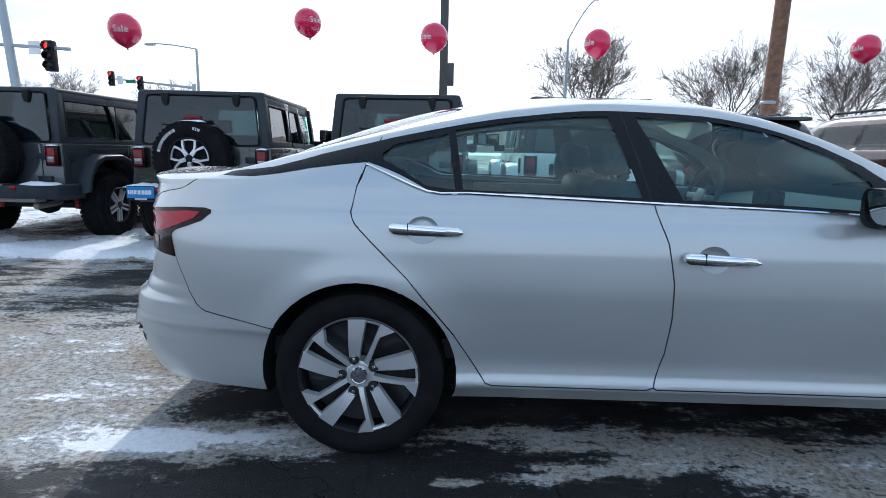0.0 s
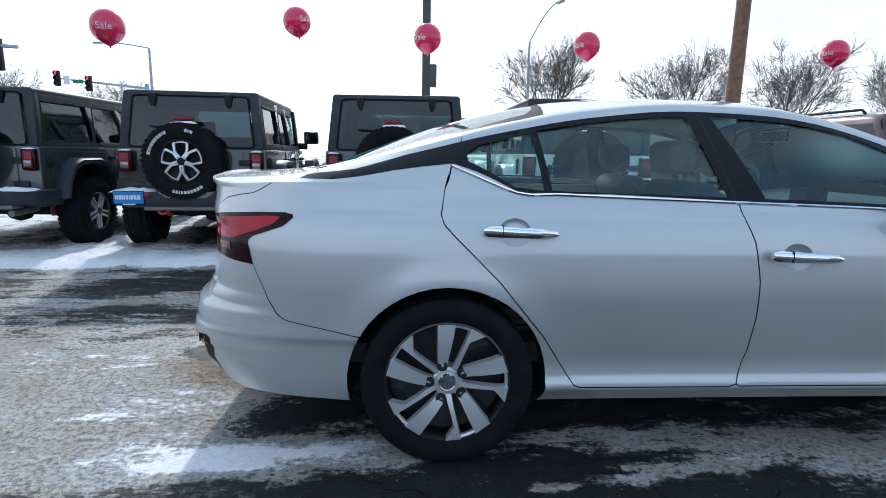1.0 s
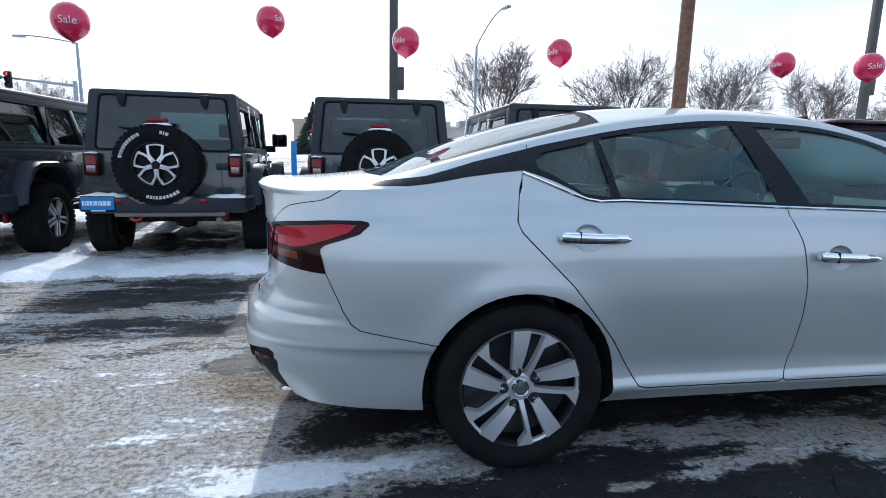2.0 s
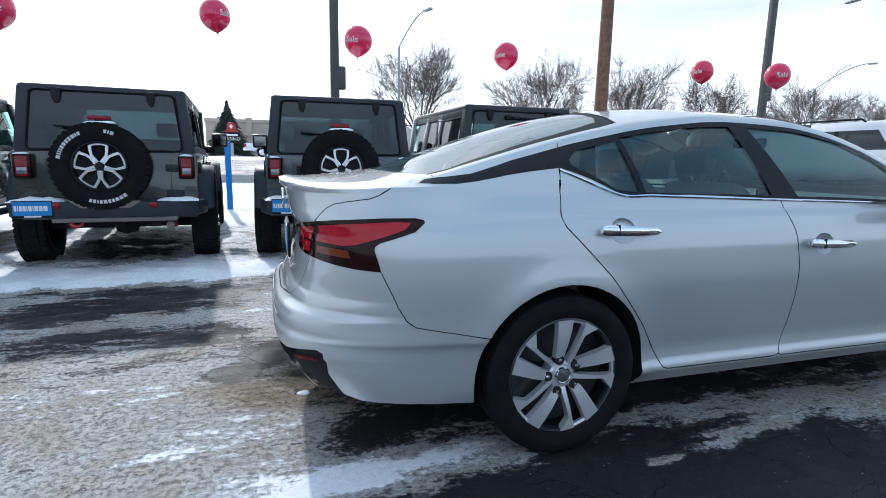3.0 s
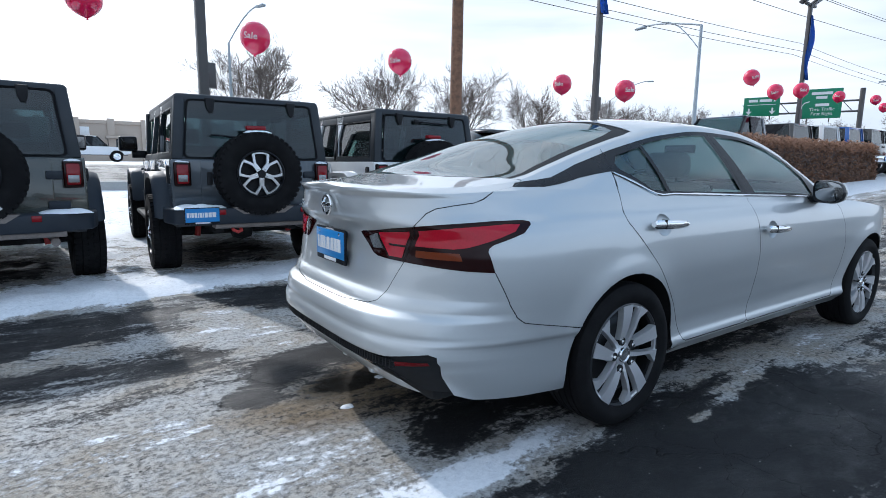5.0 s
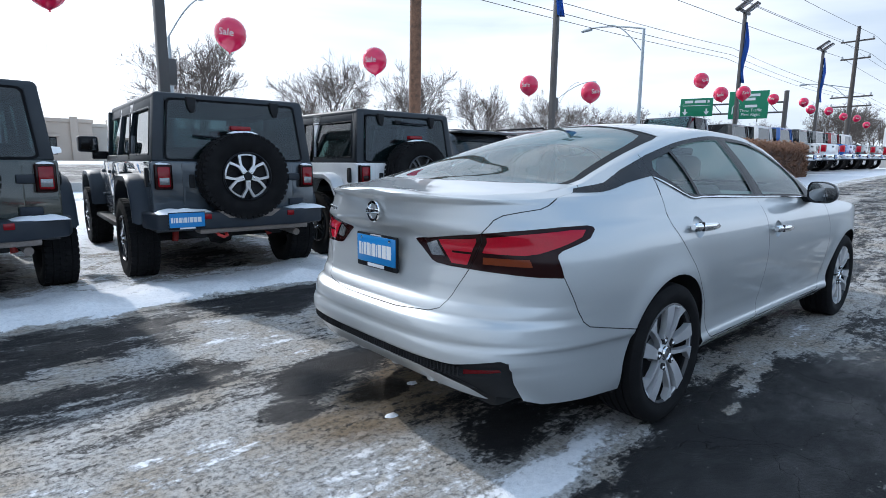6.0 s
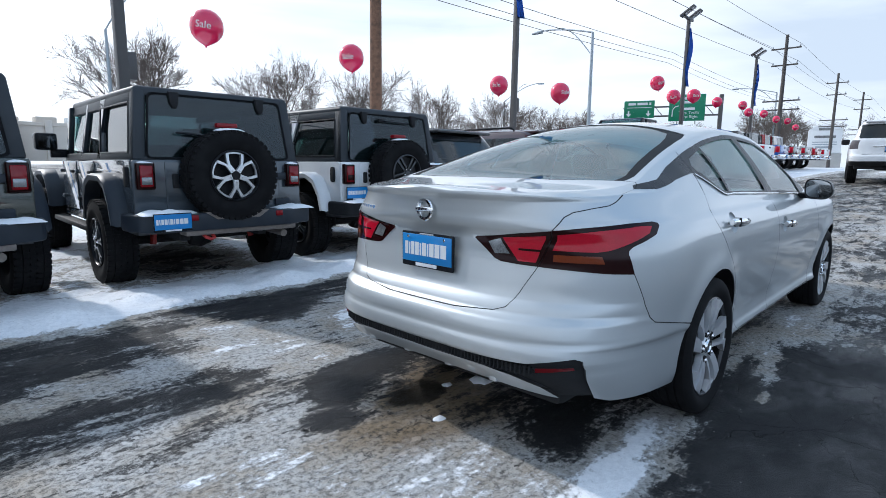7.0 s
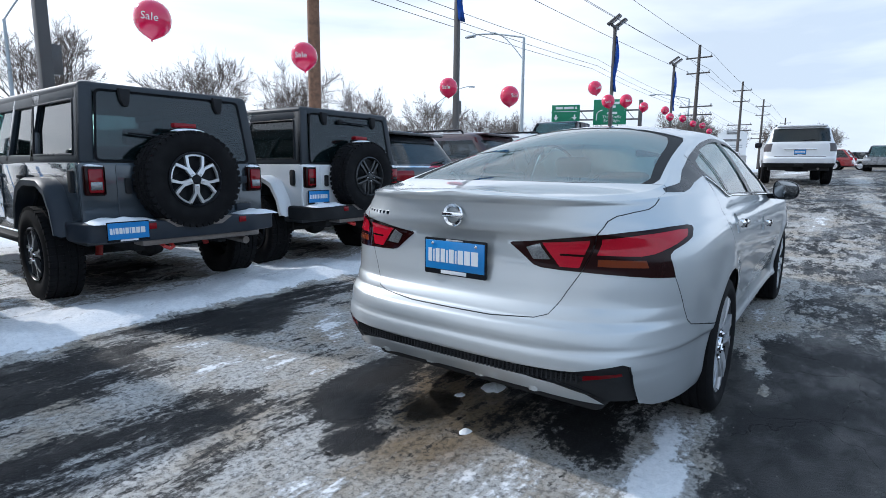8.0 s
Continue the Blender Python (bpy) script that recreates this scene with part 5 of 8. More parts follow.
    rear = part("rear_bench", prism(rounded([(0.13, 0.42), (-0.05, 0.98), (-0.01, 1.05), (0.09, 1.04), (0.27, 0.58), (0.70, 0.60), (0.73, 0.42)], 0.03), -0.62, 0.62, bev=0.05, seg=3), M_CLOTH, car, "grey cloth rear bench")
    for yy in (-0.36, 0.36):
        part("headrest", prism(rounded([(-0.05, 1.05), (-0.06, 1.14), (0.05, 1.15), (0.07, 1.05)], 0.03), yy - 0.12, yy + 0.12, bev=0.03, seg=3), M_CLOTH, rear)
    head = bmesh.new()
    rows = []
    for i in range(18):
        u = 0.05 + 1.4 * i / 17
        e = [upper(u, 1.1 + 0.1 * j) for j in range(10)]
        rows.append([head.verts.new((p.x, p.y, p.z - 0.03)) for p in e] + [head.verts.new((p.x, -p.y, p.z - 0.03)) for p in e[-2::-1]])
    for a, b2 in zip(rows, rows[1:]):
        for j in range(len(a) - 1):
            head.faces.new((a[j], a[j + 1], b2[j + 1], b2[j]))
    part("headliner", head, M_TAN, car, "pale fabric headliner")
    for sgn in (-1, 1):
        for nm, x0, x1 in (("door_card", 0.47, 1.08), ("door_card", 1.10, 2.0)):
            part(nm, box(x0, x1, min(sgn * 0.74, sgn * 0.80), max(sgn * 0.74, sgn * 0.80), 0.45, 0.985, bev=0.02), M_DOORCARD, car)


SEDAN = build_sedan()
finish_sedan(SEDAN)

# ---- boxy off-roaders parked nose away in a row ----
M_GREY = material("dark_grey_paint", (0.056, 0.066, 0.074), 0.25, 0.35, 1.0, 0.06, 3, 500, dirt=(0.12, 0.125, 0.13), dirt_amount=0.10)
M_BLUEGREY = material("blue_grey_paint", (0.042, 0.056, 0.070), 0.24, 0.2, 1.0, 0.06, 3, 500, dirt=(0.11, 0.12, 0.13), dirt_amount=0.10)
M_GREEN = material("dark_green_paint", (0.026, 0.034, 0.026), 0.24, 0.12, 1.0, 0.06, 3, 500, dirt=(0.08, 0.085, 0.085), dirt_amount=0.10)
M_HARDTOP = material("textured_black_hardtop", (0.028, 0.034, 0.041), 0.5, 0, 0.0, 0.12, 5, 300, 0.0004, spec=0.35, dirt=(0.08, 0.08, 0.08), dirt_amount=0.2)
M_FLARE = material("blue_black_plastic", (0.020, 0.027, 0.038), 0.48, 0, 0.0, 0.12, 5, 250, 0.0004, spec=0.32, dirt=(0.08, 0.08, 0.08), dirt_amount=0.22)
M_GUNMETAL = material("gunmetal_alloy", (0.16, 0.165, 0.175), 0.3, 0.6, 0.3, 0.08)
M_SNOW = material("loose_snow", (0.84, 0.86, 0.89), 0.7, vary=0.06, scale=14, grain=90, bump=0.004)
M_STEEL = material("grey_road_stained_steel", (0.26, 0.23, 0.21), 0.55, 0.6, 0, 0.2)
M_TOWRED = material("red_tow_hook", (0.38, 0.025, 0.02), 0.45)
M_WHITELETTER = material("white_tyre_lettering", (0.62, 0.62, 0.61), 0.7, vary=0.15)


def off_spoke(bm, i):
    """One of five machined Y-shaped spokes."""
    def at(r, a, y):
        return (r * math.sin(radians(a)), y, r * math.cos(radians(a)))
    strips = [[(0.045, -30, 30), (0.075, -17, 17), (0.122, -9.5, 9.5)], [(0.114, -10.5, 0.5), (0.15, -14.5, -5.5), (0.207, -20, -12.5)], [(0.114, -0.5, 10.5), (0.15, 5.5, 14.5), (0.207, 12.5, 20)]]
    for st in strips:
        prev = None
        for k, (r, a0, a1) in enumerate(st):
            y = -0.052 + 0.03 * (r / 0.22) * 0.6
            row = [bm.verts.new(at(r, a0, y)), bm.verts.new(at(r, a1, y)), bm.verts.new(at(r, a1, y + 0.03)), bm.verts.new(at(r, a0, y + 0.03))]
            if prev:
                for j in range(4):
                    bm.faces.new((prev[j], prev[(j + 1) % 4], row[(j + 1) % 4], row[j]))
            else:
                bm.faces.new(row[::-1])
            prev = row
        bm.faces.new(prev)
    a = [bm.verts.new(at(0.211, 14 + 44 * j / 6, -0.024)) for j in range(7)]
    b = [bm.verts.new(at(0.196, 14 + 44 * j / 6, -0.026)) for j in range(7)]
    c = [bm.verts.new(at(0.196, 14 + 44 * j / 6, 0.0)) for j in range(7)]
    for j in range(6):
        bm.faces.new((a[j], a[j + 1], b[j + 1], b[j]))
        bm.faces.new((b[j], b[j + 1], c[j + 1], c[j]))


def plain_spoke(bm, i):
    """One of five twin spokes."""
    for s in (-1, 1):
        add_box(bm, s * 0.028 - 0.013, s * 0.028 + 0.013, -0.05, -0.02, 0.04, 0.218, bev=0.004, taper=lambda v: (v.x * (0.75 + v.z * 1.6), v.y + v.z * 0.06, v.z))


OFF_PARTS = {}


def off_wheel(parent, m, spoke, mat_face, mat_gap, letters=False, name="wheel", label="knobbly off-road tyre on an alloy wheel"):
    wheel = part(name, tyre_mesh(0.403, 0.265, 0.222), M_RUBBER, parent, label)
    wheel.matrix_local = m
    if "lugs" not in OFF_PARTS:
        lugs = part("tread", tread_lugs(0.405, 0.265, 44), M_RUBBER, wheel, "knobbly tread lugs", smooth=0)
        OFF_PARTS["lugs"] = lugs.data
    else:
        lugs = new("tread", OFF_PARTS["lugs"])
        lugs.parent = wheel
    tagged(lugs, "knobbly tread lugs", kind="stuff")
    rim = new("rim")
    rim.parent, rim.location = wheel, (0, -0.085, 0)
    wheel_rim(rim, "rim", 0.222, 0.05, 5, mat_face, mat_gap, spoke, 5, 0.055)
    part("hub_cap", lathe([(0.040, 0.02), (0.040, -0.045), (0.032, -0.056), (0.001, -0.058)], 24), mat_gap, rim)
    if letters:
        for a0, widths in ((128, (5, 5, 5, 4, 4, 5, 4, 2, 4, 4)), (-12, (5, 2, 2, 2, 4, 4, 4, 4, 5, 2, 4)), (-100, (4, 2, 5))):
            bm = bmesh.new()
            a = a0
            for wd in widths:
                p = [(r, radians(a - s)) for r, s in ((0.313, 0), (0.345, 0), (0.345, wd), (0.313, wd))]
                vs = [bm.verts.new((r * math.cos(t), -0.1405, r * math.sin(t))) for r, t in p]
                ws = [bm.verts.new((v.co.x, v.co.y + 0.006, v.co.z)) for v in vs]
                bm.faces.new(vs)
                for k in range(4):
                    bm.faces.new((vs[k], ws[k], ws[(k + 1) % 4], vs[(k + 1) % 4]))
                a -= wd + 1.6
            tagged(part("tyre_lettering", bm, M_WHITELETTER, wheel, "raised white lettering bars", smooth=0), kind="stuff")
    return wheel


def snow_cap(x0, x1, y0, y1, z, h, seed):
    """A lumpy ridge of snow lying on a ledge."""
    bm = bmesh.new()
    nx, ny = 6, 18
    top = []
    for i in range(nx + 1):
        row = []
        for j in range(ny + 1):
            a, b = i / nx, j / ny
            k = (math.sin(a * math.pi) * math.sin(b * math.pi)) ** 0.45
            hh = h * k * (0.75 + 0.5 * fbm(x0 + a * 0.4, y0 + b * (y1 - y0), 7.0, seed))
            wob = 0.012 * fbm(b * 3, seed, 2.0, seed + 2)
            row.append(bm.verts.new((x0 + (x1 - x0) * a + wob, y0 + (y1 - y0) * b, z + max(0.0, hh))))
        top.append(row)
    for a, b in zip(top, top[1:]):
        for j in range(ny):
            bm.faces.new((a[j], b[j], b[j + 1], a[j + 1]))
    rim = [top[0][j] for j in range(ny + 1)] + [top[i][ny] for i in range(1, nx + 1)] + [top[nx][j] for j in range(ny - 1, -1, -1)] + [top[i][0] for i in range(nx - 1, 0, -1)]
    low = [bm.verts.new((v.co.x, v.co.y, z - 0.004)) for v in rim]
    n = len(rim)
    for i in range(n):
        bm.faces.new((rim[i], rim[(i + 1) % n], low[(i + 1) % n], low[i]))
    return bm


def blue_plate(parent, x, yc, z0, w=0.31, h=0.155):
    """A dealer's insert in a black frame, facing -x, with bars for its lettering."""
    pl = part("number_plate", box(x - 0.008, x + 0.004, yc - w / 2, yc + w / 2, z0, z0 + h, bev=0.003), M_BLACKTRIM, parent, "black plate frame with a blue dealer insert")
    part("plate_insert", box(x - 0.012, x - 0.006, yc - w / 2 + 0.006, yc + w / 2 - 0.006, z0 + 0.020, z0 + h - 0.008), M_BLUE, pl, "blue insert")
    bars = bmesh.new()
    y = yc + w * 0.44
    for k in (0.018, 0.008, 0.020, 0.022, 0.008, 0.024, 0.008, 0.026, 0.028, 0.032):
        add_box(bars, x - 0.0135, x - 0.0115, y - k * 1.02, y, z0 + 0.062, z0 + 0.108)
        y -= k + 0.0068
    part("plate_lettering", bars, M_WHITE, pl, "white lettering bars", smooth=0)
    part("frame_lettering", box(x - 0.0100, x - 0.0075, yc - 0.065, yc + 0.065, z0 + 0.004, z0 + 0.018), M_WHITE, pl, "white lettering bar")
    return pl


def off_roader(m, label, paint, top, flare, spoke, face, gap, letters=False, older=False, seed=1.0, spare_face=None, group="off-roaders in the row"):
    """Rear axle at the origin, nose along +x."""
    car = thing("off_roader", m, label, "car", group)
    # tub: side panels with cut wheel arches
    arch = [(0.47, 0.60), (0.40, 0.80), (0.27, 0.935), (0.10, 0.97), (-0.12, 0.97), (-0.29, 0.92), (-0.41, 0.78), (-0.47, 0.60)]
    for s in (-1, 1):
        pts = [(-0.735, 0.62), (-0.735, 1.155), (-0.70, 1.18), (2.12, 1.175), (2.15, 1.10), (2.15, 0.52), (0.52, 0.52)] + arch
        part("side_panel", prism(pts, min(s * 0.77, s * 0.795), max(s * 0.77, s * 0.795), bev=0.008), paint, car)
    part("tailgate_wall", prism(rounded([(-0.79, 0.62), (-0.79, 1.18), (0.79, 1.18), (0.79, 0.62)], 0.03), -0.745, -0.72, axis="x", bev=0.006), paint, car)
    gate = part("tailgate", prism(rounded([(-0.55, 0.66), (-0.55, 1.17), (0.53, 1.17), (0.53, 0.66)], 0.03), -0.756, -0.742, axis="x", bev=0.005), paint, car, "side-hinged tailgate")
    part("gate_handle", box(-0.785, -0.752, 0.425, 0.475, 0.93, 1.06, bev=0.012), M_PLASTIC, gate)
    for z in (0.77, 1.03):
        part("gate_hinge", box(-0.778, -0.742, -0.66, -0.50, z - 0.035, z + 0.035, bev=0.010), M_FLARE, gate)
    part("gate_step", box(-0.752, -0.748, -0.53, 0.51, 0.885, 0.893), M_DARK, gate)
    part("cabin_tub", box(-0.70, 2.1, -0.765, 0.765, 0.52, 0.66), M_INTERIOR, car, "dark tub floor")
    part("chassis_rail", box(-0.70, 3.3, -0.42, -0.33, 0.44, 0.56, bev=0.01), M_DARK, car)
    part("chassis_rail", box(-0.70, 3.3, 0.33, 0.42, 0.44, 0.56, bev=0.01), M_DARK, car)
    # hood, front wings and grille
    part("hood", box(2.12, 3.28, -0.66, 0.66, 0.98, 1.20, bev=0.05, taper=lambda v: (v.x, v.y * (1 - 0.10 * (v.x - 2.12)), v.z - 0.05 * (v.x - 2.12))), paint, car)
    part("engine_bay", box(2.12, 3.20, -0.60, 0.60, 0.55, 1.0), M_DARK, car)
    part("grille", box(3.24, 3.32, -0.58, 0.58, 0.62, 1.12, bev=0.03), paint, car)
    part("front_bumper", box(3.40, 3.62, -0.80, 0.80, 0.55, 0.74, bev=0.04), flare, car)
    # flares
    for s in (-1, 1):
        for cx, nm in ((0.0, "rear_fender_flare"), (2.96, "front_fender_flare")):
            out = [(0.56, 0.58), (0.50, 0.83), (0.38, 0.99), (0.20, 1.055), (-0.22, 1.055), (-0.40, 0.99), (-0.52, 0.80), (-0.58, 0.60)]
            inn = [(0.49, 0.58), (0.43, 0.80), (0.32, 0.93), (0.16, 0.985), (-0.19, 0.985), (-0.34, 0.92), (-0.45, 0.77), (-0.50, 0.60)]
            bm = bmesh.new()
            rows = []
            for (ox, oz), (ix, iz) in zip(out, inn):
                rows.append([bm.verts.new((cx + px, s * py, pz)) for px, pz, py in ((ox, oz, 0.78), (ox * 0.99 + ix * 0.01, oz - 0.006, 0.90), ((ox + ix) / 2, (oz + iz) / 2 + 0.012, 0.935), (ix, iz, 0.93), (ix, iz, 0.70))])
            for a, b in zip(rows, rows[1:]):
                for j in range(4):
                    bm.faces.new((a[j], a[j + 1], b[j + 1], b[j]))
            part(nm, bm, flare, car, "dark plastic wheel arch flare", smooth=50)
        part("side_step", box(0.62, 2.35, min(s * 0.76, s * 0.90), max(s * 0.76, s * 0.90), 0.44, 0.50, bev=0.02), M_PLASTIC, car)
        # door lines, handles and hinges
        for x in (0.50, 1.32):
            d = part("door", prism(rounded([(x + 0.02, 0.62), (x + 0.02, 1.165), (x + 0.78, 1.165), (x + 0.78, 0.62)], 0.05), min(s * 0.792, s * 0.803), max(s * 0.792, s * 0.803), bev=0.006), paint, car)
            part("door_handle", box(x + 0.06, x + 0.20, min(s * 0.80, s * 0.835), max(s * 0.80, s * 0.835), 1.03, 1.065, bev=0.01), M_PLASTIC, d)
            for z in (0.75, 1.05):
                part("door_hinge", box(x + 0.77, x + 0.86, min(s * 0.795, s * 0.825), max(s * 0.795, s * 0.825), z - 0.02, z + 0.02, bev=0.006), paint, d)
        part("filler_cap", lathe([(0.062, 0.0), (0.062, -0.022 * 1), (0.050, -0.028), (0.001, -0.028)], 20, centre=(-0.60, 0, 1.03)) if s < 0 else prism(rounded([(-0.56, 0.94), (-0.56, 1.12), (-0.64, 1.12), (-0.64, 0.94)], 0.035), 0.79, 0.815, bev=0.006), M_PLASTIC, car).location = (0, -0.795 if s < 0 else 0, 0)
    # hardtop
    def lean(v):
        k = (v.z - 1.18) / 0.66
        return (v.x + (0.07 * k if v.x < 0.4 else -0.28 * k), v.y * (1 - 0.085 * k), v.z)

    zt = 1.785 if not older else 1.80
    for s in (-1, 1):
        # pillars and rails between the panes
        for x0, x1, z0, z1 in ((-0.72, -0.60, 1.18, zt), (0.36, 0.50, 1.18, zt - 0.02), (1.16, 1.25, 1.18, zt - 0.02), (-0.66, 1.9, zt - 0.115, zt - 0.01), (-0.70, 2.05, 1.175, 1.245)):
            bm = box(x0, x1, min(s * 0.695, s * 0.775), max(s * 0.695, s * 0.775), z0, z1, bev=0.012, taper=lean)
            part("hardtop_pillar" if z1 - z0 > 0.3 else "hardtop_rail", bm, paint if (x0 > 0 and not older) or (older and x0 > 0.3) else top, car)
        bm = prism([(1.98, 1.175), (2.10, 1.175), (1.72, zt - 0.02), (1.62, zt - 0.02)], min(s * 0.70, s * 0.76), max(s * 0.70, s * 0.76), bev=0.012)
        part("windscreen_pillar", bm, paint, car)
        for x0, x1, nm in ((-0.61, 0.37, "quarter_window"), (0.49, 1.17, "rear_window_pane"), (1.24, 1.78, "front_window_pane")):
            bm = box(x0 - 0.02, x1 + 0.02, min(s * 0.738, s * 0.744), max(s * 0.738, s * 0.744), 1.22, zt - 0.09, taper=lean)
            part(nm, bm, M_PRIVACY if x1 < 1.2 else M_GLASS, car, "tinted side window")
        fr = bmesh.new()
        for x0, x1, z0, z1 in ((-0.60, 0.36, 1.238, 1.252), (-0.60, 0.36, 1.670, 1.683), (-0.612, -0.598, 1.24, 1.68), (0.352, 0.366, 1.24, 1.68)):
            add_box(fr, x0, x1, min(s * 0.765, s * 0.782), max(s * 0.765, s * 0.782), z0, z1, bev=0.003, taper=lean)
        part("window_seal", fr, M_BLACKTRIM, car, "black window seal", smooth=0)
        mir = part("mirror", box(1.90, 2.06, min(s * 0.86, s * 1.08), max(s * 0.86, s * 1.08), 1.285, 1.485, bev=0.03), M_BLACKTRIM, car, "black door mirror")
        part("mirror_arm", box(1.96, 2.04, min(s * 0.76, s * 0.90), max(s * 0.76, s * 0.93), 1.20, 1.30, bev=0.012), M_BLACKTRIM, mir)
        part("mirror_glass", box(1.895, 1.905, min(s * 0.885, s * 1.06), max(s * 0.895, s * 1.05), 1.315, 1.455, taper=lambda v: (v.x - (v.z - 1.315) * 0.30, v.y, v.z)), M_MIRROR, mir)
    roof = bmesh.new()
    add_box(roof, -0.665, 1.70, -0.725, 0.725, zt - 0.045, zt + 0.025, bev=0.035, seg=3, taper=lambda v: (v.x, v.y * (0.985 if v.z > zt else 1.0), v.z + (0.015 if 0.2 < v.x < 1.8 and v.z > zt else 0)))
    part("roof_panel", roof, top, car, "black hardtop roof")
    part("windscreen", prism([(2.04, 1.19), (2.055, 1.19), (1.68, zt - 0.03), (1.665, zt - 0.03)], -0.69, 0.69), M_GLASS, car)
    # back of the hardtop
    def back(v):
        k = (v.z - 1.18) / 0.66
        return (v.x + 0.075 * k, v.y * (1 - 0.085 * k), v.z)
    for nm, y0, y1, z0, z1 in (("hardtop_post", -0.775, -0.665, 1.18, zt), ("hardtop_post", 0.665, 0.775, 1.18, zt), ("hardtop_header", -0.70, 0.70, zt - 0.06, zt + 0.005), ("hardtop_ledge", -0.70, 0.70, 1.175, 1.215)):
        part(nm, box(-0.735, -0.66, y0, y1, z0, z1, bev=0.018, taper=back), top, car)
    gw = bmesh.new()
    add_prism(gw, rounded([(-0.66, 1.20), (-0.60, 1.745), (0.60, 1.745), (0.66, 1.20)], 0.04), -0.740, -0.735, axis="x")
    for v in gw.verts:
        v.co.x += (v.co.z - 1.18) * 0.1136
    part("rear_window", gw, M_PRIVACY, car, "dark tinted rear window")
    seal = bmesh.new()
    o, i2 = rounded([(-0.675, 1.19), (-0.615, 1.76), (0.615, 1.76), (0.675, 1.19)], 0.05), rounded([(-0.655, 1.205), (-0.597, 1.742), (0.597, 1.742), (0.655, 1.205)], 0.045)
    vo, vi = [seal.verts.new((-0.748 + (z - 1.18) * 0.1136, y, z)) for y, z in o], [seal.verts.new((-0.744 + (z - 1.18) * 0.1136, y, z)) for y, z in i2]
    for k in range(len(vo)):
        seal.faces.new((vo[k], vo[(k + 1) % len(vo)], vi[(k + 1) % len(vi)], vi[k]))
    bmesh.ops.solidify(seal, geom=seal.faces[:], thickness=0.01)
    part("rear_window_seal", seal, M_BLACKTRIM, car)
    for yy in (-0.40, 0.40):
        part("glass_hinge", prism([(yy - 0.045, 1.775), (yy + 0.045, 1.775), (yy + 0.035, 1.68), (yy + 0.012, 1.635), (yy - 0.02, 1.635), (yy - 0.035, 1.68)], -0.715, -0.668, axis="x", bev=0.008), M_PLASTIC, car)
    wp = part("rear_wiper", tube([(-0.765, 0.02, 1.40), (-0.775, 0.10, 1.395), (-0.768, 0.42, 1.42)] if not older else [(-0.730, 0.16, 1.685), (-0.735, 0.05, 1.68), (-0.730, -0.30, 1.67)], 0.010, 6), M_BLACKTRIM, car)
    part("wiper_motor", box(-0.78, -0.73, -0.06, 0.10, 1.37, 1.43, bev=0.015) if not older else box(-0.735, -0.69, 0.12, 0.20, 1.66, 1.71, bev=0.015), M_PLASTIC, wp)
    # tail lamps
    for s in (-1, 1):
        lamp = part("tail_lamp", box(-0.80, -0.72, s * 0.695 - 0.075, s * 0.695 + 0.075, 0.92, 1.155, bev=0.018, seg=3), M_REDDARK, car, "square red tail lamp in a dark bezel")
        part("red_lens", box(-0.815, -0.795, s * 0.695 - 0.052, s * 0.695 + 0.052, 0.945, 1.130, bev=0.012), M_REDLAMP, lamp, "red lens")
        part("clear_lens", box(-0.819, -0.805, s * 0.695 - 0.042, s * 0.695 + 0.042, 0.965, 1.03, bev=0.005), M_REVERSE if not older else M_REDDARK, lamp, "clear reversing lens")
    # bumper
    bmp = part("rear_bumper", prism(rounded([(-0.92, 0.80), (-1.03, 0.50), (-1.03, -0.50), (-0.92, -0.80), (-0.70, -0.86), (-0.56, -0.87), (-0.56, 0.87), (-0.70, 0.86)], 0.05), 0.56, 0.715, axis="z", bev=0.022, seg=3), M_PLASTIC if older else flare, car, "broad plastic rear bumper")
    part("bumper_dip", prism([(-0.30, 0.722), (-0.20, 0.655), (0.20, 0.655), (0.30, 0.722)], -1.034, -0.9, axis="x"), M_STEEL, bmp)
    part("bumper_valance", box(-0.985, -0.80, -0.60, 0.46, 0.515, 0.565, bev=0.012), M_STEEL, bmp, "scuffed steel under-bumper")
    for yy in (-0.40, 0.40):
        part("bumper_reflector", box(-1.040, -1.025, yy - 0.035, yy + 0.035, 0.655, 0.705, bev=0.005), M_REDLAMP, bmp, "red reflector")
    part("tow_hook", tube([(-0.90, 0.30, 0.53), (-1.00, 0.30, 0.50), (-1.02, 0.26, 0.48), (-0.99, 0.22, 0.49), (-0.90, 0.22, 0.53)], 0.015, 8), M_TOWRED, bmp, "red tow hook")
    part("exhaust", tube([(-0.88, -0.52, 0.46), (-0.6, -0.52, 0.47), (-0.45, -0.50, 0.48)], 0.035, 12), M_STEEL, car)
    part("rear_axle", tube([(0, -0.72, 0.40), (0, 0.72, 0.40)], 0.05, 10), M_DARK, car)
    part("differential", lathe([(0.001, -0.14), (0.10, -0.10), (0.13, 0.0), (0.10, 0.10), (0.001, 0.14)], 16, axis="y", centre=(0, 0.0, 0.40)), M_DARK, car)
    for s in (-1, 1):
        part("shock_absorber", tube([(-0.16, s * 0.50, 0.36), (-0.10, s * 0.44, 0.75)], 0.03, 10), M_TOWRED if not older else M_DARK, car, "red shock absorber" if not older else "")
    # wheels and spare
    for x in (0.0, 2.96):
        for s in (-1, 1):
            off_wheel(car, Matrix.Translation((x, s * 0.815, 0.405)) @ Matrix.Rotation(math.pi if s > 0 else 0, 4, "Z") @ Matrix.Rotation(seed * 1.7 + x + s, 4, "Y"), spoke, face, gap)
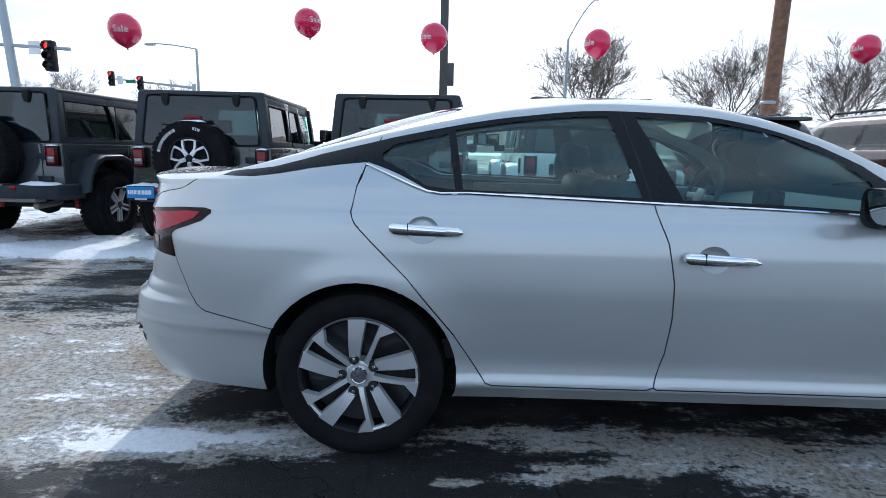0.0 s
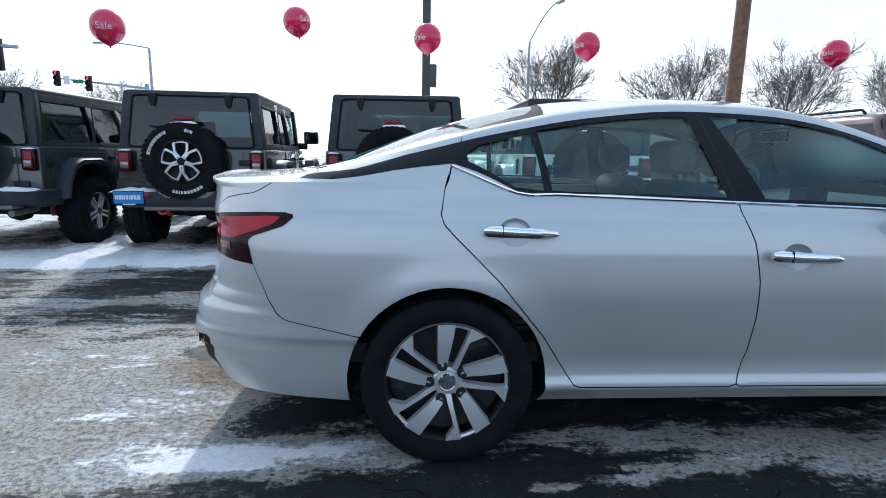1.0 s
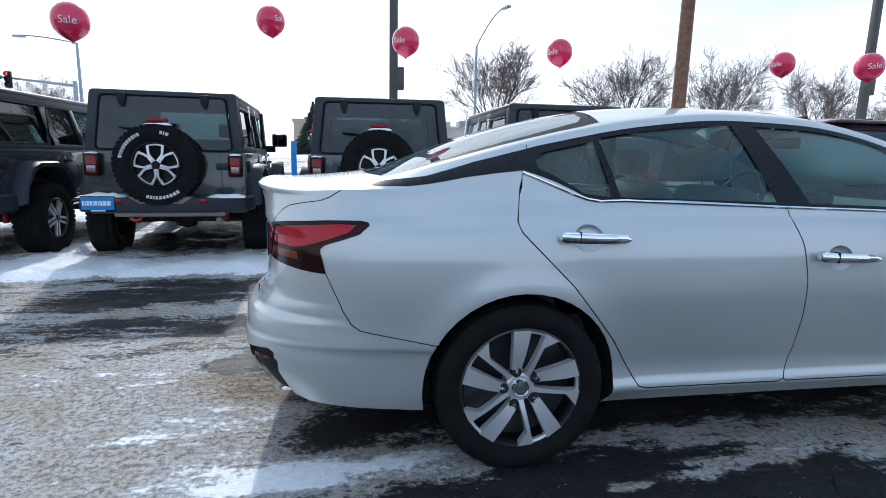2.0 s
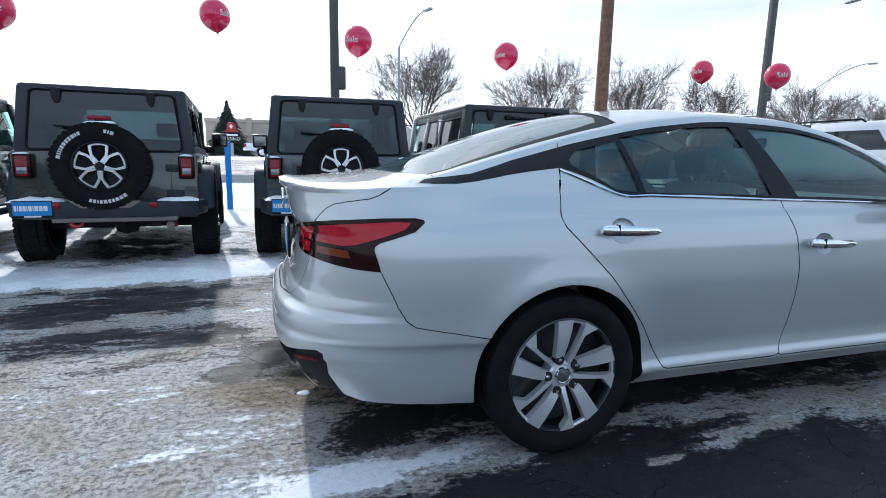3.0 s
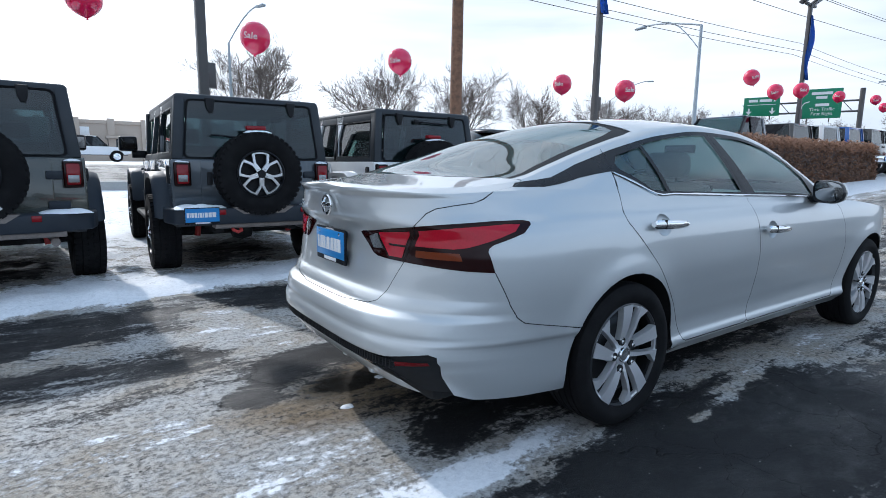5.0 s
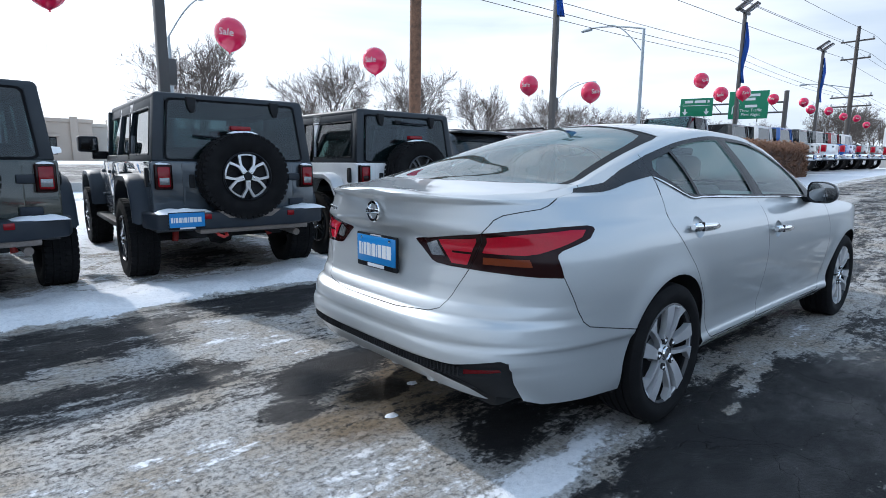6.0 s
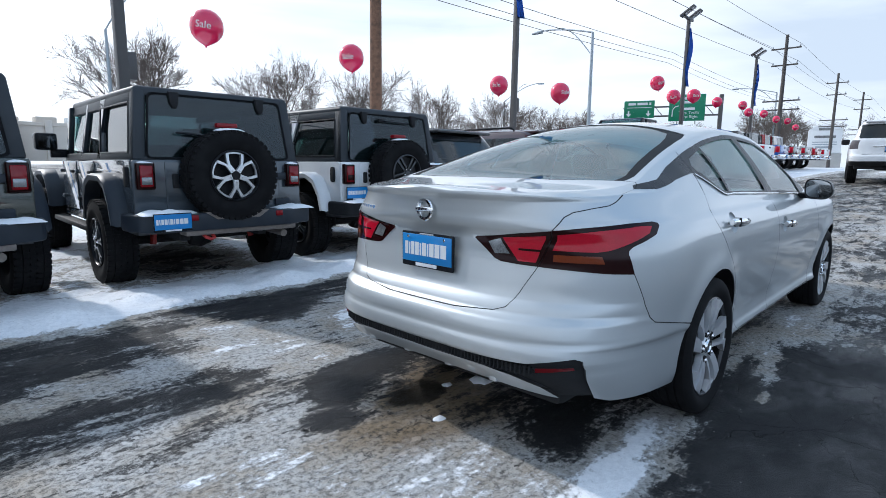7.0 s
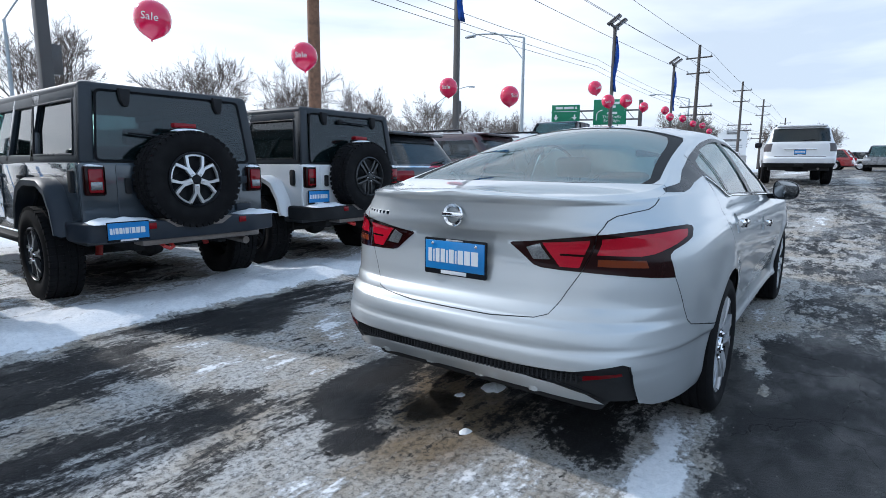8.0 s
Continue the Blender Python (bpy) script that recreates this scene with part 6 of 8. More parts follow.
    spare = off_wheel(car, Matrix.Translation((-0.925, 0.02, 1.045)) @ Matrix.Rotation(radians(-90), 4, "Z") @ Matrix.Rotation(radians(180), 4, "Y"), spoke, spare_face or face, gap, letters, "spare_wheel", "spare off-road tyre on the tailgate")
    part("spare_mount", lathe([(0.17, 0.0), (0.15, 0.08), (0.12, 0.12)], 20, axis="x", centre=(-0.86, 0.02, 1.045)), M_DARK, car)
    br = part("high_brake_lamp", box(-0.92, -0.84, -0.075, 0.115, 1.475, 1.515, bev=0.010), M_REDLAMP, car, "red high brake lamp over the spare")
    part("lamp_stalk", box(-0.90, -0.76, -0.02, 0.06, 1.40, 1.485, bev=0.012), M_BLACKTRIM, br)
    # seats inside, seen as dark shapes
    for yy in (-0.36, 0.36):
        st = part("front_seat", prism(rounded([(1.10, 0.75), (0.98, 1.30), (1.10, 1.34), (1.30, 0.85), (1.65, 0.85), (1.65, 0.75)], 0.03), yy - 0.22, yy + 0.22, bev=0.04), M_INTERIOR, car)
        part("headrest", prism(rounded([(0.96, 1.38), (0.96, 1.56), (1.06, 1.56), (1.08, 1.38)], 0.03), yy - 0.12, yy + 0.12, bev=0.03), M_INTERIOR, st)
    part("rear_bench", prism(rounded([(0.12, 0.75), (0.02, 1.30), (0.14, 1.34), (0.32, 0.9), (0.7, 0.9), (0.7, 0.75)], 0.03), -0.60, 0.60, bev=0.04), M_INTERIOR, car)
    # snow left on it
    for y0, y1, h in ((0.34, 0.80, 0.05), (-0.80, -0.42, 0.045), (-0.22, 0.20, 0.03)):
        part("snow_ridge", snow_cap(-1.0 if abs(y0) > 0.3 else -1.01, -0.76, y0, y1, 0.713 if abs(y0) > 0.3 else 0.655, h, seed + y0), M_SNOW, car, "snow lying on the bumper")
    part("snow_ridge", snow_cap(-0.62, 1.6, -0.66, 0.66, zt + 0.022, 0.028, seed + 3), M_SNOW, car, "thin snow on the roof")
    part("snow_ridge", snow_cap(-0.97, -0.88, -0.12, 0.14, 1.447, 0.03, seed + 5), M_SNOW, car, "snow on the spare tyre")
    for s in (-1, 1):
        part("snow_ridge", snow_cap(-0.80, -0.73, s * 0.695 - 0.06, s * 0.695 + 0.06, 1.153, 0.018, seed + 7 + s), M_SNOW, car)
    if not older:
        blue_plate(car, -1.034, 0.60 - 0.02, 0.575)
    else:
        blue_plate(car, -0.80, 0.60, 0.735)
    return car


off_roader(pose(-0.64, 6.90, 0, 0, 0, 88), "blue-grey four-door off-roader with a snowy bumper and spare", M_BLUEGREY, M_HARDTOP, M_FLARE, off_spoke, M_GUNMETAL, M_BLACKTRIM, seed=1.0, spare_face=M_ALLOY)
off_roader(pose(-2.97, 6.93, 0, 0, 0, 93.5), "dark green off-roader with white-lettered spare tyre", M_GREEN, M_HARDTOP, M_FLARE, off_spoke, M_ALLOY, M_BLACKTRIM, True, seed=2.3)
off_roader(pose(-5.30, 6.85, 0, 0, 0, 90), "dark grey off-roader with twin-spoke silver wheels", M_GREY, M_HARDTOP, M_FLARE, plain_spoke, M_ALLOY, M_ALLOY_DARK, seed=3.9)
off_roader(pose(1.58, 7.06, 0, 0, 0, 90), "white off-roader with black hardtop and dark wheels", M_WHITE, M_HARDTOP, M_WHITE, plain_spoke, M_ALLOY_DARK, M_ALLOY_DARK, older=True, seed=5.1)

# ---- loose lumps of snow behind the sedan ----
def snow_lump(x, y, r, h, seed):
    """A soft-edged little heap."""
    bm = bmesh.new()
    rings = []
    for k in range(7):
        t = k / 6
        ring = []
        for j in range(20):
            a = 2 * math.pi * j / 20
            rr = r * (1 - t) * (1 + 0.35 * fbm(math.cos(a), math.sin(a), 1.6, seed))
            z = h * (1 - (1 - t) ** 1.6) * (1 + 0.5 * fbm(math.cos(a) * (1 - t) * 2, math.sin(a) * (1 - t) * 2, 2.0, seed + 4)) - 0.004 * (k == 0)
            ring.append(bm.verts.new((x + rr * math.cos(a), y + 0.75 * rr * math.sin(a), z)))
        rings.append(ring)
    for a, b in zip(rings, rings[1:]):
        for j in range(20):
            bm.faces.new((a[j], a[(j + 1) % 20], b[(j + 1) % 20], b[j]))
    bmesh.ops.remove_doubles(bm, verts=bm.verts[:], dist=0.0004)
    tagged(part("snow_lump", bm, M_SNOW, smooth=80), "small lump of white snow on brown icy asphalt", "snow", "loose snow lumps")


for x, y, r, h in ((-1.29, 2.69, 0.038, 0.010), (-0.79, 2.84, 0.08, 0.022), (-0.98, 2.93, 0.035, 0.009)):
    snow_lump(x, y, r, h, x + y)

# ---- poles, lamps, signs, trees, buildings, other vehicles ----
M_POLE = material("grey_brown_painted_steel", (0.085, 0.080, 0.078), 0.5, 0.2, 0, 0.12, 2, 80)
M_GALV = material("galvanised_steel", (0.36, 0.40, 0.43), 0.45, 0.5, 0, 0.12, 2, 60)
M_TIMBER = material("weathered_timber", (0.20, 0.105, 0.062), 0.8, vary=0.45, scale=9, grain=60, bump=0.01, dirt=(0.07, 0.045, 0.03), dirt_amount=0.8)
M_TIMBER_GREY = material("grey_timber_pole", (0.085, 0.075, 0.068), 0.85, vary=0.3, scale=5, grain=40, bump=0.01)
M_BANNER = material("blue_banner_cloth", (0.025, 0.12, 0.46), 0.7, vary=0.2)
M_BALLOON = material("glossy_red_balloon", (0.70, 0.012, 0.085), 0.14, 0, 0.6, 0.04, 4, 30)
M_BALLOON.node_tree.nodes["Principled BSDF"].inputs["Subsurface Weight"].default_value = 0.25
M_BALLOON.node_tree.nodes["Principled BSDF"].inputs["Subsurface Radius"].default_value = (0.15, 0.02, 0.03)
M_INK = material("white_balloon_ink", (0.80, 0.80, 0.80), 0.4, vary=0.05)
M_STRING = material("white_string", (0.6, 0.6, 0.6), 0.8)
M_BARK = material("grey_brown_bark", (0.105, 0.088, 0.075), 0.9, vary=0.3, scale=6, grain=40)
M_TWIG = material("brown_twig", (0.135, 0.108, 0.092), 0.9, vary=0.25, scale=3, grain=20)
M_NEEDLE = material("dark_conifer_needles", (0.022, 0.038, 0.026), 0.8, vary=0.4, scale=3, grain=14)
M_HEDGE = material("dry_brown_hedge_leaf", (0.22, 0.115, 0.068), 0.8, vary=0.5, scale=4, grain=20)
M_HEDGEWOOD = material("brown_hedge_twigs", (0.085, 0.055, 0.042), 0.9, vary=0.6, scale=6, grain=30, bump=0.03)
M_TANWALL = material("tan_render", (0.46, 0.38, 0.31), 0.85, vary=0.10, scale=0.6, grain=12)
M_PALEWALL = material("pale_render", (0.56, 0.50, 0.43), 0.85, vary=0.08, scale=0.6, grain=12)
M_SIGNGREEN = material("green_road_sign", (0.004, 0.20, 0.095), 0.4, vary=0.06)
M_SIGNWHITE = material("white_sign_sheeting", (0.75, 0.76, 0.76), 0.4, vary=0.05)
M_CONCRETE = material("pale_concrete", (0.40, 0.39, 0.37), 0.85, vary=0.15, scale=2, grain=30)
M_BLACKBODY = material("black_car_paint", (0.010, 0.011, 0.013), 0.22, 0, 1.0, 0.05, dirt=(0.10, 0.10, 0.10), dirt_amount=0.15)
M_NAVY = material("dark_blue_car_paint", (0.014, 0.022, 0.042), 0.22, 0.2, 1.0, 0.05, dirt=(0.10, 0.10, 0.10), dirt_amount=0.15)
M_MAROON = material("dark_maroon_car_paint", (0.045, 0.018, 0.020), 0.22, 0.2, 1.0, 0.05, dirt=(0.10, 0.10, 0.10), dirt_amount=0.15)
M_REDCAR = material("red_car_paint", (0.26, 0.018, 0.022), 0.25, 0.1, 1.0, 0.05, dirt=(0.2, 0.18, 0.17), dirt_amount=0.25)
M_BLUECAR = material("blue_car_paint", (0.02, 0.10, 0.36), 0.25, 0.2, 1.0, 0.05)
M_GREYCAR = material("grey_car_paint", (0.16, 0.165, 0.17), 0.28, 0.4, 1.0, 0.05, dirt=(0.2, 0.2, 0.2), dirt_amount=0.2)
M_SIGREDLAMP = material("red_signal_lens", (0.8, 0.02, 0.02), 0.3)
M_SIGREDLAMP.node_tree.nodes["Principled BSDF"].inputs["Emission Color"].default_value = (1.0, 0.05, 0.04, 1)
M_SIGREDLAMP.node_tree.nodes["Principled BSDF"].inputs["Emission Strength"].default_value = 1.2


def on_ground(x, y, yaw=0.0):
    return pose(x, y, rise(x, y), 0, 0, yaw)


def lot_pole(x, y, banner, lean=0.0, top=7.95):
    p = thing("light_pole", on_ground(x, y) @ pose(0, 0, 0, 0, lean, 0), "grey-brown steel lot light pole on a concrete footing", "light pole", "lot light poles")
    part("footing", lathe([(0.30, -0.3), (0.30, 0.55), (0.27, 0.60), (0.001, 0.60)], 24, axis="z"), M_CONCRETE, p)
    part("shaft", box(-0.078, 0.078, -0.078, 0.078, 0.58, top, bev=0.012, taper=lambda v: (v.x * (1 - 0.02 * v.z), v.y * (1 - 0.02 * v.z), v.z)), M_POLE, p)
    part("junction_box", box(0.06, 0.19, -0.07, 0.07, 2.35, 2.75, bev=0.015), M_POLE, p)
    part("cross_arm", box(-0.45, 0.45, -0.05, 0.05, top - 0.06, top + 0.04, bev=0.01), M_POLE, p)
    for s in (-1, 1):
        h = part("flood_head", box(-0.15, 0.15, -0.45, 0.25, -0.05, 0.06, bev=0.03), M_POLE, p, "tilted flood lamp head")
        h.matrix_local = Matrix.Translation((s * 0.40, 0.0, top + 0.16)) @ Matrix.Rotation(radians(-32), 4, "X")
        part("lamp_glass", box(-0.12, 0.12, -0.42, 0.05, -0.062, -0.048), M_CLEAR, h)
    if banner:
        bm = bmesh.new()
        rows = []
        for i in range(15):
            t = i / 14
            z = top - 0.45 - 2.5 * t
            w = 0.30 + 0.10 * math.sin(t * 9 + x) + 0.14 * t * (1 - t) * 4
            rows.append([bm.verts.new((w * k / 3 - 0.16, -0.12 - 0.05 * math.sin(k * 2.1 + t * 7), z)) for k in range(4)])
        for a, b in zip(rows, rows[1:]):
            for k in range(3):
                bm.faces.new((a[k], a[k + 1], b[k + 1], b[k]))
        bmesh.ops.solidify(bm, geom=bm.faces[:], thickness=0.012)
        part("banner", bm, M_BANNER, p, "wind-wrapped blue banner", smooth=60)
    return p


for px, py, bn, ln, tp in ((-0.25, 10.29, False, 0.0, 7.95), (10.43, 11.02, True, 0.5, 7.95), (23.0, 10.8, True, 0.8, 6.85), (35.6, 11.2, True, 0.8, 6.85)):
    lot_pole(px, py, bn, ln, tp)

wood = thing("wooden_pole", on_ground(8.15, 14.69), "reddish-brown weathered wooden utility pole", "utility pole")
part("shaft", tube([(0, 0, -0.3), (0.05, 0, 4.0), (0.13, 0, 11.5)], 0.19, 20, radii=[0.20, 0.185, 0.15]), M_TIMBER, wood)
part("pole_band", lathe([(0.20, 2.2), (0.205, 2.22), (0.205, 2.26), (0.19, 2.28)], 20, axis="z"), M_GALV, wood)


def street_lamp(x, y, h, arm, z_arm, double=True, mat=None):
    """arm: the way from the pole's top to the lamp head."""
    mat = mat or M_GALV
    p = thing("street_lamp", on_ground(x, y), "grey galvanised street lamp with a curved arm", "street lamp", "street lamps")
    z0 = -rise(x, y)
    part("shaft", tube([(0, 0, -0.2), (0, 0, z0 + h)], 0.11, 12, radii=[0.13, 0.08]), mat, p)
    ax, ay = arm
    pts = [(ax * t, ay * t, z0 + h + (z_arm - h) * math.sin(t * math.pi / 2)) for t in [i / 8 for i in range(9)]]
    part("arm", tube(pts, 0.045, 8), mat, p)
    if double:
        part("brace", tube([(ax * t * 0.62, ay * t * 0.62, z0 + h - 1.3 + (z_arm - h + 1.25) * math.sin(t * math.pi / 2)) for t in [i / 6 for i in range(7)]], 0.03, 8), mat, p)
    hd = part("lamp_head", box(-0.14, 0.14, -0.38, 0.38, -0.09, 0.07, bev=0.06, seg=3), mat, p)
    hd.matrix_local = Matrix.Translation((ax, ay, z0 + z_arm - 0.05)) @ Matrix.Rotation(math.atan2(ay, ax) - math.pi / 2, 4, "Z")
    return p


street_lamp(27.24, 17.85, 8.9, (0.3, 4.1), 9.6)
street_lamp(7.5, 39.0, 8.9, (1.2, -3.1), 10.8, False)
street_lamp(53.0, 44.0, 9.0, (2.8, -3.5), 11.2, True)
street_lamp(75.0, 18.9, 10.2, (-1.2, 4.4), 10.9, True)
street_lamp(-19.0, 40.6, 8.1, (-3.6, 0.4), 8.5, False)


def signal_head(parent, x, z):
    h = part("signal_head", box(x - 0.17, x + 0.17, -0.15, 0.12, z - 0.52, z + 0.52, bev=0.04), M_BLACKTRIM, parent, "black three-lens traffic signal")
    for k, mt in ((0.33, M_SIGREDLAMP), (0.0, M_REDDARK), (-0.33, M_NEEDLE)):
        part("signal_lens", lathe([(0.12, -0.15), (0.10, -0.17), (0.001, -0.175)], 18, centre=(x, 0, z + k)), mt, h)
        part("signal_hood", lathe([(0.135, -0.14), (0.135, -0.30), (0.125, -0.30), (0.125, -0.14)], 18, closed=True, centre=(x, 0, z + k)), M_BLACKTRIM, h)


mast = thing("traffic_signal", on_ground(-19.15, 40.2), "traffic signal mast arm with red lights", "traffic signal")
part("mast_arm", tube([(0, 0, 4.3), (-6.2, 0.4, 4.9)], 0.07, 10, radii=[0.10, 0.05]), M_GALV, mast)
part("mast_post", tube([(0, 0, -0.2), (0, 0, 4.6)], 0.13, 12), M_GALV, mast)
signal_head(mast, -3.9, 4.55)
signal_head(mast, -6.0, 4.85)
part("street_sign", box(-5.0, -4.3, -0.02, 0.02, 4.55, 4.80), M_SIGNGREEN, mast)
part("turn_sign", box(-5.6, -5.2, -0.03, 0.0, 4.45, 5.05), M_SIGNWHITE, mast)
mast2 = thing("traffic_signal", on_ground(-15.6, 19.6), "near traffic signal pole of pale steel", "traffic signal")
part("mast_post", tube([(0, 0, -0.2), (-0.6, 0, 9.0)], 0.16, 14, radii=[0.17, 0.11]), M_GALV, mast2)
part("mast_arm", tube([(-4.5, 0, 4.25), (1.9, 0, 3.95)], 0.06, 10), M_GALV, mast2)
signal_head(mast2, 1.2, 3.7)
part("turn_sign", box(0.45, 0.85, -0.04, -0.01, 3.75, 4.2), M_SIGNWHITE, mast2)


def bar_text(parent, rows, mat, x0, z0):
    """Bars standing for lettering: rows of (x, z, width, height)."""
    for x, z, w, h in rows:
        part("lettering_bar", box(x0 + x, x0 + x + w, -0.05, -0.03, z0 + z, z0 + z + h), mat, parent)


def words(text, size, mat, parent, m, name="lettering", bend=None):
    """Real letters from the built-in font as a mesh; bend lays them on a curved surface."""
    cu = bpy.data.curves.new(name, "FONT")
    cu.body, cu.size, cu.align_x, cu.align_y, cu.extrude, cu.resolution_u = text, size, "CENTER", "CENTER", 0.002, 3
    tmp = bpy.data.objects.new(name, cu)
    me = bpy.data.meshes.new_from_object(tmp)
    bpy.data.objects.remove(tmp)
    if bend:
        bm = bmesh.new()
        bm.from_mesh(me)
        bmesh.ops.subdivide_edges(bm, edges=[e for e in bm.edges if e.calc_length() > size * 0.08], cuts=2)
        for v in bm.verts:
            v.co = bend(v.co)
        bm.to_mesh(me)
        bm.free()
    me.materials.clear()
    me.materials.append(mat)
    ob = new(name, me)
    ob.parent, ob.matrix_local = parent, m
    return ob


# green signs over the road
gant = thing("sign_gantry", on_ground(58.5, 24.5, -70), "green overhead road signs on a steel gantry", "road sign")
part("post", tube([(4.2, 0.3, -0.5), (4.2, 0.3, 7.6)], 0.22, 14), M_POLE, gant)
for zz in (5.5, 6.5):
    part("truss_chord", tube([(4.2, 0.3, zz), (-5.6, 0.3, zz)], 0.09, 8), M_POLE, gant)
for i in range(6):
    part("truss_web", tube([(3.6 - 1.7 * i, 0.3, 5.5), (2.75 - 1.7 * i, 0.3, 6.5)], 0.04, 6), M_POLE, gant)
for x0, x1, z0, z1 in ((-5.6, -2.4, 5.3, 7.2), (-0.9, 2.7, 4.9, 7.7)):
    pan = part("sign_panel", box(x0, x1, -0.03, 0.1, z0, z1, bev=0.02), M_SIGNGREEN, gant, "green road sign panel")
    for k in (0.25, 0.75):
        part("sign_hanger", box(x0 + (x1 - x0) * k - 0.05, x0 + (x1 - x0) * k + 0.05, 0.1, 0.3, z0 - 0.35, z1), M_POLE, pan)
    if x0 < -2:
        bar_text(pan, [(0.45, 1.42, 0.8, 0.26), (1.4, 1.42, 1.1, 0.26), (2.65, 1.42, 0.2, 0.26), (0.3, 1.12, 2.6, 0.05)], M_SIGNWHITE, x0, z0)
        for ax in (0.5, 2.6):
            part("sign_arrow", prism([(x0 + ax, z0 + 0.15), (x0 + ax + 0.28, z0 + 0.5), (x0 + ax + 0.08, z0 + 0.5), (x0 + ax + 0.08, z0 + 0.8), (x0 + ax - 0.08, z0 + 0.8), (x0 + ax - 0.08, z0 + 0.5), (x0 + ax - 0.28, z0 + 0.5)], -0.05, -0.032), M_SIGNWHITE, pan)
    else:
        bar_text(pan, [(1.1, 2.25, 1.7, 0.26), (1.5, 1.85, 0.9, 0.26), (1.5, 1.15, 1.1, 0.26)], M_SIGNWHITE, x0, z0)
        words("Thru Traffic", 0.42, M_SIGNWHITE, pan, pose(x0 + 2.05, -0.045, z0 + 0.85, 90), "sign_words")
        words("First Right", 0.42, M_SIGNWHITE, pan, pose(x0 + 2.05, -0.045, z0 + 0.42, 90), "sign_words")
        part("sign_arrow", tube([(x0 + 0.35, -0.045, z0 + 0.5), (x0 + 0.38, -0.045, z0 + 1.2), (x0 + 0.6, -0.045, z0 + 1.5), (x0 + 1.0, -0.045, z0 + 1.62)], 0.055, 6), M_SIGNWHITE, pan)

# utility poles and wires
def utility_pole(x, y, h, arms):
    p = thing("utility_pole", on_ground(x, y), "tall grey timber utility pole with cross arms", "utility pole", "utility poles along the road")
    z0 = -rise(x, y)
    part("shaft", tube([(0, 0, -0.3), (0, 0, z0 + h)], 0.16, 10, radii=[0.17, 0.10]), M_TIMBER_GREY, p)
    for z, w in arms:
        c = part("cross_arm", box(-0.045, 0.045, -w, w, z0 + z - 0.045, z0 + z + 0.045), M_TIMBER_GREY, p)
        for k in (-0.9, 0.9):
            part("insulator", lathe([(0.05, 0.06), (0.06, 0.14), (0.02, 0.22), (0.001, 0.23)], 8, axis="z", centre=(0, w * k, z0 + z)), M_CLEAR, c)
    return p


for ux in (41.3, 62.1, 80.0, 112.0, 150.0):
    utility_pole(ux, 10.9, 10.1, ((9.2, 0.9), (8.1, 0.8), (5.7, 1.15), (5.1, 1.15)) if ux < 100 else ((9.2, 0.8),))
WIRES = [(11.8, 9.4), (10.0, 9.4), (11.7, 8.3), (10.1, 8.3), (18.6, 9.9), (18.6, 9.4), (19.0, 9.2)]
for k, (wy, wz) in enumerate(WIRES):
    w = thing("overhead_wire", pose(0, wy, 0), "thin black overhead power line", "power line", "overhead power lines")
    bm = bmesh.new()
    for a, b in ((-40, 41.3), (41.3, 80.0), (80.0, 150.0)):
        add_tube(bm, [(a + (b - a) * t, 0, wz - 0.9 * 4 * t * (1 - t) * ((b - a) / 80)) for t in [i / 14 for i in range(15)]], 0.012 if k < 4 else 0.015, 4)
    part("wire", bm, M_BLACKTRIM, w)

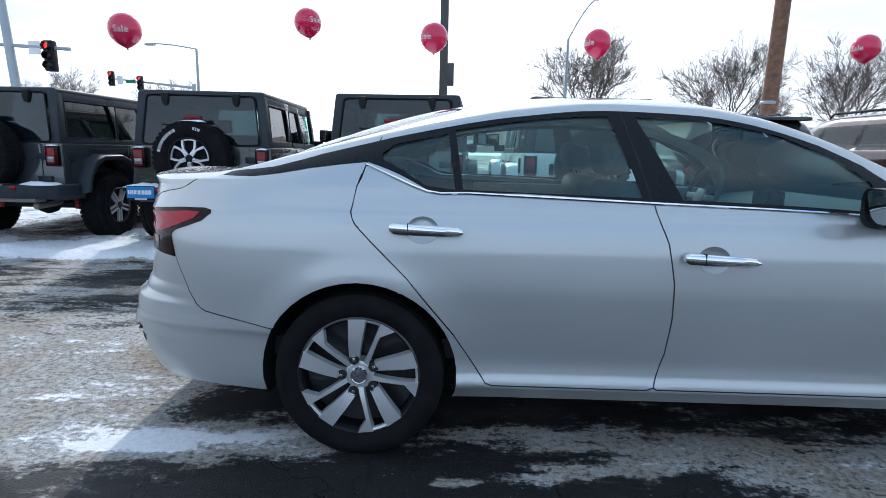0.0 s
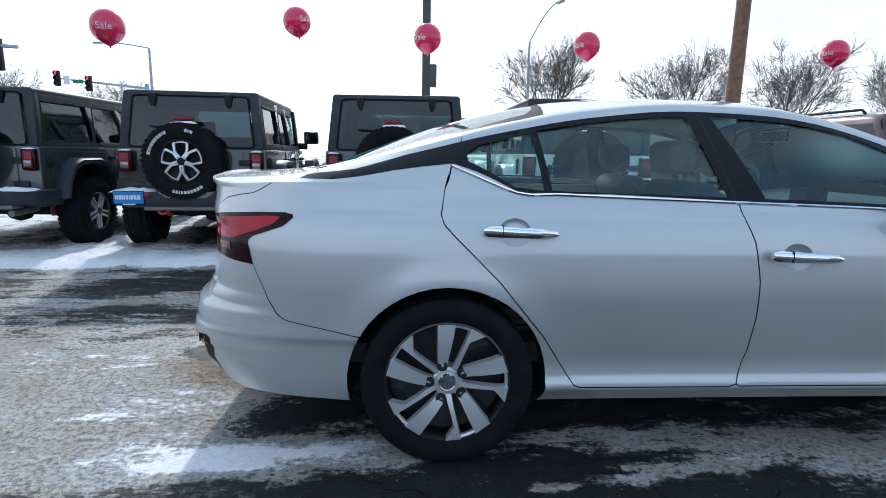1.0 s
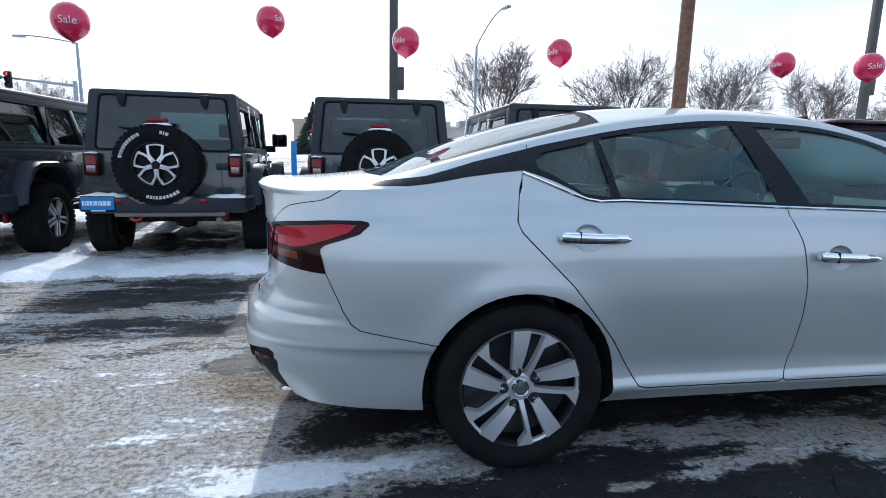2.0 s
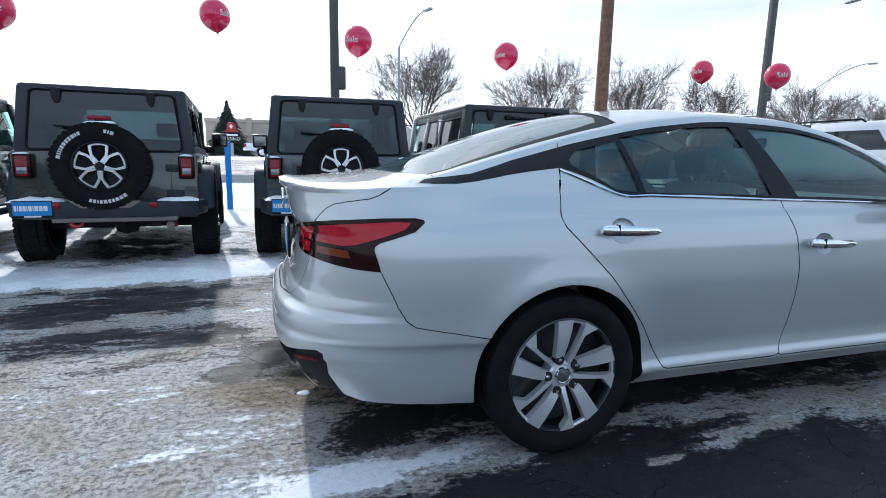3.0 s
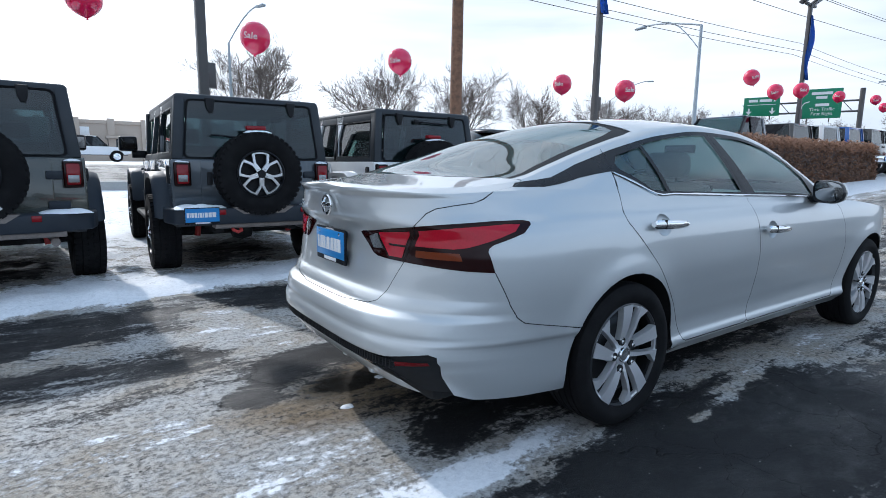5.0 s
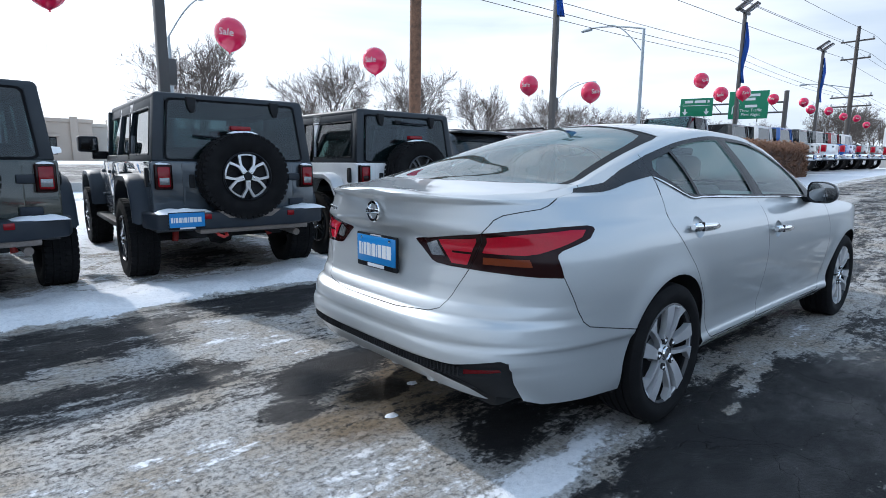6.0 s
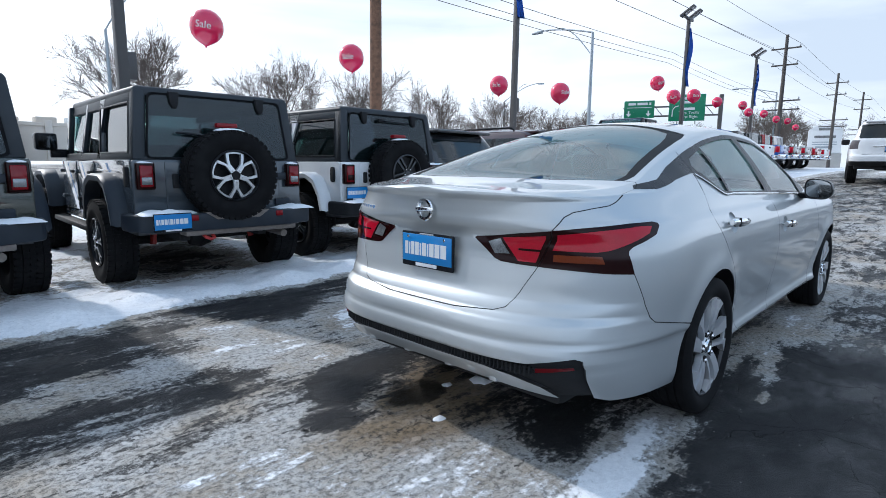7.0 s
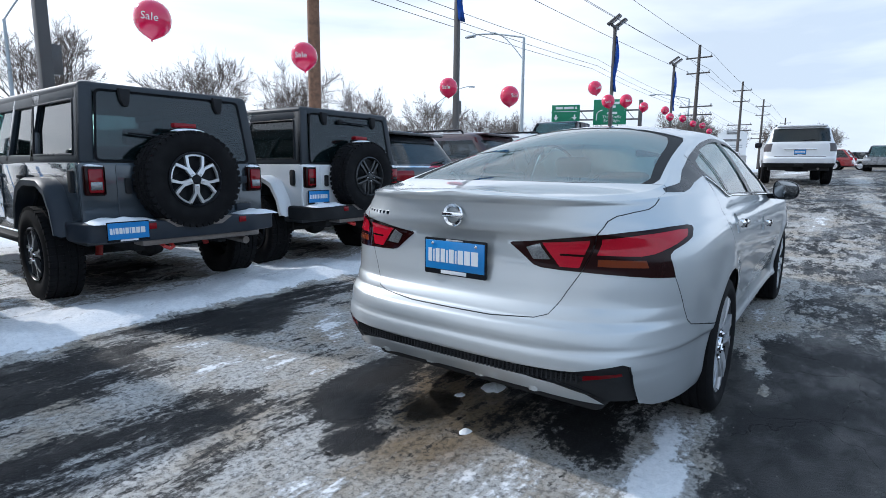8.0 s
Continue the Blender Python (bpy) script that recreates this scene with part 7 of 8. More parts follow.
# ---- bare trees ----
def bare_tree(seed, h, wide):
    """Short bole, rising limbs, then ever finer twigs, in a broad egg-shaped crown h high and wide across."""
    rnd = random.Random(seed)
    big, small = bmesh.new(), bmesh.new()

    def grow(p, d, length, r, level):
        n = 4 if level < 3 else 3 if level < 5 else 2
        pts, rad = [p.copy()], [r]
        q, dd = p.copy(), d.copy()
        for i in range(n):
            dd = (dd + Vector((rnd.uniform(-1, 1), rnd.uniform(-1, 1), rnd.uniform(-0.5, 0.5))) * 0.20 + Vector((0, 0, 0.035))).normalized()
            q = q + dd * length / n
            pts.append(q.copy())
            rad.append(r * (1 - 0.55 * (i + 1) / n))
        add_tube(big if level < 3 else small, pts, r, 6 if level < 2 else (4 if level < 3 else 3), rad)
        if level >= 5:
            return
        kids = (6, 6, 6, 5, 5)[level]
        for i in range(kids):
            if level == 0:
                t, a = 0.7 + 0.3 * i / (kids - 1), 2 * math.pi * (i + 0.6 * rnd.random()) / kids
                nd = (Vector((0, 0, 1)) + Vector((math.cos(a), math.sin(a), 0)) * (rnd.uniform(0.45, 1.05) if i else 0.12)).normalized()
                ln = h * rnd.uniform(0.36, 0.46)
            else:
                t = 0.28 + 0.72 * (i + rnd.random()) / kids
                side = Vector((rnd.uniform(-1, 1), rnd.uniform(-1, 1), rnd.uniform(-0.5, 0.5)))
                side = (side - dd * side.dot(dd)).normalized()
                nd = (dd + side * rnd.uniform(0.50, 0.95) + Vector((0, 0, 0.08))).normalized()
                ln = length * rnd.uniform(0.48, 0.66)
            j = min(n - 1, int(t * n))
            grow(pts[j].lerp(pts[j + 1], min(1.0, t * n - j)), nd, ln, max(0.0098, rad[j] * (0.62 if level == 0 else 0.52)), level + 1)
    grow(Vector((0, 0, -0.2)), Vector((0, 0, 1)), h * 0.20, h * 0.024, 0)
    top = max(v.co.z for v in small.verts)
    reach = sorted(math.hypot(v.co.x, v.co.y) for v in small.verts)[int(len(small.verts) * 0.97)]
    for bm in (big, small):
        for v in bm.verts:
            k = v.co.z / top
            v.co = Vector((v.co.x * (1 + (wide / 2 / reach - 1) * min(1, k * 3)), v.co.y * (1 + (wide / 2 / reach - 1) * min(1, k * 3)), k * h if k > 0 else v.co.z))
    return big, small


TREES = []
for k, (sd, h, wd) in enumerate(((3, 9.3, 8.9), (11, 8.8, 8.4), (23, 8.3, 8.0), (31, 8.8, 7.4))):
    t = thing("bare_tree", pose(0, 0, 0), "leafless deciduous tree with a fine twig crown", "tree", "leafless trees across the road")
    big, small = bare_tree(sd, h, wd)
    part("trunk", big, M_BARK, t, smooth=60)
    tagged(part("crown", small, M_TWIG, t, "haze of fine bare twigs", smooth=0), kind="stuff")
    TREES.append(t)
TREE_ROW = [(9.9, 40.5, 0, 1.02, 0), (19.5, 40.5, 1, 1.05, 40), (28.0, 40.5, 2, 1.05, 90), (37.0, 40.5, 3, 1.0, 200), (47.7, 40.5, 1, 1.0, 120), (57.5, 41, 2, 0.9, 10), (66.5, 41, 0, 0.9, 300), (77, 40, 3, 1.0, 70), (88, 41, 2, 0.9, 20)]
TREE_FAR = [(34, 62, 3, 0.9, 15), (64, 60, 0, 0.9, 75), (100, 42, 1, 1.0, 250), (112, 40, 0, 1.0, 30), (-33, 46, 1, 0.78, 20), (-27, 52, 2, 0.78, 100), (74, 19.5, 2, 0.95, 200), (84, 20.5, 0, 0.95, 45), (95, 20.0, 1, 0.95, 95), (108, 19, 2, 0.95, 10), (130, 14, 1, 1.2, 60), (140, 6, 0, 1.1, 60)]
placed = set()
for x, y, v, sc, yaw in TREE_ROW + TREE_FAR:
    c = TREES[v] if v not in placed else copy_thing(TREES[v], on_ground(x, y, yaw))
    c.matrix_world = on_ground(x, y, yaw)
    c.scale = (sc, sc, sc)
    placed.add(v)


def conifer(x, y, h, seed):
    rnd = random.Random(seed)
    t = thing("conifer", on_ground(x, y), "dark green conifer with drooping branches", "tree", "conifers")
    part("trunk", tube([(0, 0, -0.2), (0, 0, h * 0.95)], 0.14, 8, radii=[0.16, 0.03]), M_BARK, t)
    bm = bmesh.new()
    for i in range(1600):
        z = h * (0.06 + 0.94 * rnd.random() ** 1.25)
        r = (h - z) * 0.52 * rnd.uniform(0.35, 1.12) + 0.05
        a = rnd.random() * 2 * math.pi
        c, s = math.cos(a), math.sin(a)
        w = 0.034 * h * rnd.uniform(0.5, 1.0)
        tip = Vector((c * r, s * r, z - 0.18 * r))
        b0 = Vector((c * r * 0.35 - s * w, s * r * 0.35 + c * w, z + 0.02))
        b1 = Vector((c * r * 0.35 + s * w, s * r * 0.35 - c * w, z + 0.02))
        mid = Vector((c * r * 0.5, s * r * 0.5, z + 0.09 * h * 0.3))
        v = [bm.verts.new(p) for p in (b0, tip, b1, mid)]
        bm.faces.new((v[0], v[1], v[3]))
        bm.faces.new((v[3], v[1], v[2]))
    tagged(part("needles", bm, M_NEEDLE, t, smooth=0), kind="stuff")


conifer(-5.6, 63.0, 5.7, 5)
conifer(68.0, 41.0, 6.2, 9)
conifer(30.0, 66.0, 5.0, 13)

# ---- hedge ----
hedge = thing("hedge", on_ground(16.45, 8.0), "clipped brown winter hedge with dry leaves", "hedge")
core = bmesh.new()
add_box(core, -4.45, 4.45, -0.65, 0.65, -0.3, 1.18, bev=0.25, seg=3)
part("inner_branchwork", core, M_HEDGEWOOD, hedge)
hb = bmesh.new()
rnd = random.Random(4)
for i in range(24000):
    face = rnd.random()
    x = rnd.uniform(-4.6, 4.6)
    if face < 0.42:
        y, z = -0.72 + 0.16 * rnd.random(), rnd.uniform(0.0, 1.31)
    elif face < 0.62:
        y, z = rnd.uniform(-0.7, 0.7), 1.15 + 0.24 * rnd.random()
    elif face < 0.72:
        y, z = 0.62 + 0.12 * rnd.random(), rnd.uniform(0.0, 1.31)
    else:
        x, y, z = rnd.choice((-1, 1)) * (4.4 + 0.25 * rnd.random()), rnd.uniform(-0.7, 0.7), rnd.uniform(0, 1.31)
    z += 0.10 * fbm(x, y, 0.9, 3.0)
    s = rnd.uniform(0.03, 0.065)
    d = Vector((rnd.uniform(-1, 1), rnd.uniform(-1, 1), rnd.uniform(-0.4, 1))).normalized()
    o = d.orthogonal().normalized()
    c = Vector((x, y, z))
    hb.faces.new([hb.verts.new(c + o * s * 0.5), hb.verts.new(c + d * s * 1.6), hb.verts.new(c - o * s * 0.5)])
tagged(part("dry_leaves", hb, M_HEDGE, hedge, smooth=0), kind="stuff")

# ---- buildings ----
def flat_building(name, x0, x1, y, h, depth, mat, label, bays):
    b = thing(name, on_ground((x0 + x1) / 2, y), label, "building")
    L = (x1 - x0) / 2
    part("wall", box(-L, L, 0, depth, -0.8, h, bev=0.03), mat, b)
    part("parapet", box(-L - 0.15, L + 0.15, -0.15, depth + 0.15, h - 0.35, h + 0.05, bev=0.05), mat, b)
    for i in range(bays):
        x = -L + (i + 0.5) * 2 * L / bays
        part("pilaster", box(x - 0.35, x + 0.35, -0.25, 0.05, -0.8, h + 0.25, bev=0.04), mat, b)
    return b


bld = flat_building("restaurant", -8.5, 7.5, 70, 4.3, 12, M_TANWALL, "low tan flat-roofed restaurant with dark windows", 5)
for x in (-5.8, -2.6, 0.6, 3.8):
    w = part("window", box(x - 1.0, x + 1.0, -0.06, 0.06, 0.8, 2.4, bev=0.03), M_BLACKTRIM, bld)
    part("pane", box(x - 0.9, x + 0.9, -0.08, -0.05, 0.9, 2.3), M_PRIVACY, w)
    part("awning", box(x - 1.2, x + 1.2, -0.8, 0.0, 2.45, 2.7, bev=0.05), M_TOWRED if x < -4 else M_TANWALL, bld)
part("roof_sign", prism([(-6.6, 3.2), (-5.8, 4.9), (-5.0, 3.2)], -0.5, -0.3, bev=0.03), M_TOWRED, bld, "red gable sign")
part("roof_sign", prism([(-6.1, 3.4), (-5.8, 4.1), (-5.5, 3.4)], -0.56, -0.49), M_AMBER, bld, "yellow diamond on the sign")
part("notice_board", box(-1.0, 1.2, -0.12, 0.0, 2.6, 3.6, bev=0.03), M_SIGNWHITE, bld)
bld2 = flat_building("warehouse", 7.9, 60, 74, 4.1, 20, M_PALEWALL, "long pale flat-roofed store building", 9)
part("roof_unit", box(-20, -16, 5, 8, 4.0, 5.2, bev=0.05), M_GALV, bld2)
part("roof_unit", box(-23.5, -21.5, 4, 6, 4.0, 5.0, bev=0.05), M_PALEWALL, bld2)
part("vent_pipe", tube([(-14.0, 4, 4.0), (-14.0, 4, 6.0)], 0.12, 8), M_GALV, bld2)
flat_building("far_store", 62, 140, 95, 4.6, 20, M_GALV, "far pale blue-grey store front", 8)
flat_building("far_shed", 150, 172, -6, 3.6, 12, M_PALEWALL, "far low shed beyond the lot", 4)
casino = thing("casino_sign", on_ground(-4.77, 55.0), "black casino sign with a red arched top on a post", "sign")
part("post", box(-0.12, 0.12, -0.1, 0.1, -0.3, 1.3, bev=0.02), M_CONCRETE, casino)
part("board", box(-0.80, 0.80, -0.14, 0.14, 1.25, 2.25, bev=0.05), M_BLACKTRIM, casino)
part("arch", prism([(-0.75, 2.25), (-0.40, 2.45), (-0.36, 2.95), (-0.20, 3.12), (0.20, 3.12), (0.36, 2.95), (0.40, 2.45), (0.75, 2.25)], -0.12, 0.12, bev=0.02), M_TOWRED, casino, "red arched top")
part("diamond", prism([(-0.16, 2.75), (0.0, 2.98), (0.16, 2.75), (0.0, 2.52)], -0.16, -0.11, bev=0.01), M_SIGNWHITE, casino)
part("lettering_bar", box(-0.55, 0.55, -0.16, -0.13, 1.88, 2.06, bev=0.01), M_SIGNWHITE, casino)
words("CASINO", 0.42, M_SIGNWHITE, casino, pose(0, -0.155, 1.60, 90, 0, 0))
mon = thing("monument_sign", on_ground(72.0, 13.0, -78), "pale stone monument sign with lettering bars", "sign")
part("plinth", box(-1.7, 1.7, -0.4, 0.4, -0.5, 1.6, bev=0.05), M_CONCRETE, mon)
part("panel", box(-1.6, 1.6, -0.3, 0.3, 1.6, 4.2, bev=0.06), M_SIGNWHITE, mon)
part("pediment", prism([(-1.6, 4.2), (-0.9, 4.7), (0.9, 4.7), (1.6, 4.2)], -0.3, 0.3, bev=0.04), M_SIGNWHITE, mon)
for z, w, h in ((4.15, 1.3, 0.26), (3.3, 2.0, 0.28), (2.8, 2.3, 0.10), (2.55, 2.3, 0.10), (2.2, 1.6, 0.18)):
    part("lettering_bar", box(-w / 2, w / 2, -0.33, -0.30, z, z + h), M_GREYCAR if z > 3 else M_GALV, mon)

# kerb and blue marker post
kerb = part("kerb", box(-80, 160, 17.3, 17.55, 0.0, 0.62, bev=0.03), M_CONCRETE, None, "pale concrete kerb along the road", category="kerb", kind="structure")
post = thing("marker_post", on_ground(-2.20, 11.6), "bright blue plastic marker post in snow", "post")
part("shaft", box(-0.055, 0.055, -0.02, 0.02, -0.2, 1.36, bev=0.01), material("bright_blue_plastic", (0.01, 0.22, 0.62), 0.4), post)

# ---- balloons ----
def balloon(x, y, z, face, foot, size=0.19, tilt=0.0):
    """face: the direction, in degrees from +y towards +x, in which its print looks. foot: where its string is tied."""
    b = thing("balloon", pose(x, y, z, tilt, tilt * 1.5 - 12, 0), "red balloon printed with the word Sale", "balloon", "red balloons over the row")
    prof = [(0.001, 1.0), (0.28, 0.965), (0.55, 0.84), (0.78, 0.63), (0.94, 0.34), (1.0, 0.0), (0.965, -0.30), (0.86, -0.56), (0.66, -0.80), (0.40, -0.99), (0.17, -1.11), (0.055, -1.16), (0.035, -1.19), (0.085, -1.25), (0.06, -1.26), (0.001, -1.25)]
    part("skin", lathe([(r * size, h * size) for r, h in prof], 28, axis="z"), M_BALLOON, b, smooth=70)
    a = radians(face)

    def wrap(c):
        lon, lat = c.x / size, c.y / size + 0.0
        rr = size * 1.012 + c.z * 0.1
        cl = math.cos(lat)
        d = Vector((math.sin(a), math.cos(a), 0))
        # reading direction runs to the reader's right
        r = Vector((-d.y, d.x, 0)) * 1.0
        p = d * math.cos(lon) * cl + r * math.sin(lon) * cl
        return Vector((p.x * rr, p.y * rr, math.sin(lat) * rr * 0.96))
    words("Sale", size * 0.60, M_INK, b, Matrix(), "print", wrap)
    fx, fy, fz = foot
    st = [(x * (1 - t) + fx * t - x, y * (1 - t) + fy * t - y, (z - 1.25 * size) * (1 - t) + fz * t - z) for t in (0, 0.5, 1)]
    s = part("string", tube(st, 0.0006, 4), M_STRING, b)
    s.matrix_local = pose(0, 0, 0, tilt, tilt * 1.5 - 12).inverted()
    return b


BALLOONS_NEAR = [(-3.78, 6.3, 2.47, 165, (-3.97, 7.6, 1.18)), (-1.98, 7.4, 2.82, 130, (-2.05, 8.2, 1.3)), (-0.30, 7.2, 2.62, 215, (0.25, 8.9, 1.3)), (1.86, 7.5, 2.64, 235, (0.86, 9.2, 1.3)), (5.55, 7.75, 2.68, 250, (4.6, 8.8, 1.70)),
                 (5.9, 6.6, 2.48, 205, (5.4, 8.2, 1.7)), (11.0, 6.95, 3.24, 215, (10.6, 8.4, 1.62))]
BALLOONS_FAR = [(13.0, 7.3, 3.12, 250, (14.0, 8.0, 1.9)), (14.0, 7.1, 3.22, 230, (15.0, 8.0, 1.9)), (20.2, 8.4, 3.66, 270, (20.3, 8.2, 2.2)), (25.0, 8.8, 3.95, 250, (25.2, 9.0, 2.5)), (26.4, 8.9, 3.75, 240, (27.4, 9.0, 2.5)),
                (29.5, 9.0, 3.9, 250, (30.0, 9.0, 2.5)), (33.0, 9.2, 3.85, 240, (33.0, 9.0, 2.5)), (36.2, 9.3, 3.95, 250, (36.0, 9.0, 2.5)), (38.5, 9.3, 3.7, 250, (38.5, 9.0, 2.5))]
for bx, by, bz, face, foot in BALLOONS_NEAR + BALLOONS_FAR:
    balloon(bx, by, bz, face, foot, 0.176 if bx < 12 else 0.19, (9, -3, 4, -6)[round(bx) % 4])

# ---- other vehicles ----
def road_wheel(parent, x, y, r, flip, rim_mat):
    w = part("wheel", tyre_mesh(r, 0.24, r * 0.66), M_RUBBER, parent)
    w.matrix_local = Matrix.Translation((x, y, r)) @ Matrix.Rotation(math.pi if flip else 0, 4, "Z")
    part("rim", lathe([(r * 0.66, -0.02), (r * 0.66, -0.09), (r * 0.60, -0.085), (r * 0.55, -0.05), (0.12, -0.06), (0.07, -0.095), (0.001, -0.1)], 24), rim_mat, w)


def suv(m, label, paint, size, tail, lamp, glass, lamp_mat, chrome=False, spoiler=0.0, plate_z=0.95, snowy=False):
    """A sport utility vehicle about its rear axle, nose along +x, seen from behind. size: wheelbase, tyre radius, half width, sill, belt and
    roof heights. tail: the rear's outline as (height, x). lamp: heights and inner edge of the tail lamps. glass: heights and half width of the rear window."""
    car = thing("suv", m, label, "car", "sport utility vehicles in the lot")
    wb, r, hw, z0, zb, zr = size
    back = ease(tail)
    half = ease([(z0, hw - 0.03), (z0 + 0.25, hw), (zb - 0.15, hw), (zb, hw - 0.03), (zb + 0.06, hw - 0.07), (zr - 0.16, hw - 0.20), (zr - 0.05, hw - 0.27), (zr, hw - 0.42)])
    front = ease([(z0, wb + 0.90), (zb - 0.2, wb + 0.92), (zb - 0.04, wb + 0.70), (zb, wb - 0.25), (zr - 0.12, wb - 1.15), (zr, wb - 1.45)])
    zs = [z0 + 0.025 * k for k in range(int((zr - z0) / 0.025) + 1)] + [zr - 0.008, zr]
    zs = sorted({round(z, 4) for z in zs})
    bm = bmesh.new()
    loops = []
    for z in zs:
        xb, w, xf = back(z), half(z), front(z)
        xm = xb + 0.42
        side = []
        for k in range(19):
            a = radians(90 * k / 18)
            side.append((xm - (xm - xb) * math.cos(a) ** 0.42, w * math.sin(a) ** 0.42))
        k2 = [(xm + (xf - xm) * k / 40, w * (1 - 0.10 * max(0, (k - 28) / 12) ** 2)) for k in range(1, 41)]
        half_loop = [(xb, w * 0.12 * k) for k in range(1, 3) if w * 0.12 * k < side[1][1]] + side[1:] + k2
        loops.append([bm.verts.new((x, -y, z)) for x, y in half_loop[::-1]] + [bm.verts.new((xb, 0, z))] + [bm.verts.new((x, y, z)) for x, y in half_loop])
    groups = {}
    hubs = (0.0, wb)
    n = len(loops[0])

    def kind_of(c):
        x, y, z = c
        y = abs(y)
        rear = x < back(z) + 0.16 and y < half(z) - 0.015
        if any(math.hypot(x - h, z - r) < r + 0.075 for h in hubs) and y > hw - 0.25:
            return None
        if rear and glass[0] < z < glass[1] and y < glass[2] - 0.12 * (z - glass[0]):
            return "rear_glass"
        if lamp[0] < z < lamp[1] and y > lamp[2] and x < back(z) + 0.34:
            return "lamp_right" if c.y < 0 else "lamp_left"
        if chrome and rear and glass[0] - 0.035 < z < glass[0] - 0.005:
            return "chrome_trim"
        if z < z0 + 0.13 and x < 0.2:
            return "valance"
        if zb + 0.03 < z < zr - 0.19 and x > back(z) + 0.26 and x < front(z) - 0.10 and y > half(z) - 0.03:
            if all(abs(x - p) > 0.045 for p in (0.42, 1.32)):
                return "glass_right" if c.y < 0 else "glass_left"
            return ("rear_" if x < 0.9 else "front_") + ("pillar_right" if c.y < 0 else "pillar_left")
        return "body"
    for a, b in zip(loops, loops[1:]):
        for k in range(n):
            q = (a[k], a[(k + 1) % n], b[(k + 1) % n], b[k])
            key = kind_of(sum((v.co for v in q), Vector()) / 4)
            if key:
                groups.setdefault(key, []).append([v.co.copy() for v in q])
    groups["body"].append([v.co.copy() for v in loops[-1]])
    bm.free()
    looks = {"body": ("body", paint, ""), "rear_glass": ("rear_glass", M_PRIVACY, "dark rear window"), "lamp_right": ("tail_lamp", lamp_mat, "wraparound tail lamp"), "lamp_left": ("tail_lamp", lamp_mat, "wraparound tail lamp"), "chrome_trim": ("chrome_trim", M_CHROME, "chrome strip"),
             "valance": ("valance", M_PLASTIC, "black lower bumper"), "glass_right": ("side_glass", M_PRIVACY, "dark side window"), "glass_left": ("side_glass", M_PRIVACY, "dark side window"), **{a + "_pillar_" + b: ("pillar", M_BLACKTRIM, "") for a in ("rear", "front") for b in ("right", "left")}}
    for key, quads in groups.items():
        nm, mat, lb = looks[key]
        pm = bmesh.new()
        seen = {}
        for q in quads:
            vs = list(dict.fromkeys(seen.setdefault(tuple(round(k, 5) for k in co), None) or seen.update({tuple(round(k, 5) for k in co): pm.verts.new(co)}) or seen[tuple(round(k, 5) for k in co)] for co in q))
            if len(vs) > 2:
                pm.faces.new(vs)
        part(nm, pm, mat, car, lb, smooth=40)
    part("underbody", box(-0.75, wb + 0.6, -hw + 0.15, hw - 0.15, z0 - 0.10, z0 + 0.10, bev=0.03), M_DARK, car)
    part("cabin", box(0.1, wb - 0.7, -hw + 0.25, hw - 0.25, zb - 0.35, zb + 0.12, bev=0.08), M_INTERIOR, car)
    for s in (-1, 1):
        part("roof_rail", tube([(0.0, s * (hw - 0.33), zr - 0.03), (0.08, s * (hw - 0.33), zr + 0.035), (1.35, s * (hw - 0.33), zr + 0.035), (1.43, s * (hw - 0.33), zr - 0.02)], 0.020, 8), M_BLACKTRIM, car)
        mi = part("mirror", box(wb - 0.75, wb - 0.58, min(s * (hw - 0.03), s * (hw + 0.20)), max(s * (hw - 0.03), s * (hw + 0.20)), zb - 0.01, zb + 0.17, bev=0.05, seg=3), M_BLACKTRIM, car)
        for x in hubs:
            road_wheel(car, x, s * (hw - 0.13), r, s > 0, M_ALLOY)
    if spoiler:
        x = back(zr - 0.10)
        part("spoiler", box(x - spoiler, x + 0.30, -hw + 0.30, hw - 0.30, zr - 0.085, zr - 0.035, bev=0.02, seg=3), paint, car)
    part("rear_wiper", tube([(back(glass[0] + 0.02) - 0.025, 0.0, glass[0] + 0.01), (back(glass[0] + 0.05) - 0.02, -0.35, glass[0] + 0.06)], 0.009, 6), M_BLACKTRIM, car)
    part("garnish", box(back(plate_z + 0.15) - 0.03, back(plate_z + 0.15) + 0.05, -0.42, 0.42, plate_z + 0.150, plate_z + 0.185, bev=0.012), M_CHROME if lamp_mat is M_SMOKELAMP else paint, car)
    part("gate_joint", box(back(z0 + 0.33) - 0.004, back(z0 + 0.33) + 0.05, -0.66, 0.66, z0 + 0.322, z0 + 0.334), M_DARK, car)
    part("tow_cover", box(back(z0 + 0.08) - 0.02, back(z0 + 0.08) + 0.1, -0.12, 0.12, z0 + 0.02, z0 + 0.11, bev=0.012), M_DARK, car)
    part("exhaust", tube([(-0.78, -0.52, z0 - 0.04), (-0.4, -0.52, z0 - 0.03)], 0.035, 10), M_STEEL, car)
    part("spare_tyre", lathe([(0.001, -0.11), (0.30, -0.10), (0.34, 0.0), (0.30, 0.10), (0.001, 0.11)], 24, axis="z", centre=(-0.45, 0, z0 - 0.03)), M_RUBBER, car)
    blue_plate(car, back(plate_z + 0.07) - 0.008, 0.0, plate_z)
    if snowy:
        part("snow_ridge", snow_cap(0.05, 0.7, -hw + 0.5, hw - 0.55, zr - 0.005, 0.06, 3.3), M_SNOW, car, "snow left on the roof")
    return car


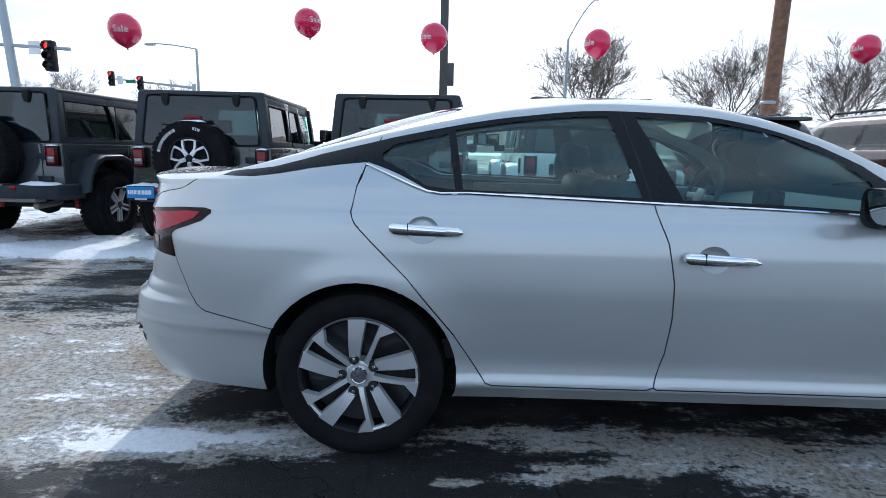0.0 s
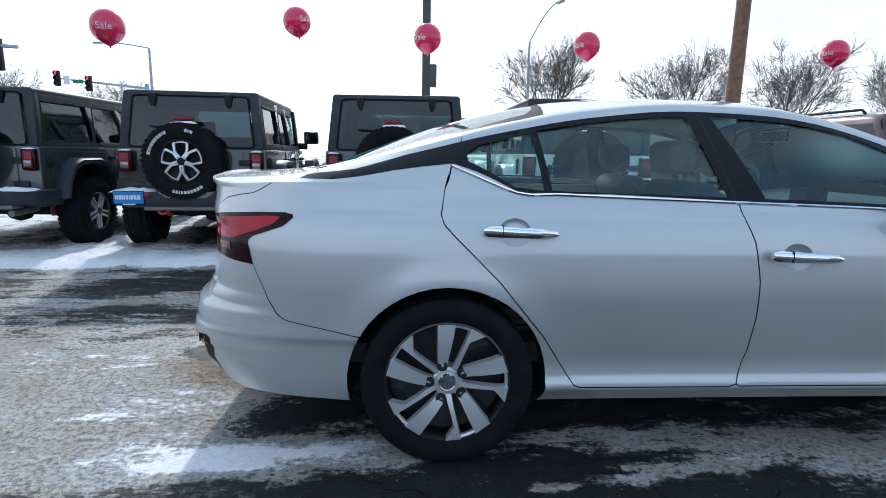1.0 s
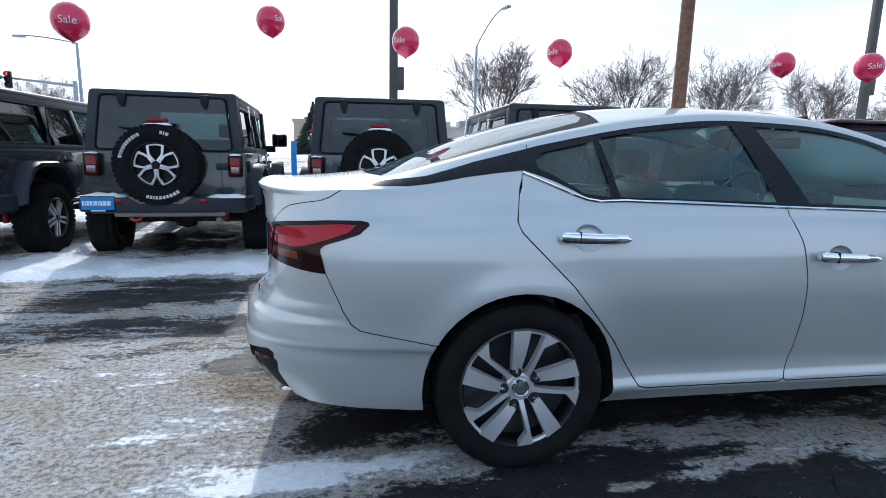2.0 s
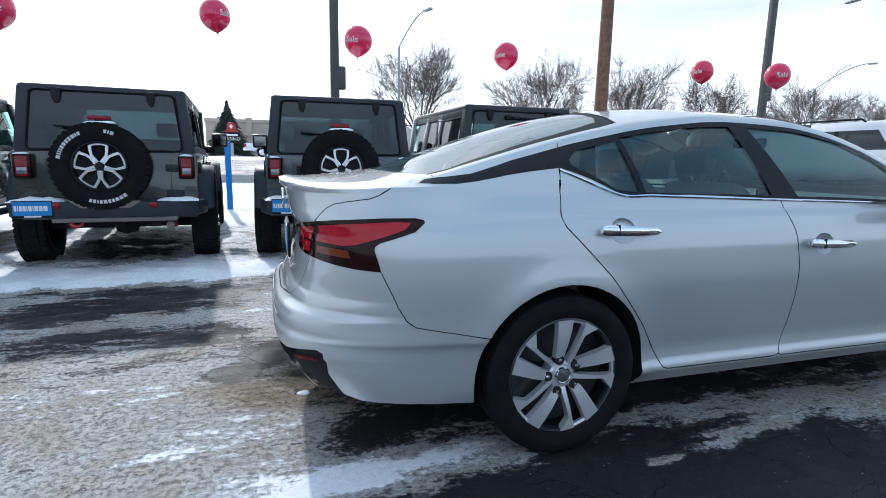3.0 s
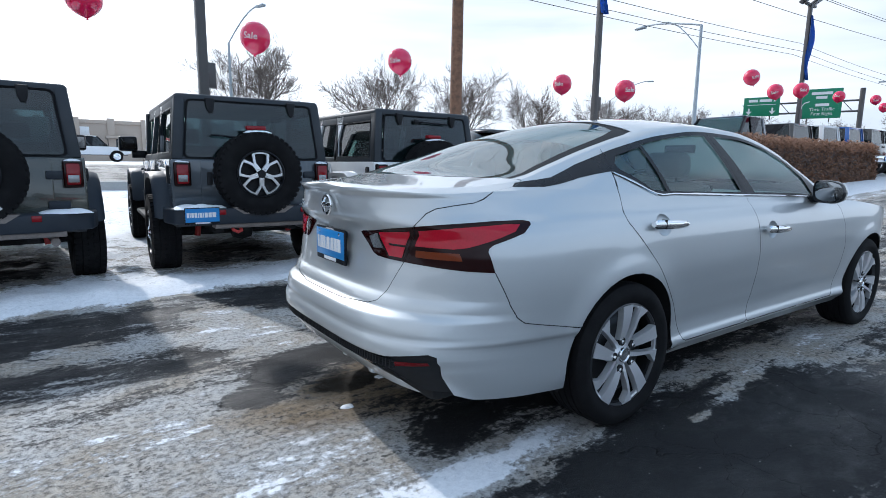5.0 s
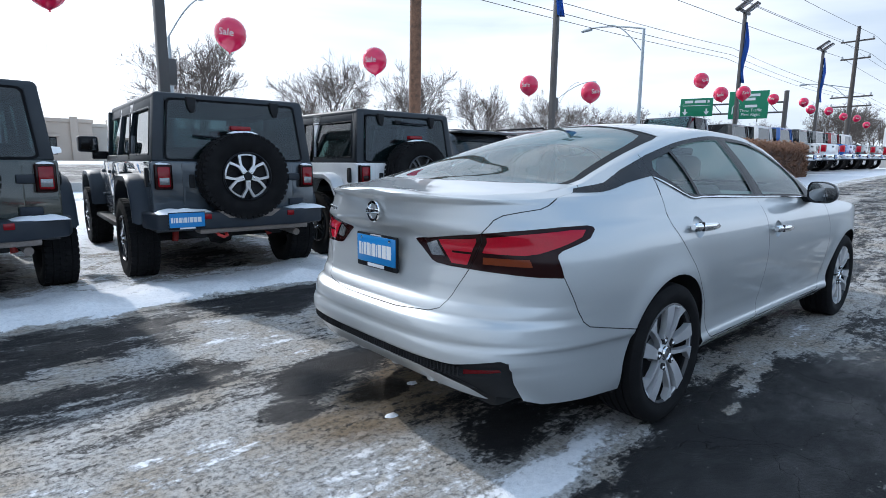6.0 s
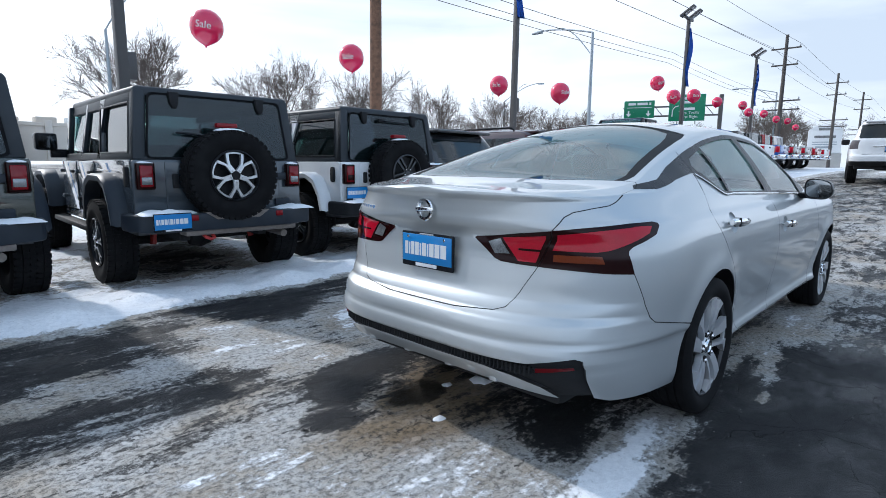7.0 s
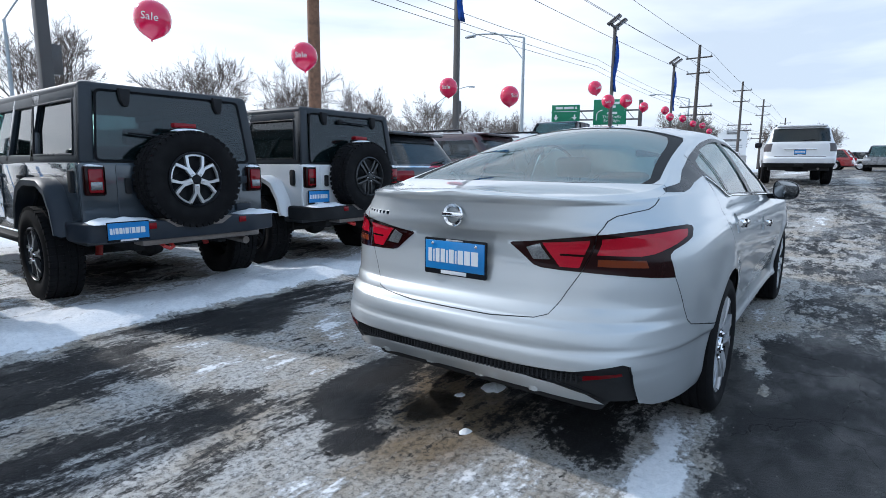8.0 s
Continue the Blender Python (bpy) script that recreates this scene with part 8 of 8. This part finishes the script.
def wagon(m, label, paint, kind, plate=True, group=""):
    """A vehicle about its rear axle, nose along +x. kind: pickup or car."""
    car = thing({"pickup": "pickup_truck", "car": "hatchback"}[kind], m, label, "car", group)
    wb, z0, zb, zr, r = {"pickup": (3.5, 0.52, 1.14, 1.92, 0.40), "car": (2.65, 0.24, 0.88, 1.45, 0.32)}[kind]
    hw = 0.93 if kind != "car" else 0.86
    xr, xf = (-0.98, wb + 0.92) if kind != "pickup" else (-1.35, wb + 0.95)
    arcs = []
    for cx in (wb, 0.0):
        arcs += [(cx + (r + 0.07) * math.cos(radians(a)), max(z0, r + (r + 0.07) * math.sin(radians(a)))) for a in range(0, 181, 20)]
    hood = zb - 0.02
    nose = [(xf, z0 + 0.1), (xf + 0.02, zb - 0.35), (xf - 0.08, zb - 0.12), (wb - 0.55, hood + 0.03)]
    back = [(xr + 0.06, zb), (xr, zb - 0.15), (xr - 0.03, z0 + 0.25), (xr + 0.05, z0 + 0.02)]
    prof = nose + [(0.6, zb)] + back + [p for p in arcs[::-1]]
    part("body", prism(prof, -hw, hw, bev=0.05, seg=3), paint, car)
    part("underbody", box(xr + 0.15, xf - 0.2, -hw + 0.12, hw - 0.12, z0 - 0.02, z0 + 0.3), M_DARK, car)
    c0, c1 = (xr + 0.10, wb - 0.62) if kind != "pickup" else (1.05, wb - 0.55)
    slope = 0.10 if kind == "pickup" else 0.45

    def lean(v):
        k = (v.z - zb) / (zr - zb)
        return (v.x + (slope * k if v.x < (c0 + c1) / 2 else -0.70 * k), v.y * (1 - 0.16 * k), v.z)
    part("roof", box(c0, c1, -hw + 0.08, hw - 0.08, zr - 0.07, zr, bev=0.03, taper=lean), paint, car)
    n = 3 if kind != "pickup" else 2
    for s in (-1, 1):
        a, b = min(s * (hw - 0.10), s * (hw - 0.05)), max(s * (hw - 0.10), s * (hw - 0.05))
        for i in range(n + 1):
            x = c0 + (c1 - c0) * i / n
            part("pillar", box(x - 0.06, x + 0.06, a, b, zb - 0.02, zr - 0.03, taper=lean), paint if i in (0,) else M_BLACKTRIM, car)
        part("side_glass", box(c0 + 0.05, c1 - 0.05, min(s * (hw - 0.085), s * (hw - 0.08)), max(s * (hw - 0.085), s * (hw - 0.08)), zb - 0.02, zr - 0.06, taper=lean), M_PRIVACY, car)
        mi = part("mirror", box(wb - 0.85, wb - 0.70, min(s * hw, s * (hw + 0.22)), max(s * hw, s * (hw + 0.22)), zb + 0.02, zb + 0.20, bev=0.04), paint if kind != "pickup" else M_BLACKTRIM, car)
        lz = zb - 0.16 if kind != "pickup" else zb - 0.30
        lamp = part("tail_lamp", box(xr - 0.045, xr + 0.12, min(s * (hw - 0.26), s * (hw + 0.005)) if kind != "pickup" else min(s * (hw - 0.13), s * (hw + 0.005)), max(s * (hw - 0.26), s * (hw + 0.005)) if kind != "pickup" else max(s * (hw - 0.13), s * (hw + 0.005)),
                                         lz - 0.02, lz + (0.15 if kind != "pickup" else 0.24), bev=0.02), M_RED, car, "red tail lamp")
    part("rear_glass", box(c0 - 0.005, c0 + 0.005, -hw + 0.16, hw - 0.16, zb + 0.05, zr - 0.08, taper=lean), M_PRIVACY, car, "dark rear window")
    for s in (-1, 1):
        part("rear_post", box(c0 - 0.02, c0 + 0.10, min(s * (hw - 0.19), s * (hw - 0.06)), max(s * (hw - 0.19), s * (hw - 0.06)), zb - 0.02, zr - 0.03, bev=0.02, taper=lean), paint, car)
    part("rear_header", box(c0 - 0.02, c0 + 0.08, -hw + 0.10, hw - 0.10, zr - 0.10, zr - 0.005, bev=0.02, taper=lean), paint, car)
    part("cabin", box(c0 + 0.15, c1 - 0.6, -hw + 0.25, hw - 0.25, zb - 0.2, zb + 0.28, bev=0.06), M_INTERIOR, car)
    if kind == "pickup":
        part("bed_floor", box(xr + 0.10, 0.95, -hw + 0.10, hw - 0.10, zb - 0.06, zb + 0.012), M_DARK, car)
        part("tailgate", box(xr - 0.045, xr + 0.0, -hw + 0.16, hw - 0.16, zb - 0.52, zb - 0.02, bev=0.02), paint, car)
        part("gate_handle", box(xr - 0.06, xr - 0.03, -0.12, 0.12, zb - 0.14, zb - 0.08, bev=0.01), M_BLACKTRIM, car)
    bp = part("rear_bumper", box(xr - 0.16, xr + 0.1, -hw + 0.02, hw - 0.02, z0 + 0.03, z0 + 0.23, bev=0.05), M_CHROME if kind == "pickup" else paint, car)
    if plate:
        blue_plate(car, xr - 0.055 if kind != "pickup" else xr - 0.165, 0.0, zb - 0.26 if kind != "pickup" else z0 + 0.05)
    for x in (0.0, wb):
        for s in (-1, 1):
            road_wheel(car, x, s * (hw - 0.12), r, s > 0, M_ALLOY if kind != "pickup" else M_CHROME)
    for s in (-1, 1):
        part("head_lamp", box(xf - 0.12, xf + 0.02, min(s * (hw - 0.35), s * (hw - 0.02)), max(s * (hw - 0.35), s * (hw - 0.02)), zb - 0.34, zb - 0.20, bev=0.03), M_CLEAR, car)
    part("windscreen", box(c1 - 0.004, c1 + 0.004, -hw + 0.14, hw - 0.14, zb, zr - 0.05, taper=lean), M_GLASS, car)
    return car


M_SMOKELAMP = lens_material("smoked_clear_lens", (0.10, 0.09, 0.095))
TALL_TAIL = [(0.50, -0.84), (0.60, -0.98), (0.66, -1.02), (0.80, -1.03), (0.84, -0.99), (1.22, -0.96), (1.30, -0.93), (1.68, -0.78), (1.78, -0.72), (1.83, -0.50)]
LOW_TAIL = [(0.40, -0.82), (0.52, -0.96), (0.70, -1.00), (0.76, -0.96), (1.02, -0.97), (1.10, -0.93), (1.14, -0.90), (1.52, -0.58), (1.60, -0.52), (1.70, -0.25)]
suv(on_ground(17.75, 2.75, 8), "white sport utility vehicle with a dark rear window", M_WHITE, (2.79, 0.40, 0.955, 0.52, 1.22, 1.83), TALL_TAIL, (1.00, 1.25, 0.735), (1.30, 1.70, 0.76), M_SMOKELAMP, False, 0.10, 0.90)
suv(on_ground(3.95, 7.80, 90), "black sport utility vehicle with chrome trim and roof snow", M_BLACKBODY, (2.91, 0.38, 0.965, 0.42, 1.12, 1.72), LOW_TAIL, (0.93, 1.06, 0.52), (1.16, 1.52, 0.78), M_REDLAMP, True, 0.14, 0.70, True)
suv(on_ground(6.85, 7.85, 90), "dark maroon sport utility vehicle beside the black one", M_MAROON, (2.80, 0.37, 0.95, 0.42, 1.12, 1.70), LOW_TAIL, (0.93, 1.06, 0.52), (1.16, 1.52, 0.76), M_REDLAMP, False, 0.10, 0.70)
suv(on_ground(10.1, 7.75, 90), "white sport utility vehicle with black roof rails", M_WHITE, (2.64, 0.35, 0.92, 0.40, 1.08, 1.66), LOW_TAIL, (0.93, 1.06, 0.42), (1.14, 1.47, 0.74), M_REDDARK, False, 0.10, 0.72)
wagon(on_ground(19.0, 10.6, 182), "dark blue pickup behind the hedge", M_NAVY, "pickup").scale = (1.10, 1.10, 1.12)
wagon(on_ground(25.6, 14.6, 182), "white pickup behind the hedge", M_WHITE, "pickup").scale = (1.05, 1.05, 1.08)
for i, (pt, lb) in enumerate(((M_BLACKBODY, "black pickup with a chrome bumper"), (M_WHITE, "white pickup with a chrome bumper"), (M_BLUECAR, "bright blue pickup with a chrome bumper"), (M_BLACKBODY, "black pickup with a chrome bumper"), (M_GREYCAR, "grey pickup with a chrome bumper"),
                              (M_REDCAR, "red pickup with a chrome bumper"), (M_WHITE, "white pickup with a chrome bumper"))):
    tr = wagon(on_ground(21.9 + 2.75 * i, 8.95, 90), lb + " in the row", pt, "pickup", group="pickups in the row")
    tr.scale = (1.08, 1.08, 1.08)
wagon(on_ground(45.0, 2.0, 80), "maroon hatchback parked across the lot", M_REDCAR, "car", plate=False)
wagon(on_ground(37.5, -0.4, 175), "grey hatchback facing the camera side", M_GREYCAR, "car", plate=False)
wagon(on_ground(52.0, 0.5, 85), "white hatchback in the far row", M_WHITE, "car", plate=False)
wagon(on_ground(-2.05, 50.0, 0), "white pickup by the far building", M_WHITE, "pickup", plate=False)
